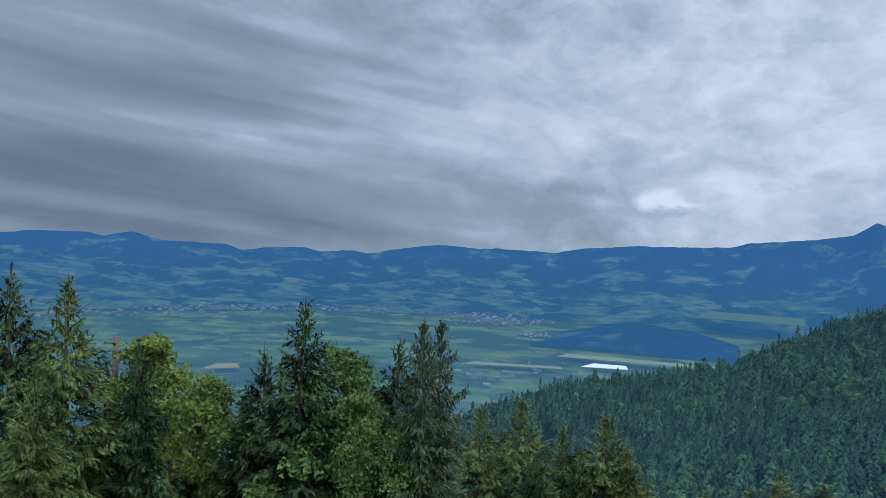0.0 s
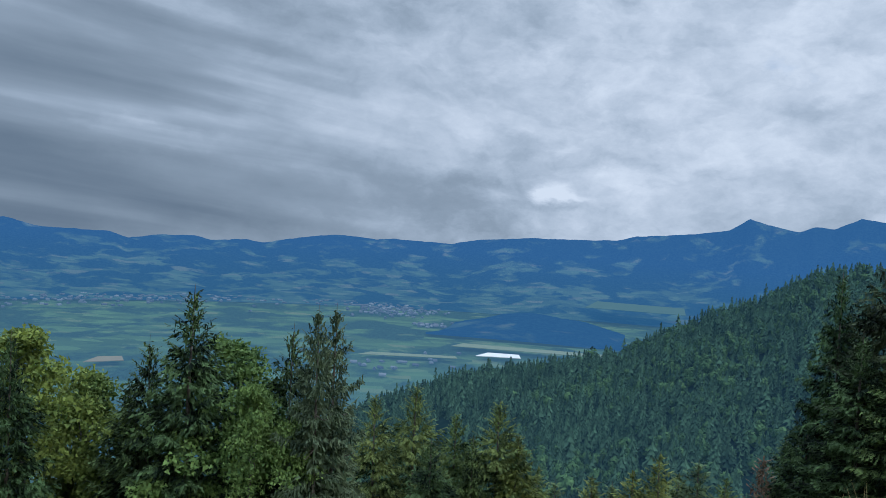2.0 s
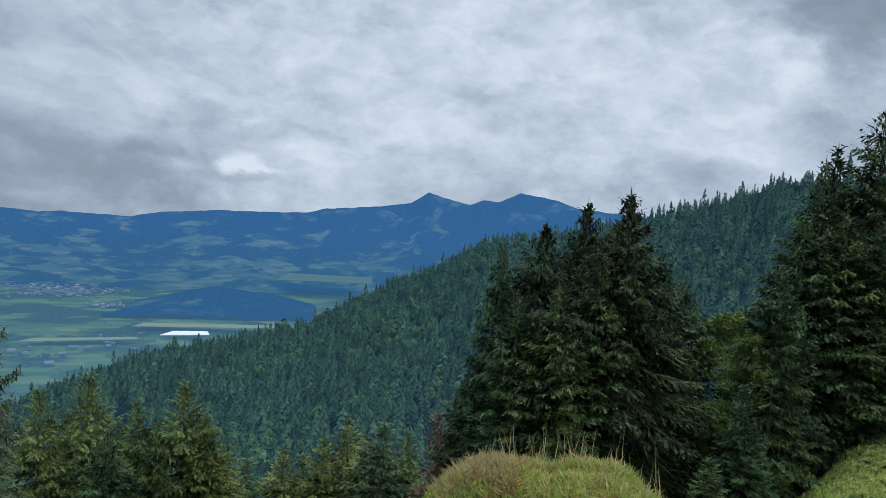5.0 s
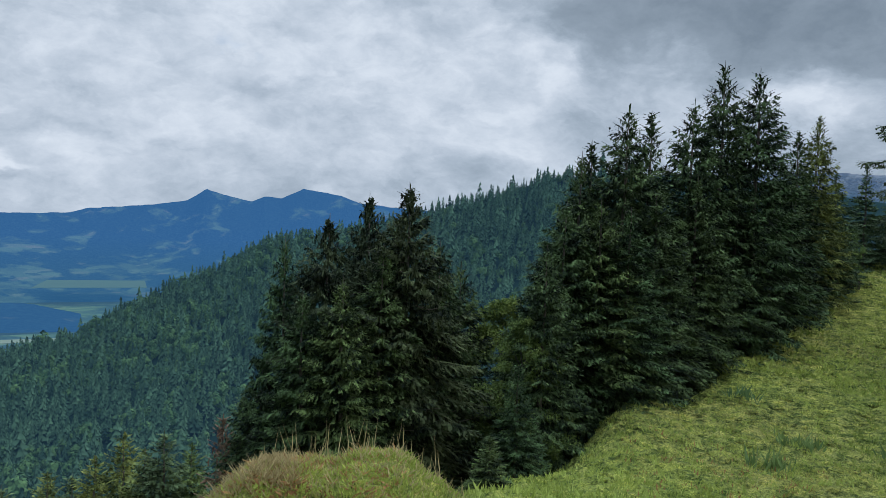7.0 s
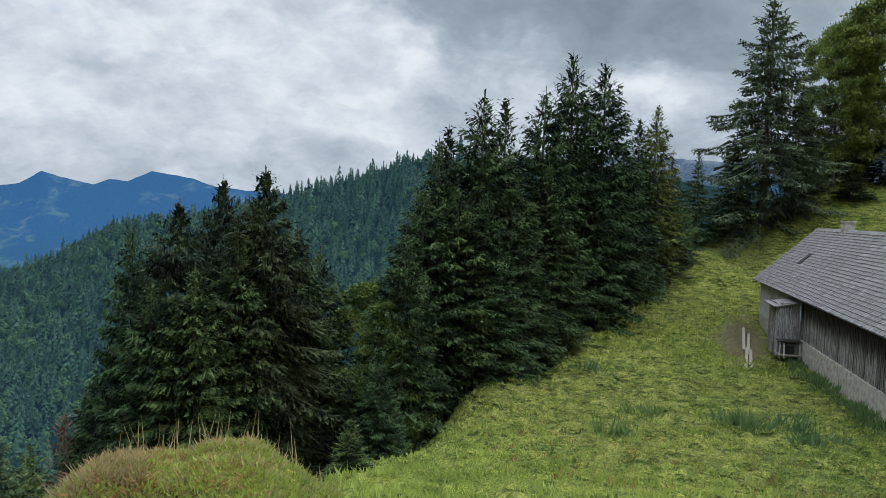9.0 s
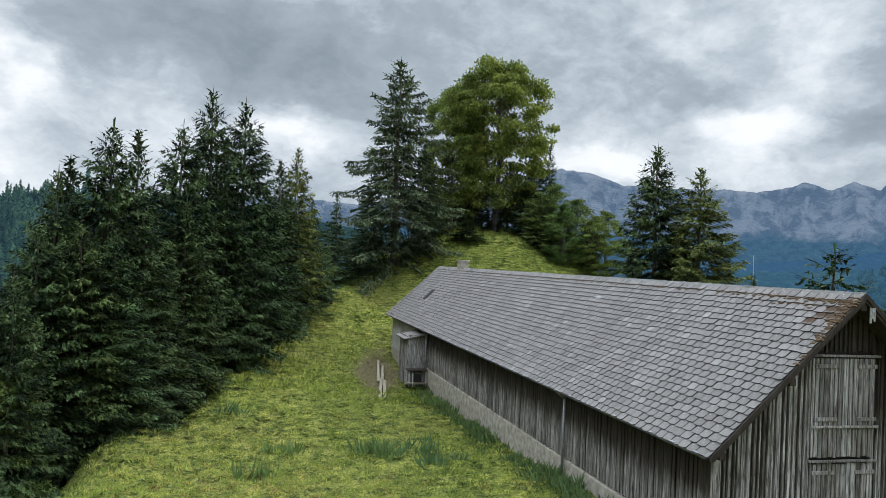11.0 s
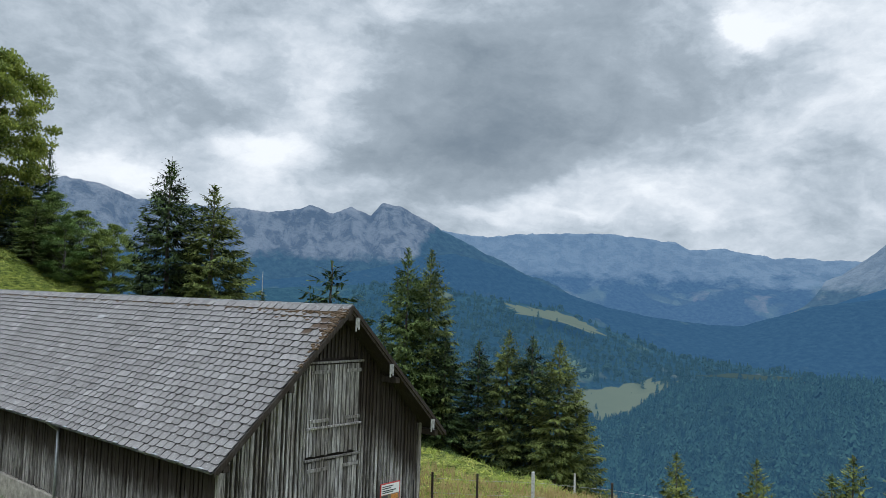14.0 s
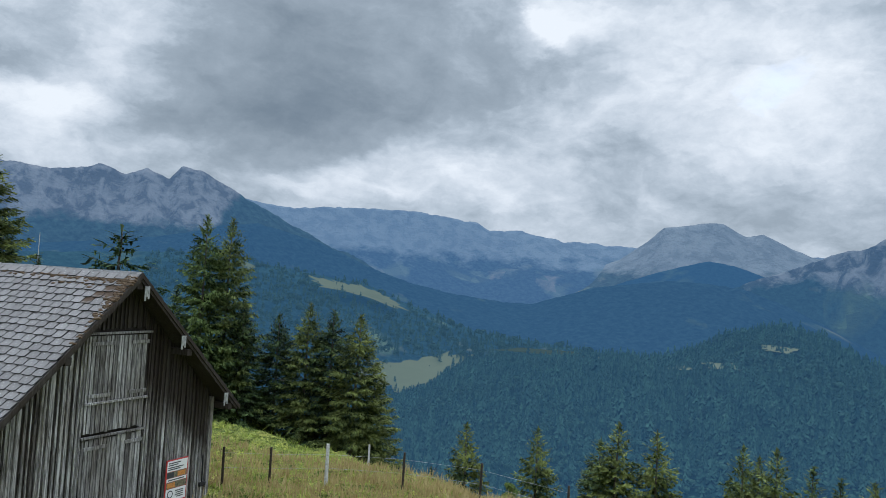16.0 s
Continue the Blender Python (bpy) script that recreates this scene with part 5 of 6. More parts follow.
for row in [("slim", 85.8, 77, 9.2, 0.9), ("slim", 87.0, 76, 9.6, 0.85), ("dense", 83.9, 78, 8, 1.0), ("dense", 81.2, 79, 7, 1.0), ("full", 79.3, 78, 7.2, 0.9), ("dense", 86.0, 76, 5.6, 0.7), ("light", 89.9, 70, 3.6, 0.9), ("dense", 85.0, 75, 6.5, 1.0), ("dense", 82.4, 77, 6.2, 1.1), ("full", 80.4, 77, 6.4, 1.1), ("dense", 78.2, 74, 6.8, 0.9), ("dense", 88.0, 75, 5.0, 0.9), ("light", 86.9, 72, 5.9, 0.8)]:
    plant(*row)
plant("round", 87.2, 73, 6.5, 1.15)
plant("round", 88.9, 72, 5.4, 1.1)
plant("round", 88.1, 70, 5.0, 0.9)
plant("round", 90.4, 70, 4.2, 0.9)
plant("light", 86.2, 71, 5.4, 1.1)
plant("round", 91.2, 72, 4.6, 0.95)
plant("young", 80.9, 69.5, 3.75, 2.0)
# behind the barn and beyond the far meadow edge
for row in [("dense", 94.7, 50, 9.5, 1.25), ("light", 97.7, 49, 7.8, 1.45), ("light", 96.3, 51, 4.0, 1.2), ("dense", 93.2, 56, 2.0, 0.9), ("full", 99.3, 52, 3.0, 0.7), ("sparse", 106.4, 42, 2.6, 1.9), ("slim", 101.5, 46, 0.0, 0.9),
            ("light", 112.2, 37, 3.9, 0.88), ("light", 113.7, 38, 3.8, 0.95), ("slim", 110.6, 40, -1.6, 1.0), ("dense", 115.2, 37, -2.0, 0.8), ("dense", 117.7, 38, -2.9, 0.92), ("light", 119.7, 37, -2.1, 0.92), ("dense", 121.6, 37, -2.4, 0.92), ("light", 123.5, 36, -2.7, 0.98), ("light", 124.9, 37, -6.2, 0.85),
            ("light", 132.1, 64, -10.2, 1.20), ("light", 137.4, 66, -10.2, 1.20), ("light", 142.9, 62, -9.3, 1.36), ("light", 146.0, 62, -9.6, 1.36), ("dense", 141.9, 63, -10.4, 1.28), ("light", 151.6, 66, -9.8, 1.20), ("light", 153.8, 64, -9.8, 1.28), ("light", 152.7, 66, -10.4, 1.20), ("slim", 155.9, 66, -10.7, 1.44), ("slim", 157.6, 66, -11.1, 1.44), ("light", 159.6, 64, -10.9, 1.28), ("slim", 129.7, 46, -13.6, 0.7)]:
    plant(*row)
plant("round", 135.6, 60, -14.0, 0.6)


# ------------------------------------------------------------ the barn
BARN_U = radians(65.25)
RIDGE, EAVE, HALF, LONG, BASE = 6.15, 2.755, 3.6, 38.4, -4.76
apex = Vector((17.54, -5.77))
barn_m = Matrix(((math.sin(BARN_U), -math.cos(BARN_U), 0, apex.x), (math.cos(BARN_U), math.sin(BARN_U), 0, apex.y), (0, 0, 1, BASE), (0, 0, 0, 1)))
barn = thing("barn", barn_m, "long weathered wooden alpine barn with a grey shingle roof", "barn")
SL = (RIDGE - EAVE) / HALF
WALL_Y, X0, X1, PLINTH = 3.15, 0.55, 37.9, 0.62


def roof_z(y):
    return RIDGE - SL * abs(y)


def build_barn_shell():
    bm = box(bmesh.new(), (X0 + 0.02, -WALL_Y + 0.02, -0.9), (X1 - 0.02, WALL_Y - 0.02, EAVE + 0.15))
    part("inner_wall", bm, BACKING, barn, "near-black wall behind the boards, painting the shade in their gaps")
    # gable triangles behind the boards
    for x in (X0 + 0.02, X1 - 0.08):
        bm = bmesh.new()
        a = [bm.verts.new((x + dx, y, z)) for dx in (0, 0.06) for y, z in ((-WALL_Y, EAVE + 0.1), (WALL_Y, EAVE + 0.1), (0, RIDGE - 0.25))]
        bm.faces.new(a[:3][::-1]), bm.faces.new(a[3:])
        for i in range(3):
            bm.faces.new((a[i], a[(i + 1) % 3], a[3 + (i + 1) % 3], a[3 + i]))
        part("gable_wall", bm, BACKING, barn)
    # stone plinth
    for y0, y1 in ((WALL_Y - 0.1, WALL_Y + 0.10), (-WALL_Y - 0.06, -WALL_Y + 0.1)):
        bm = box(bmesh.new(), (X0 - 0.05, y0, -1.2), (X1 + 0.05, y1, PLINTH), 0.02)
        part("plinth", bm, STONE, barn, "pale lime-washed stone plinth")
    bm = box(bmesh.new(), (X0 - 0.08, -WALL_Y, -1.2), (X0 + 0.1, WALL_Y, 0.15), 0.02)
    part("plinth", bm, STONE, barn, "pale lime-washed stone plinth")
    # roof deck slabs
    for sg in (1, -1):
        bm = bmesh.new()
        n = Vector((0, sg * SL, 1)).normalized()
        q = [Vector((x, y, roof_z(y))) for x, y in ((0, 0), (LONG, 0), (LONG, sg * HALF), (0, sg * HALF))]
        top = [bm.verts.new(p - n * 0.035) for p in q]
        bot = [bm.verts.new(p - n * 0.13) for p in q]
        bm.faces.new(top), bm.faces.new(bot[::-1])
        for i in range(4):
            bm.faces.new((top[i], bot[i], bot[(i + 1) % 4], top[(i + 1) % 4]))
        bmesh.ops.recalc_face_normals(bm, faces=bm.faces[:])
        part("roof_deck", bm, WOOD_DARK, barn, "dark board roof deck")
        # barge boards on both gables
        for x in (-0.03, LONG):
            bm = bmesh.new()
            a = [bm.verts.new((x + dx, y, roof_z(y) + dz)) for dx in (0, 0.035) for y, dz in ((0, 0.015), (sg * (HALF + 0.02), 0.015), (sg * (HALF + 0.02), -0.09), (0, -0.10))]
            bm.faces.new(a[:4]), bm.faces.new(a[4:])
            for i in range(4):
                bm.faces.new((a[i], a[(i + 1) % 4], a[4 + (i + 1) % 4], a[4 + i]))
            bmesh.ops.recalc_face_normals(bm, faces=bm.faces[:])
            part("barge_board", bm, WOOD_DARK, barn)
    # rafters and purlins seen under the gable's overhang
    for y in (-3.3, -1.7, 0.0, 1.7, 3.3):
        bm = box(bmesh.new(), (0.04, y - 0.08, roof_z(y) - 0.36), (X0 + 0.2, y + 0.08, roof_z(y) - 0.20), 0.01)
        part("purlin", bm, WOOD_DARK, barn)
    for y in (-0.14, -1.38, -3.02):
        bm = bmesh.new()
        z = roof_z(y) - 0.17
        for i, (w, h) in enumerate(((0.045, 0.27), (0.045, 0.22), (0.045, 0.31))):
            yy = y - 0.07 + 0.047 * i
            box(bm, (-0.055, yy, z - h), (-0.03, yy + w, z + 0.02), 0.004)
        part("purlin_board", bm, OLD_BOARD, barn, "pale notched board over a purlin end")
    # gutter and down pipes along the near eave
    bm = bmesh.new()
    seg = 8
    ring = []
    for x in (0.05, LONG - 0.05):
        ring.append([bm.verts.new((x, HALF + 0.045 + 0.065 * math.cos(math.pi + math.pi * k / seg), EAVE + 0.0 + 0.065 * math.sin(math.pi + math.pi * k / seg))) for k in range(seg + 1)])
    for k in range(seg):
        bm.faces.new((ring[0][k], ring[0][k + 1], ring[1][k + 1], ring[1][k]))
    bmesh.ops.solidify(bm, geom=bm.faces[:], thickness=0.006)
    part("gutter", bm, ZINC, barn, "weathered zinc gutter")
    for i in range(42):
        x = 0.4 + i * 0.91
        part("gutter_bracket", box(bmesh.new(), (x - 0.09, HALF + 0.02, EAVE + 0.008), (x + 0.09, HALF + 0.118, EAVE + 0.022)), ZINC, barn)
    for x in (8.0, 27.0):
        bm = rod(bmesh.new(), (x, WALL_Y + 0.17, 0.05), (x, WALL_Y + 0.17, EAVE - 0.25), 0.045, 0.045)
        rod(bm, (x, WALL_Y + 0.17, EAVE - 0.27), (x, HALF + 0.04, EAVE - 0.03), 0.045, 0.045)
        part("down_pipe", bm, ZINC, barn, "thin zinc down pipe", True)
    # ridge cap, in lengths
    bm = bmesh.new()
    x = 0.0
    while x < LONG:
        n = min(0.62, LONG - x)
        lift = 0.03 + random.uniform(0, 0.012)
        for sg in (1, -1):
            a = [bm.verts.new(p) for p in ((x, 0, RIDGE + lift), (x + n - 0.012, 0, RIDGE + lift - 0.006), (x + n - 0.012, sg * 0.16, roof_z(0.16) + lift), (x, sg * 0.16, roof_z(0.16) + lift + 0.006))]
            bm.faces.new(a if sg > 0 else a[::-1])
        x += n
    bmesh.ops.solidify(bm, geom=bm.faces[:], thickness=0.014)
    part("ridge_cap", bm, OLD_BOARD, barn, "grey ridge capping with dark moss")
    # moss cushions along the ridge and the near verge
    r = np.random.default_rng(5)
    bm = bmesh.new()
    for i in range(900):
        if i < 420:
            x, y = 38 * r.random() ** 1.5, 0.185 + abs(r.normal(0, 0.035))
        elif i < 560:
            x, y = abs(r.normal(0, 1.4)), 0.18 + abs(r.normal(0, 0.10))
        else:
            y = 0.12 + abs(r.normal(0, 0.50))
            x = 0.04 + abs(r.normal(0, 0.20)) * max(0.25, 1 - y * 0.6)
        s = r.uniform(0.022, 0.07)
        bmesh.ops.create_icosphere(bm, subdivisions=1, radius=s, matrix=Matrix.Translation((x, y, roof_z(y) + 0.02)) @ Matrix.Diagonal((r.uniform(1, 2), r.uniform(0.8, 1.4), 0.6, 1)))
    part("moss", bm, make_plain("brown_moss", (0.080, 0.048, 0.024), 1.0, 0.6, 30), barn, "dry brown moss cushions")["kind"] = "stuff"
    # chimney, roof light and vent tile
    bm = box(bmesh.new(), (31.95, -0.30, RIDGE - 0.35), (32.5, 0.26, RIDGE + 0.42), 0.015)
    box(bm, (31.88, -0.37, RIDGE + 0.42), (32.57, 0.33, RIDGE + 0.50), 0.01)
    part("chimney", bm, STONE, barn, "short square plastered chimney")
    tilt = Matrix.Translation((33.0, 1.88, roof_z(1.88))) @ Matrix.Rotation(-math.atan(SL), 4, "X")
    part("roof_light", box(bmesh.new(), (-0.30, -0.42, 0.0), (0.30, 0.42, 0.09), 0.01, tilt), BLACK, barn, "small dark roof light")
    tilt = Matrix.Translation((11.2, 0.78, roof_z(0.78))) @ Matrix.Rotation(-math.atan(SL), 4, "X")
    part("vent_tile", box(bmesh.new(), (-0.18, -0.09, 0.01), (0.18, 0.09, 0.06), 0.012, tilt), OLD_BOARD, barn, "pale vent tile")


build_barn_shell()


def build_hay_door():
    """The tall boarded loft door in the near gable with its rails."""
    door = child("loft_door", None, barn, "boarded grey loft door with cross rails")
    x = X0 - 0.06
    r = np.random.default_rng(9)
    y = -0.74
    while y < 0.84:
        w = r.uniform(0.10, 0.155)
        bm = box(bmesh.new(), (x - 0.02, y, 2.58 + r.uniform(-0.02, 0.02)), (x + 0.008 + r.uniform(0, 0.012), min(y + w - 0.022, 0.87), 4.72), 0.003)
        child("door_board", bm_mesh("door_board", bm, DOOR_WOOD), door)
        bm = box(bmesh.new(), (x - 0.02, y, 0.2), (x + 0.006 + r.uniform(0, 0.012), min(y + w - 0.022, 0.87), 2.44 + r.uniform(-0.02, 0.02)), 0.003)
        child("door_board", bm_mesh("door_board", bm, DOOR_WOOD), door)
        y += w
    for z, a, b in ((4.78, -0.86, 0.88), (3.24, -0.84, 0.90), (2.50, -0.82, 0.92)):
        bm = box(bmesh.new(), (x - 0.070, a, z - 0.026), (x - 0.005, b, z + 0.024), 0.006)
        child("rail", bm_mesh("rail", bm, DOOR_WOOD), door)
    for z in (4.55, 3.40, 2.25):
        for a, b in ((-0.80, -0.28), (0.22, 0.82)):
            bm = box(bmesh.new(), (x - 0.045, a, z - 0.042), (x - 0.012, b, z + 0.042), 0.005)
            child("batten", bm_mesh("batten", bm, DOOR_WOOD), door)


build_hay_door()


def build_sign():
    sign = thing("notice_board", barn_m @ Matrix.Translation((X0 - 0.10, -1.98, 0.52)), "red-framed white notice board on the barn wall", "sign")
    part("board", box(bmesh.new(), (-0.012, -0.36, 0), (0.012, 0.36, 1.05), 0.004), RED, sign, "red backing board")
    for z0, z1, mat, lab in ((0.76, 1.02, WHITE, "white printed panel"), (0.60, 0.75, PICTURE, "printed photograph strip"), (0.51, 0.59, WHITE, "white printed strip"), (0.34, 0.50, PICTURE, "printed photograph strip"), (0.03, 0.33, WHITE, "white printed panel")):
        part("panel", box(bmesh.new(), (-0.018, -0.33, z0), (-0.013, 0.33, z1)), mat, sign, lab)
    for z, a, b in ((0.965, -0.10, 0.30), (0.915, -0.02, 0.30), (0.855, -0.2, 0.30), (0.81, -0.1, 0.30), (0.55, -0.25, 0.28), (0.26, -0.24, 0.02), (0.21, -0.24, 0.0), (0.16, -0.24, 0.02), (0.11, -0.24, -0.04)):
        part("text_bar", box(bmesh.new(), (-0.022, a, z - 0.013), (-0.018, b, z + 0.013)), DARKPRINT, sign)
    for z0, z1, a, b, mat in ((0.62, 0.735, -0.28, -0.02, ORANGE), (0.36, 0.48, 0.05, 0.30, ORANGE), (0.61, 0.74, 0.1, 0.32, DARKPRINT)):
        part("picture_patch", box(bmesh.new(), (-0.022, a, z0), (-0.018, b, z1)), mat, sign, "coloured patch of the photograph")
    bm = bmesh.new()
    for k in range(24):
        a0, a1 = 6.2832 * k / 24, 6.2832 * (k + 1) / 24
        q = [bm.verts.new((-0.021, 0.19 + r * math.cos(a), 0.2 + r * math.sin(a))) for r, a in ((0.07, a0), (0.07, a1), (0.095, a1), (0.095, a0))]
        bm.faces.new(q)
    bmesh.ops.solidify(bm, geom=bm.faces[:], thickness=0.003)
    part("round_symbol", bm, DARKPRINT, sign)


build_sign()


def build_tool():
    """A dark iron hook-shaped tool hanging on the gable."""
    ob = thing("hanging_tool", barn_m @ Matrix.Translation((X0 - 0.10, -2.9, 0.75)), "dark iron tool hanging from a nail on the boards", "tool")
    part("shaft", rod(bmesh.new(), (0, 0, 0), (0, 0.02, 0.75), 0.022, 0.018), BLACK, ob)
    part("head", box(bmesh.new(), (-0.03, -0.12, -0.06), (0.03, 0.10, 0.05), 0.012), BLACK, ob)


build_tool()


def build_porch():
    """The boarded lean-to and the pale wall at the barn's far end, with a small hutch before it."""
    porch = thing("lean_to", barn_m @ Matrix.Translation((27.4, WALL_Y, 0)), "narrow boarded lean-to with a shingled roof against the barn", "shed")
    w, dep, h = 2.3, 1.1, 2.45
    x = 0.0
    r = np.random.default_rng(12)
    while x < w:
        b = r.uniform(0.16, 0.24)
        part("board", box(bmesh.new(), (x, dep - 0.03, -0.35), (min(x + b - 0.012, w), dep + r.uniform(0, 0.02), h - 0.12), 0.004), WOOD, porch)
        x += b
    part("side_wall", box(bmesh.new(), (0, 0.03, -0.4), (0.05, dep - 0.03, h - 0.05), 0.004), WOOD, porch)
    part("side_wall", box(bmesh.new(), (w - 0.05, 0.03, -0.4), (w, dep - 0.03, h - 0.05), 0.004), WOOD, porch)
    t = Matrix.Translation((w / 2, dep / 2, h - 0.10)) @ Matrix.Rotation(-0.22, 4, "X")
    part("roof", box(bmesh.new(), (-w / 2 - 0.15, -dep / 2 - 0.02, -0.03), (w / 2 + 0.1, dep / 2 + 0.28, 0.03), 0.01, t), SHINGLE, porch, "small grey shingle roof")
    # the barn's plastered far end, beyond the lean-to
    part("plaster_wall", box(bmesh.new(), (29.8, WALL_Y - 0.05, -0.9), (X1 + 0.03, WALL_Y + 0.085, EAVE + 0.28), 0.01), PLASTER, barn, "pale plastered wall at the barn's end")
    # flat near-black panels paint the shade inside the wall openings
    for x, z in ((31.6, 1.75), (31.6, 0.95), (34.5, 1.5)):
        part("wall_opening", box(bmesh.new(), (x, WALL_Y + 0.07, z), (x + 0.5, WALL_Y + 0.092, z + 0.35)), BLACK, barn, "small black panel painting a wall opening's shade")
    hutch = thing("hutch", barn_m @ Matrix.Translation((27.35, WALL_Y + 0.15, -0.30)) @ Matrix.Rotation(math.pi / 2, 4, "Z") @ Matrix.Scale(0.66, 4), "small grey wooden hutch with a dark doorway", "hutch")
    for sx in (0.04, 1.46):
        for sy in (0.06, 1.0):
            part("post", box(bmesh.new(), (sx - 0.05, sy - 0.05, 0), (sx + 0.05, sy + 0.05, 1.25), 0.006), GREY_WOOD, hutch)
    part("top", box(bmesh.new(), (-0.10, 0.0, 1.25), (1.6, 1.2, 1.32), 0.008), WOOD_DARK, hutch, "dark plank top")
    part("back", box(bmesh.new(), (0.09, 0.02, 0.25), (1.41, 0.06, 1.2), 0.005), WOOD, hutch)
    part("front", box(bmesh.new(), (0.09, 0.90, 0.32), (1.41, 0.94, 1.12), 0.005), WOOD, hutch, "grey board front")
    # a solid black panel takes the place of the doorway's dark inside
    part("doorway", box(bmesh.new(), (0.42, 0.945, 0.36), (1.0, 0.955, 0.98)), BLACK, hutch, "square black panel painting the doorway's shade")
    part("floor_board", box(bmesh.new(), (-0.08, -0.02, 0.2), (1.6, 1.25, 0.28), 0.01), PALE_WOOD, hutch, "pale plank floor")
    part("leaning_board", box(bmesh.new(), (-0.05, 0, 0), (0.05, 0.03, 1.15), 0.004, Matrix.Translation((1.2, 1.30, 0.0)) @ Matrix.Rotation(0.16, 4, "X")), GREY_WOOD, hutch)


build_porch()


def build_planks():
    """Two pairs of sawn planks lying on the trodden ground before the far end."""
    r = np.random.default_rng(21)
    for i, (az, d, turn, ln) in enumerate(((74.62, 46.3, 16, 6.4), (74.95, 45.2, 15, 5.6), (74.85, 41.6, 15, 4.6), (75.15, 41.2, 15.5, 4.2))):
        x, y, _ = polar(az, d)
        z = float(land(x, y))
        z2 = float(land(x + ln / 2 * math.cos(radians(turn)), y + ln / 2 * math.sin(radians(turn))))
        ob = thing("plank", pose(x, y, z + 0.20, 0, -math.degrees(math.atan2(z2 - z, ln / 2)), turn), "pale sawn plank lying on bare ground", "plank", "planks by the barn")
        part("board", box(bmesh.new(), (-ln / 2, -0.075, -0.035), (ln / 2, 0.075, 0.035), 0.006), PALE_WOOD, ob)


build_planks()


def build_fence():
    """Weathered posts with thin wires along the terrace edge."""
    spots = [(114.6, 21.6, 1.1), (117.9, 22.5, 1.15), (122.0, 22.6, 1.25), (127.7, 22.3, 1.15), (125.0, 26.5, 0.9), (133.5, 22.0, 1.15), (140.0, 21.5, 1.15)]
    fence = thing("fence", pose(0, 0, 0), "wire fence with weathered wooden posts across the meadow", "fence")
    tops = []
    for i, (az, d, h) in enumerate(spots):
        x, y, _ = polar(az, d)
        z = float(land(x, y))
        bm = rod(bmesh.new(), (x, y, z - 0.3), (x + random.uniform(-0.04, 0.04), y, z + h), 0.06 if i == 2 else 0.036, 0.05 if i == 2 else 0.034, 7)
        part("post", bm, GREY_WOOD if i in (2, 4) else WOOD_DARK, fence)
        tops.append((x, y, z))
    for a, b in zip([0, 1, 2, 3, 5], [1, 2, 3, 5, 6]):
        for h in (0.55, 0.95):
            p, q = Vector(tops[a]) + Vector((0, 0, h)), Vector(tops[b]) + Vector((0, 0, h))
            part("wire", rod(bmesh.new(), p, q, 0.003, 0.003, 4), ZINC, fence)


build_fence()
# aerial pole behind the barn
x, y, _ = polar(101.4, 46)
z = float(land(x, y))
mast = thing("aerial_mast", pose(x, y, z), "thin pale aerial mast behind the barn", "mast")
part("pole", rod(bmesh.new(), (0, 0, 0), (0, 0, EYE + 46 * math.tan(radians(1.55)) - z), 0.022, 0.014), GREY_WOOD, mast)
# broken snag among the northern trees
x, y, _ = polar(-28.4, 29)
z = float(land(x, y))
snag = thing("dead_snag", pose(x, y, z), "broken bare grey tree trunk among spruces", "tree")
top = EYE + 29 * math.tan(radians(-8.7)) - z
part("trunk", rod(rod(bmesh.new(), (0, 0, -0.3), (0.05, 0.1, top), 0.20, 0.11, 9), (0.05, 0.1, top - 0.9), (0.45, 0.2, top - 0.7), 0.03, 0.012, 5), BARK, snag, "", True)


# ------------------------------------------------------------ grass, herbs and stalks
def tufts(name, label, mat, xy, height, per, spread, width, lean, seed, category="grass"):
    """Blades in tufts at the given places: one mesh, stuff."""
    r = np.random.default_rng(seed)
    n = len(xy)
    z = land(xy[:, 0], xy[:, 1])
    b = np.repeat(np.column_stack([xy, z]), per, axis=0)
    k = len(b)
    b[:, :2] += r.normal(0, spread, (k, 2))
    b[:, 2] = land(b[:, 0], b[:, 1]) - 0.01
    h = np.repeat(height, per) * r.uniform(0.5, 1.15, k)
    d = np.column_stack([r.normal(0, lean, k), r.normal(0, lean, k), np.ones(k)])
    v, f = blades(b, b + d * h[:, None], np.full(k, width) * r.uniform(0.7, 1.4, k), r.normal(0, 1, (k, 3)) * np.array([1, 1, 0.15]))
    ob = new(name, mesh_from(name, v, f, mat))
    return tagged(ob, label, category, kind="stuff")


def ring_points(n, az0, az1, d0, d1, seed, power=1.0):
    r = np.random.default_rng(seed)
    d = d0 + (d1 - d0) * r.random(n) ** power
    a = np.radians(r.uniform(az0, az1, n))
    return np.column_stack([d * np.sin(a), d * np.cos(a)])


def outside_barn(p):
    q = p - np.array([apex.x, apex.y])
    u = q @ np.array([math.sin(BARN_U), math.cos(BARN_U)])
    v = q @ np.array([-math.cos(BARN_U), math.sin(BARN_U)])
    return p[~((u > 0.3) & (u < 38.2) & (np.abs(v) < 3.4))]


def off_path(p):
    """Leaves out the trodden earth before the barn's far end."""
    q = p - np.array([44.4, 12.2])
    c, s = math.cos(radians(15)), math.sin(radians(15))
    return p[((q[:, 0] * c + q[:, 1] * s) / 5.5) ** 2 + ((q[:, 1] * c - q[:, 0] * s) / 1.5) ** 2 > 0.8]


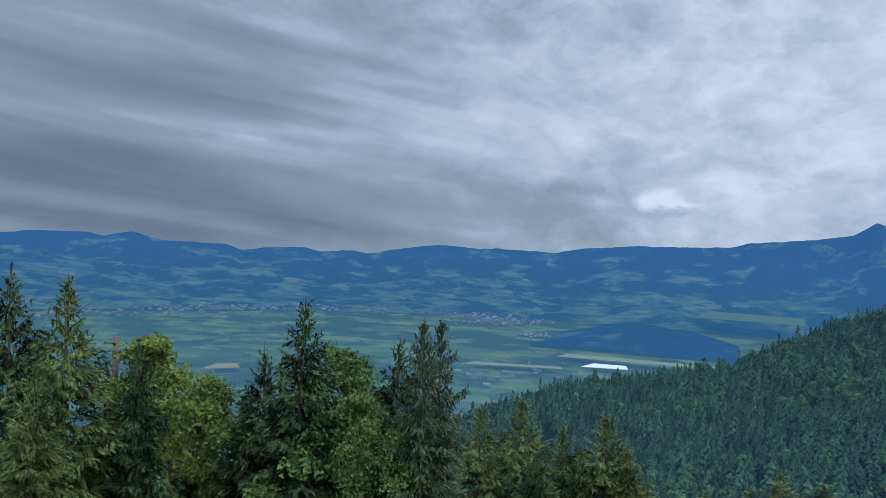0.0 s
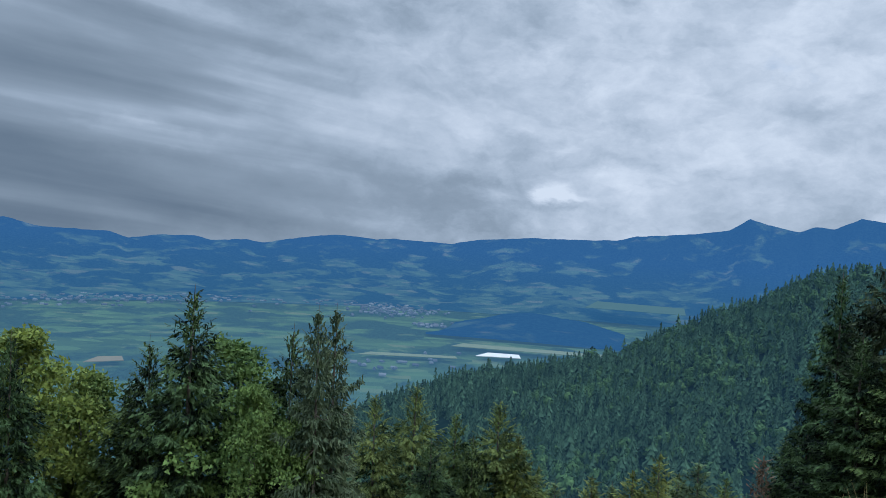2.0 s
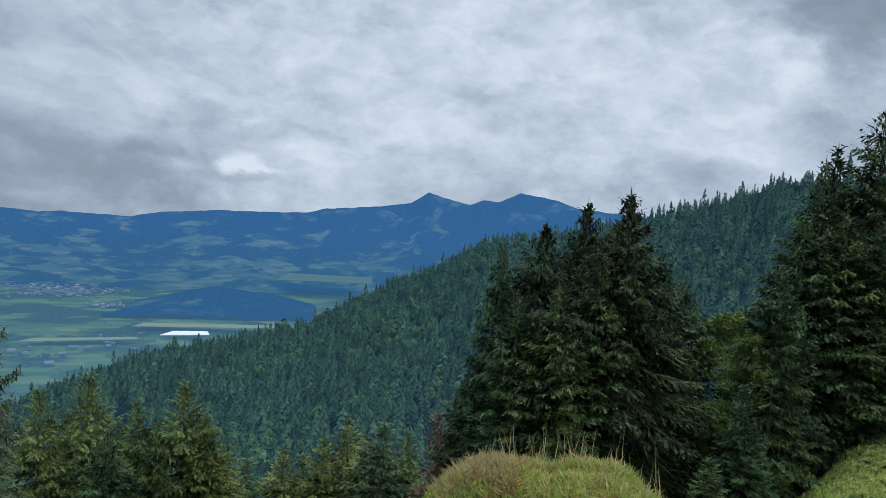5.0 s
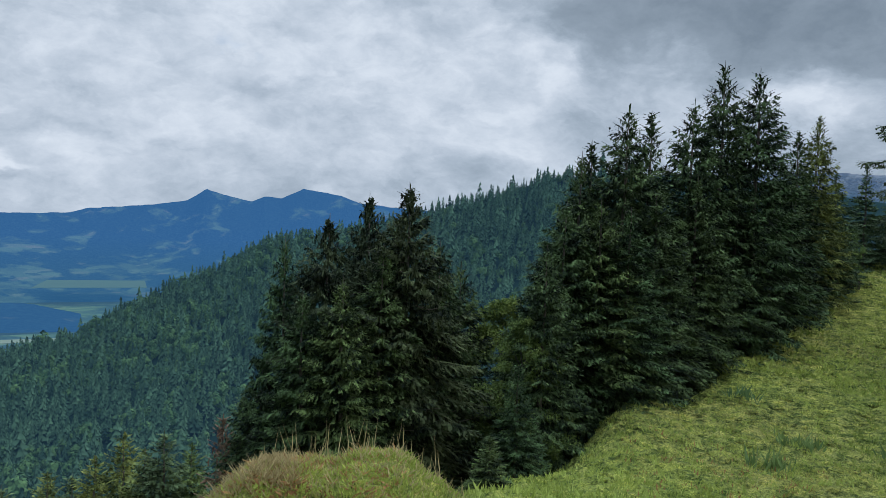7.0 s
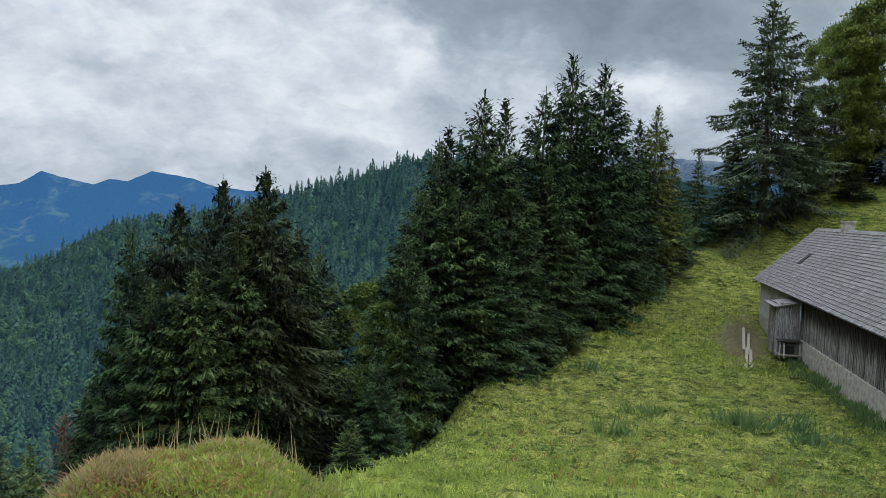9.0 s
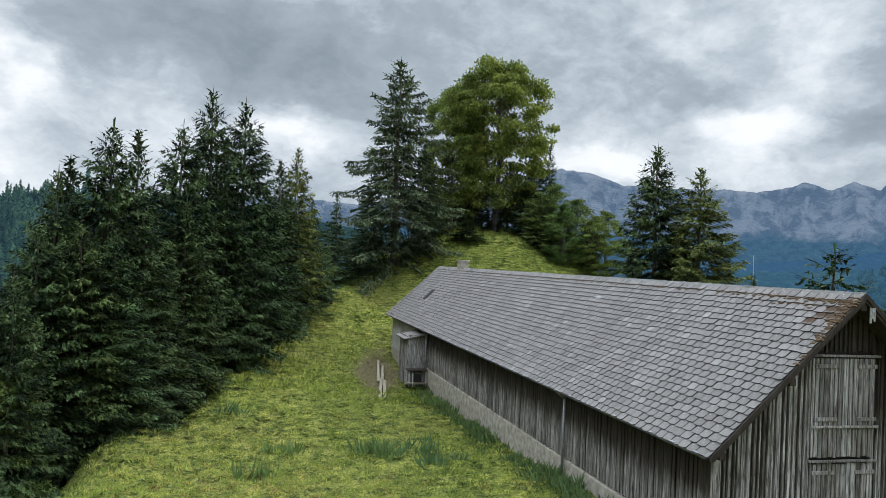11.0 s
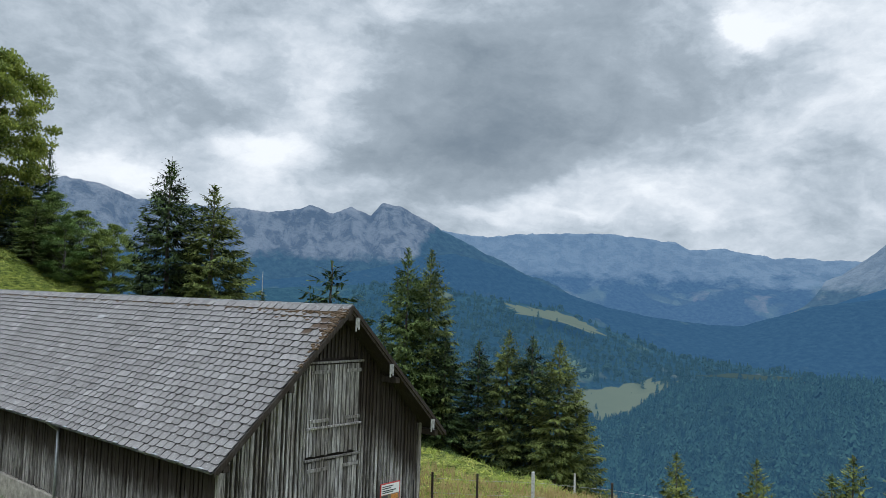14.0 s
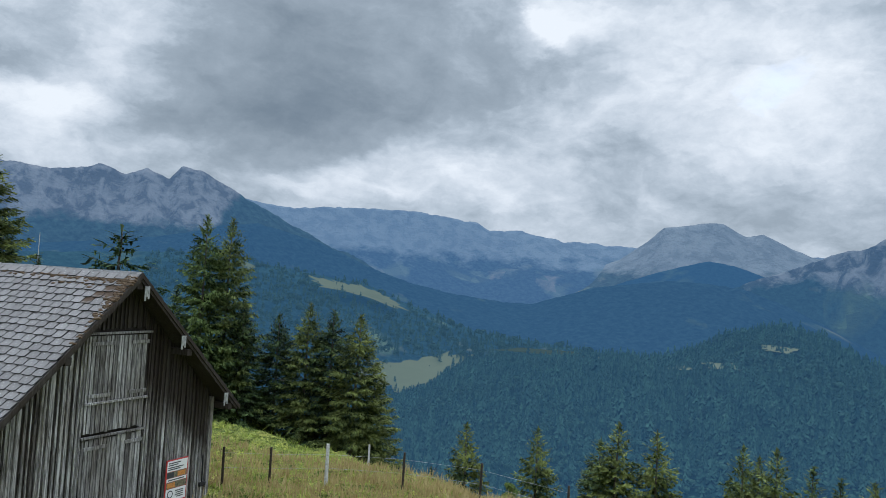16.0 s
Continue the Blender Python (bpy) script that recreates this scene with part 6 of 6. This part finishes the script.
def tussocks(name, label, xy, size, seed):
    """Low grown-over mounds with shaggy rims: one mesh, stuff."""
    r = np.random.default_rng(seed)
    n = len(xy)
    seg, rim = 7, ((1.0, -0.12), (0.62, 0.30))
    a = np.arange(seg) * 6.2832 / seg
    turn = r.uniform(0, 6.28, n)
    long = r.uniform(1.0, 2.2, n)
    V = np.zeros((n, seg * 2 + 1, 3))
    for k, (q, h) in enumerate(rim):
        j = q * (1 + r.normal(0, 0.17, (n, seg)))
        px, py = j * np.cos(a) * long[:, None], j * np.sin(a)
        V[:, k * seg:(k + 1) * seg, 0] = (px * np.cos(turn)[:, None] - py * np.sin(turn)[:, None]) * size[:, None]
        V[:, k * seg:(k + 1) * seg, 1] = (px * np.sin(turn)[:, None] + py * np.cos(turn)[:, None]) * size[:, None]
        V[:, k * seg:(k + 1) * seg, 2] = (h + r.normal(0, 0.06, (n, seg))) * size[:, None]
    V[:, -1, 2] = 0.42 * size
    V[:, :, 0] += xy[:, 0:1]
    V[:, :, 1] += xy[:, 1:2]
    V[:, :, 2] += land(V[:, :, 0], V[:, :, 1])
    f = []
    for k in range(1):
        f += [(k * seg + m, k * seg + (m + 1) % seg, (k + 1) * seg + (m + 1) % seg, (k + 1) * seg + m) for m in range(seg)]
    quads = (np.array(f)[None] + (np.arange(n) * (seg * 2 + 1))[:, None, None]).reshape(-1, 4)
    tris = np.array([(seg + m, seg + (m + 1) % seg, 2 * seg) for m in range(seg)])
    tris = (tris[None] + (np.arange(n) * (seg * 2 + 1))[:, None, None]).reshape(-1, 3)
    ob = new(name, mesh_from(name, V.reshape(-1, 3), quads.tolist() + tris.tolist(), GRASS, True))
    return tagged(ob, label, "grass", kind="stuff")


def build_grass():
    r = np.random.default_rng(3)
    p = off_path(outside_barn(np.concatenate([ring_points(9500, 48, 93, 17, 80, 51, 0.75), ring_points(1200, 110, 140, 17, 34, 52)])))
    p = p[land(p[:, 0], p[:, 1]) > -9]
    tussocks("meadow_tussocks", "low grassy tussocks all over the sloping meadow", p, r.uniform(0.10, 0.26, len(p)), 53)
    p = off_path(outside_barn(ring_points(12000, 44, 140, 12, 42, 1, 1.2)))
    tufts("meadow_tufts", "short uneven green meadow grass", BLADE, p, r.uniform(0.08, 0.26, len(p)), 6, 0.12, 0.035, 0.45, 2)
    p = ring_points(6000, 62, 92, 38, 78, 4)
    p = off_path(outside_barn(p))
    tufts("knoll_grass", "tussocky grass on the knoll", BLADE, p, r.uniform(0.15, 0.35, len(p)), 5, 0.2, 0.06, 0.5, 5)
    p = ring_points(7000, 21, 47, 4.8, 7.6, 6)
    tufts("hump_grass", "lush green grass on the hump", BLADE, p, r.uniform(0.02, 0.06, len(p)), 6, 0.035, 0.010, 0.6, 7)
    p = np.concatenate([ring_points(800, 24, 44, 5.2, 7.2, 8), ring_points(1100, 24.5, 30, 5.6, 7.0, 18)])
    tufts("hump_dry_grass", "dry straw-coloured grass on the hump", STRAW, p, r.uniform(0.03, 0.11, len(p)), 5, 0.04, 0.007, 0.5, 9)
    p = np.concatenate([ring_points(300, 24.5, 31, 5.5, 6.9, 28), ring_points(160, 29, 38, 5.4, 6.9, 38)])
    tufts("hump_moss", "brown mossy herbs on the hump's dry side", RUST, p, r.uniform(0.02, 0.06, len(p)), 7, 0.05, 0.016, 0.9, 29)
    p = ring_points(44, 27, 43, 6.2, 6.9, 10)
    tufts("hump_stalks", "tall dry grass stalks on the hump", STRAW, p, r.uniform(0.14, 0.42, len(p)), 2, 0.03, 0.007, 0.2, 11)
    p = ring_points(2600, 110, 140, 20, 27, 12)
    p = outside_barn(p)
    tufts("dry_meadow_grass", "tall dry yellowish grass by the fence", STRAW, p, r.uniform(0.15, 0.45, len(p)), 5, 0.15, 0.025, 0.3, 13)
    p = np.concatenate([ring_points(120, 56, 72, 17, 26, 71), ring_points(60, 74, 90, 16, 24, 72)])
    tufts("sorrel_stalks", "scattered rusty red sorrel in the meadow", RUST, outside_barn(p), r.uniform(0.10, 0.26, len(outside_barn(p))), 5, 0.10, 0.030, 0.3, 73)
    # nettles and docks along the foot of the barn's wall
    u, v = 2.0 + 25.0 * r.random(420), 3.5 + np.abs(r.normal(0, 0.28, 420))
    thin = r.random(420) < 0.35 + 0.65 * (np.sin(u * 0.9) > 0.1)
    p = np.array([apex.x, apex.y]) + u[:, None] * np.array([math.sin(BARN_U), math.cos(BARN_U)]) + v[:, None] * np.array([-math.cos(BARN_U), math.sin(BARN_U)])
    tufts("wall_foot_herbs", "green nettles and docks along the barn wall", HERB, p[thin], r.uniform(0.15, 0.5, thin.sum()), 10, 0.14, 0.06, 0.35, 74, "herbs")
    # patches of docks and rushes
    for i, (az, d, n, s) in enumerate(((74.6, 27.5, 22, 0.6), (79.0, 26.0, 12, 0.35), (77.0, 28.0, 10, 0.5), (67.3, 27.5, 9, 0.3), (63.8, 33.0, 6, 0.3), (66, 24, 7, 0.3), (82.6, 35, 60, 0.7), (84.5, 31, 40, 0.5), (87, 27, 30, 0.5), (91, 22, 22, 0.4))):
        q = np.array(polar(az, d)[:2]) + r.normal(0, s, (n, 2))
        tufts("herb_patch", "clump of tall leafy docks and rushes", HERB, outside_barn(q), r.uniform(0.25, 0.7, len(outside_barn(q))), 12, 0.16, 0.07, 0.35, 30 + i, "herbs")


build_grass()


# ------------------------------------------------------------ villages, fields and meadows in the distance
def build_village(name, label, az, d, spread_az, spread_d, count, seed):
    r = np.random.default_rng(seed)
    V, F = [], []
    for i in range(count):
        a, dd = az + r.normal(0, spread_az), d + r.normal(0, spread_d)
        x, y, _ = polar(a, dd)
        w, l, h = r.uniform(4, 7), r.uniform(5, 10), r.uniform(3, 5)
        t = r.uniform(0, 3.14)
        c, s = math.cos(t), math.sin(t)
        b = len(V)
        for px, py, pz in ((-w, -l, 0), (w, -l, 0), (w, l, 0), (-w, l, 0), (-w, -l, h), (w, -l, h), (w, l, h), (-w, l, h), (0, -l, h * 1.8), (0, l, h * 1.8)):
            V.append((x + px * c - py * s, y + px * s + py * c, -392 + pz))
        F += [tuple(b + k for k in q) for q in ((0, 1, 5, 4), (1, 2, 6, 5), (2, 3, 7, 6), (3, 0, 4, 7), (4, 5, 8), (6, 7, 9), (5, 6, 9, 8), (7, 4, 8, 9))]
    tagged(new(name, mesh_from(name, V, F, VILLAGE)), label, "village", kind="stuff")


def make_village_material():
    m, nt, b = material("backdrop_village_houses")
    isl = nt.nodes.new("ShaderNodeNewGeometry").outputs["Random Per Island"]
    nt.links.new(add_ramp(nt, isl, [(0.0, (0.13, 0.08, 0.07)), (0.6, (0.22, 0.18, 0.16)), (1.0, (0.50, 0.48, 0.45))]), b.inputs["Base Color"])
    # the houses glow with painted haze
    add_haze_glow(nt, b.outputs[0], (0.055, 0.150, 0.27), 0.80)
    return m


VILLAGE = make_village_material()
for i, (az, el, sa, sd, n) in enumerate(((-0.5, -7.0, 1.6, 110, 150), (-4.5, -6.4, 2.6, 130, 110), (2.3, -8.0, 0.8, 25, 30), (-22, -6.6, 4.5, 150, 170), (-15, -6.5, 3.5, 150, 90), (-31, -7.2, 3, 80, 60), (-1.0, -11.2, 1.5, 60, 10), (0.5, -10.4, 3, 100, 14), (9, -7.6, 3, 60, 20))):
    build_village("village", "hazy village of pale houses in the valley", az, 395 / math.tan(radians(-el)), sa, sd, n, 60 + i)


def valley_field(name, az0, az1, el0, el1, mat, label, lift=3.0):
    """A flat field placed to fit the camera's view between two bearings and two height angles, lift above the valley
    floor, with slightly uneven edges.
    """
    V = []
    for az, el in ((az0, el0), (az1, el0 * 0.995), (az1 - 0.15, el1), (az0 + 0.9, el1)):
        x, y, _ = polar(az, 384 / math.tan(radians(-el)))
        V.append((x, y, -386 + lift))
    V += [(x, y, z - 1.5) for x, y, z in V]
    F = [(3, 2, 1, 0), (0, 1, 5, 4), (1, 2, 6, 5), (2, 3, 7, 6), (3, 0, 4, 7)]
    tagged(new(name, mesh_from(name, V, F, mat)), label, "field", kind="structure")


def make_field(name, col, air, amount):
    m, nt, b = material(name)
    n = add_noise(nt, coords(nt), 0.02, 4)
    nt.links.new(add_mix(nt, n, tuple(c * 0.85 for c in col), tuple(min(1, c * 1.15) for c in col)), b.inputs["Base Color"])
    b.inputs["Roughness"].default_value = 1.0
    # haze over the field is put in as emission
    add_haze_glow(nt, b.outputs[0], air, amount)
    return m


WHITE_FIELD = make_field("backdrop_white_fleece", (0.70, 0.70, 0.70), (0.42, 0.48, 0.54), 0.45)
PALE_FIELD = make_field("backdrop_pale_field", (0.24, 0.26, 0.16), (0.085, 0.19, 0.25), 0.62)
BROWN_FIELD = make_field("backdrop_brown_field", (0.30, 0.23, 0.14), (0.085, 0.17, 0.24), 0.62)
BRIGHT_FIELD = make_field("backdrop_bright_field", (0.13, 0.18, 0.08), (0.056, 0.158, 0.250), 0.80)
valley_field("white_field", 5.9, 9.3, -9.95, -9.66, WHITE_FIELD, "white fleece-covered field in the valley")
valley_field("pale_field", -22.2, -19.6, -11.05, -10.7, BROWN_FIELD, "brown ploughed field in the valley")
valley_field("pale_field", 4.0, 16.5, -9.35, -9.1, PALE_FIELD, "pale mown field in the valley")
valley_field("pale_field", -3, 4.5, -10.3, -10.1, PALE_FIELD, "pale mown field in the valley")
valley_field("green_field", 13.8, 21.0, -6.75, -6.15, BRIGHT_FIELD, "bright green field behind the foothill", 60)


def drape(name, corners, crest, crest_d, foot_el, foot_d, mat, label):
    """A clearing set a little before a hillside on the camera's line of sight: its outline by bearing and height angle.
    """
    cx, cy = sum(c[0] for c in corners) / len(corners), sum(c[1] for c in corners) / len(corners)
    ring, n = [], len(corners)
    for i in range(n):
        (a0, e0), (a1, e1) = corners[i], corners[(i + 1) % n]
        ring += [(a0 + (a1 - a0) * t, e0 + (e1 - e0) * t) for t in (0, 0.17, 0.33, 0.5, 0.67, 0.83)]
    r = np.random.default_rng(len(ring) + int(cx * 10))
    V, F, k = [], [], len(ring)
    for f in (0.0, 0.5, 1.0):
        for a, e in ring:
            j = f * (1 + r.normal(0, 0.10))
            az, el = cx + (a - cx) * j, cy + (e - cy) * j
            zc, zf = crest_d * math.tan(radians(float(crest(np.array([az]))[0]))), foot_d * math.tan(radians(foot_el))
            t = math.tan(radians(el))
            # meets the plain slope between foot and crest
            g = (zc - zf) / (crest_d - foot_d)
            d = (zf - g * foot_d) / (t - g)
            d = min(max(d, foot_d), crest_d) * 0.955
            V.append((*polar(az, d)[:2], EYE + d * t))
    for i in range(2):
        F += [(i * k + m, i * k + (m + 1) % k, (i + 1) * k + (m + 1) % k, (i + 1) * k + m) for m in range(k)]
    tagged(new(name, mesh_from(name, V, F, mat, True)), label, "meadow", kind="structure")


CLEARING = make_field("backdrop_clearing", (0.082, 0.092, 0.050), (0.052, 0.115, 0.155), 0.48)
mid_crest = lambda az: np.interp(az, [88, 100, 110, 114, 120, 123.7, 126, 127.8, 132, 138, 142, 160, 175], [-2, 0.2, 0.9, 0.7, -0.1, -0.6, -1.6, -2.2, -3.6, -4.2, -4.6, -5, -5])
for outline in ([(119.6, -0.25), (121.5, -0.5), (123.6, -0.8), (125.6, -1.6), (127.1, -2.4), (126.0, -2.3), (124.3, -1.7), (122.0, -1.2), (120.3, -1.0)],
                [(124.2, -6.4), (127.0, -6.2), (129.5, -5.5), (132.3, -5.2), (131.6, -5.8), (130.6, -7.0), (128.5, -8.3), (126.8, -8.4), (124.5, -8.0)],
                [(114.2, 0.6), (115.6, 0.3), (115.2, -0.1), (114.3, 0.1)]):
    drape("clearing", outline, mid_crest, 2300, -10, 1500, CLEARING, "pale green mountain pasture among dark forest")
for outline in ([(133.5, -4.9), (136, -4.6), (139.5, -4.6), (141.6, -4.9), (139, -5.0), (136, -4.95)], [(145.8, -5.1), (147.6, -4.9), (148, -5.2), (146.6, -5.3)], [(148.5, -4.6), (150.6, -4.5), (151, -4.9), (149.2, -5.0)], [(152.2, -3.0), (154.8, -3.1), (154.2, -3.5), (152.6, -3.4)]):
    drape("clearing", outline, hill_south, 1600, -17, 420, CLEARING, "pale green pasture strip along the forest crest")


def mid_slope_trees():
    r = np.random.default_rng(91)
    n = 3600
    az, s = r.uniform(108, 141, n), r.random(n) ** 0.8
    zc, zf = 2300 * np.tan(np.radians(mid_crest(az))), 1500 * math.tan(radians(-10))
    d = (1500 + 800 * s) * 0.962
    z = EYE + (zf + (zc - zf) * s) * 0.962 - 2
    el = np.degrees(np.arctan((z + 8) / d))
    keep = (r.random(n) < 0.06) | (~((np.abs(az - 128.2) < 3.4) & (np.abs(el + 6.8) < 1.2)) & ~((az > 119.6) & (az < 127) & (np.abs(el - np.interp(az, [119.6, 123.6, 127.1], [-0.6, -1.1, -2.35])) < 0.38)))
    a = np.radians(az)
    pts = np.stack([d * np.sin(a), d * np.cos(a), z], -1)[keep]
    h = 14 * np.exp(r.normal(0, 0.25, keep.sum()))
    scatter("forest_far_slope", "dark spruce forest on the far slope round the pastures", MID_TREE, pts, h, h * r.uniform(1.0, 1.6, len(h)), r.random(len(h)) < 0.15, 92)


# bluish base colour and emission together paint the haze on these trees
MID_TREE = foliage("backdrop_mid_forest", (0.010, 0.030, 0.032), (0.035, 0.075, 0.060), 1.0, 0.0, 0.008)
add_haze_glow(MID_TREE.node_tree, MID_TREE.node_tree.nodes["Principled BSDF"].outputs[0], (0.040, 0.115, 0.20), 0.42)
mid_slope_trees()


# ------------------------------------------------------------ boards and shingles of the barn, piece by piece
def build_boards():
    r = np.random.default_rng(77)
    # weather boards of the long wall: wide boards with narrow cover strips between
    top = roof_z(WALL_Y) - 0.10
    wide, strip = [], []
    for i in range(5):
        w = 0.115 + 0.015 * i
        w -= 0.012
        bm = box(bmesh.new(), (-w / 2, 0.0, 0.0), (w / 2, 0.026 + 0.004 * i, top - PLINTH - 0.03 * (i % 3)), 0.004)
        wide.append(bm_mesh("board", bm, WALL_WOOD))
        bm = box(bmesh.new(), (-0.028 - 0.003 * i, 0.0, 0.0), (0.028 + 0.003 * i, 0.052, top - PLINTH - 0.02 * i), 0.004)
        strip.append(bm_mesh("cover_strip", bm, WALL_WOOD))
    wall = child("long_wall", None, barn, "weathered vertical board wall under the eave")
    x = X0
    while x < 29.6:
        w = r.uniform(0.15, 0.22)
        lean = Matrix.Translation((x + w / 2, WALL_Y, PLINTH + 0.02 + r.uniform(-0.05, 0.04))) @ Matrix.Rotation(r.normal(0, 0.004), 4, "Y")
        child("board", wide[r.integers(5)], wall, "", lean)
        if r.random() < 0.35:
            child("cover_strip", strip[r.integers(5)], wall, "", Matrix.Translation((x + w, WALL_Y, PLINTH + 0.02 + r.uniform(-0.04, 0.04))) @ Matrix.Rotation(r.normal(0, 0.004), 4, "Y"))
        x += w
    # gable boards, cut to the roof's slope
    gable = child("gable", None, barn, "weathered grey board gable darkened under the roof")
    y = -WALL_Y
    while y < WALL_Y - 0.02:
        w = min(r.uniform(0.095, 0.155), WALL_Y - y)
        for a, b, off in ((y, y + w - r.uniform(0.045, 0.075), r.uniform(0.012, 0.034)), (y + w - 0.045, y + w + 0.008, r.uniform(0.045, 0.07))):
            name = "board" if off < 0.035 else "cover_strip"
            lo = 4.86 if a > -0.80 and b < 0.86 else 0.0
            if name == "cover_strip" and r.random() < 0.85:
                continue
            if name == "cover_strip" and lo == 0.0 and -0.84 < a < 0.86:
                continue
            za, zb = roof_z(a) - 0.14, roof_z(b) - 0.14
            lo += r.uniform(-0.03, 0.03)
            bm = bmesh.new()
            f = [bm.verts.new((X0 + 0.02, *p)) for p in ((a, lo), (b, lo), (b, zb), (a, za))]
            g = [bm.verts.new((X0 - off, *p)) for p in ((a + 0.003, lo), (b - 0.003, lo), (b - 0.003, zb), (a + 0.003, za))]
            bm.faces.new(g)
            for i in range(4):
                bm.faces.new((f[i], f[(i + 1) % 4], g[(i + 1) % 4], g[i]))
            bmesh.ops.recalc_face_normals(bm, faces=bm.faces[:])
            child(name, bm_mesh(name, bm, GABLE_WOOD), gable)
        y += w
    for y in (WALL_Y - 0.02, -WALL_Y + 0.02):
        part("corner_post", box(bmesh.new(), (X0 - 0.06, y - 0.06, -0.2), (X0 + 0.07, y + 0.06, roof_z(WALL_Y) - 0.2), 0.008), WOOD, barn)


build_boards()


def shingle_mesh(name, mat, chip, w=0.290):
    """One grey shingle, lower corners clipped, on the slope's own plane: x along the eave, y up the slope."""
    v, h, t, c = [], 0.26, 0.024, 0.030 + chip
    for z, lift in ((0.0, 0.036), (t, 0.036)):
        v += [(-w / 2 + c, 0, z + lift), (w / 2 - c, 0, z + lift), (w / 2, c * 0.8, z + lift * 0.8), (w / 2, h, z), (-w / 2, h, z), (-w / 2, c * 0.8, z + lift * 0.8)]
    f = [tuple(range(6, 12)), tuple(range(5, -1, -1))] + [(i, (i + 1) % 6, 6 + (i + 1) % 6, 6 + i) for i in range(6)]
    return v, f


# near-black edges: joint dirt, and the shadow line under each course painted in
EDGE = make_plain("grimy_shaded_shingle_edge", (0.030, 0.030, 0.030), 0.9, 0.4, 12)


def build_shingles():
    r = np.random.default_rng(31)
    W, COURSE = 0.315, 0.206
    slope = math.hypot(HALF, RIDGE - EAVE)
    cols, rows = int(LONG / W) + 1, int(slope / COURSE)
    protos = []
    for k in range(3):
        v, f = shingle_mesh("shingle", SHINGLE, 0.008 * k)
        pair = []
        for top in (SHINGLE, MOSSY):
            me = mesh_from("shingle", v, f, top)
            me.materials.append(EDGE)
            for p in me.polygons[1:]:
                p.material_index = 1
            pair.append(me)
        protos.append((*pair, np.array(v), f))
    ang = math.atan(SL)
    for sg in (1, -1):
        tiles = child("shingle_roof", None, barn, "grey fibre-cement shingle roof slope")
        V, F = [], []
        for j in range(rows + 1):
            for i in range(cols + 1):
                x = i * W + (0.5 * W if j % 2 else 0.0)
                s = j * COURSE
                if x + W / 2 > LONG + 0.10 or s > slope - 0.12:
                    continue
                half = x < W / 2 - 0.05
                y, z = HALF + 0.05 - s * math.cos(ang), EAVE - 0.045 + s * math.sin(ang)
                m = Matrix.Translation((x, sg * y, z)) @ Matrix.Rotation(0 if sg > 0 else math.pi, 4, "Z") @ Matrix.Rotation(math.pi, 4, "Z") @ Matrix.Rotation(ang, 4, "X")
                m = m @ Matrix.Rotation(r.normal(0, 0.014), 4, "Z") @ Matrix.Rotation(r.normal(0, 0.011), 4, "Y") @ Matrix.Rotation(r.normal(0, 0.008), 4, "X") @ Matrix.Translation((r.normal(0, 0.004), r.normal(0, 0.008), abs(r.normal(0, 0.003)) - 0.004))
                if half:
                    m = m @ Matrix.Translation((-W / 4 * sg, 0, 0)) @ Matrix.Diagonal((0.5, 1, 1, 1))
                k = r.integers(3)
                if sg > 0 and x < 4.0:
                    mossy = x < 0.8 and s > slope * 0.76 and r.random() < 0.8 - 0.5 * x
                    child("shingle", protos[k][1 if mossy else 0], tiles, "", m)
                else:
                    v = protos[k][2]
                    b = len(V) * 12
                    A = np.array(m)
                    V.append(v @ A[:3, :3].T + A[:3, 3])
                    F += [tuple(b + q for q in face) for face in protos[k][3]]
        me = mesh_from("shingles", np.concatenate(V), F, SHINGLE)
        me.materials.append(EDGE)
        me.polygons.foreach_set("material_index", [0 if i % 8 == 0 else 1 for i in range(len(F))])
        rest = child("shingles", me, tiles)
        tagged(rest, kind="stuff")


build_shingles()
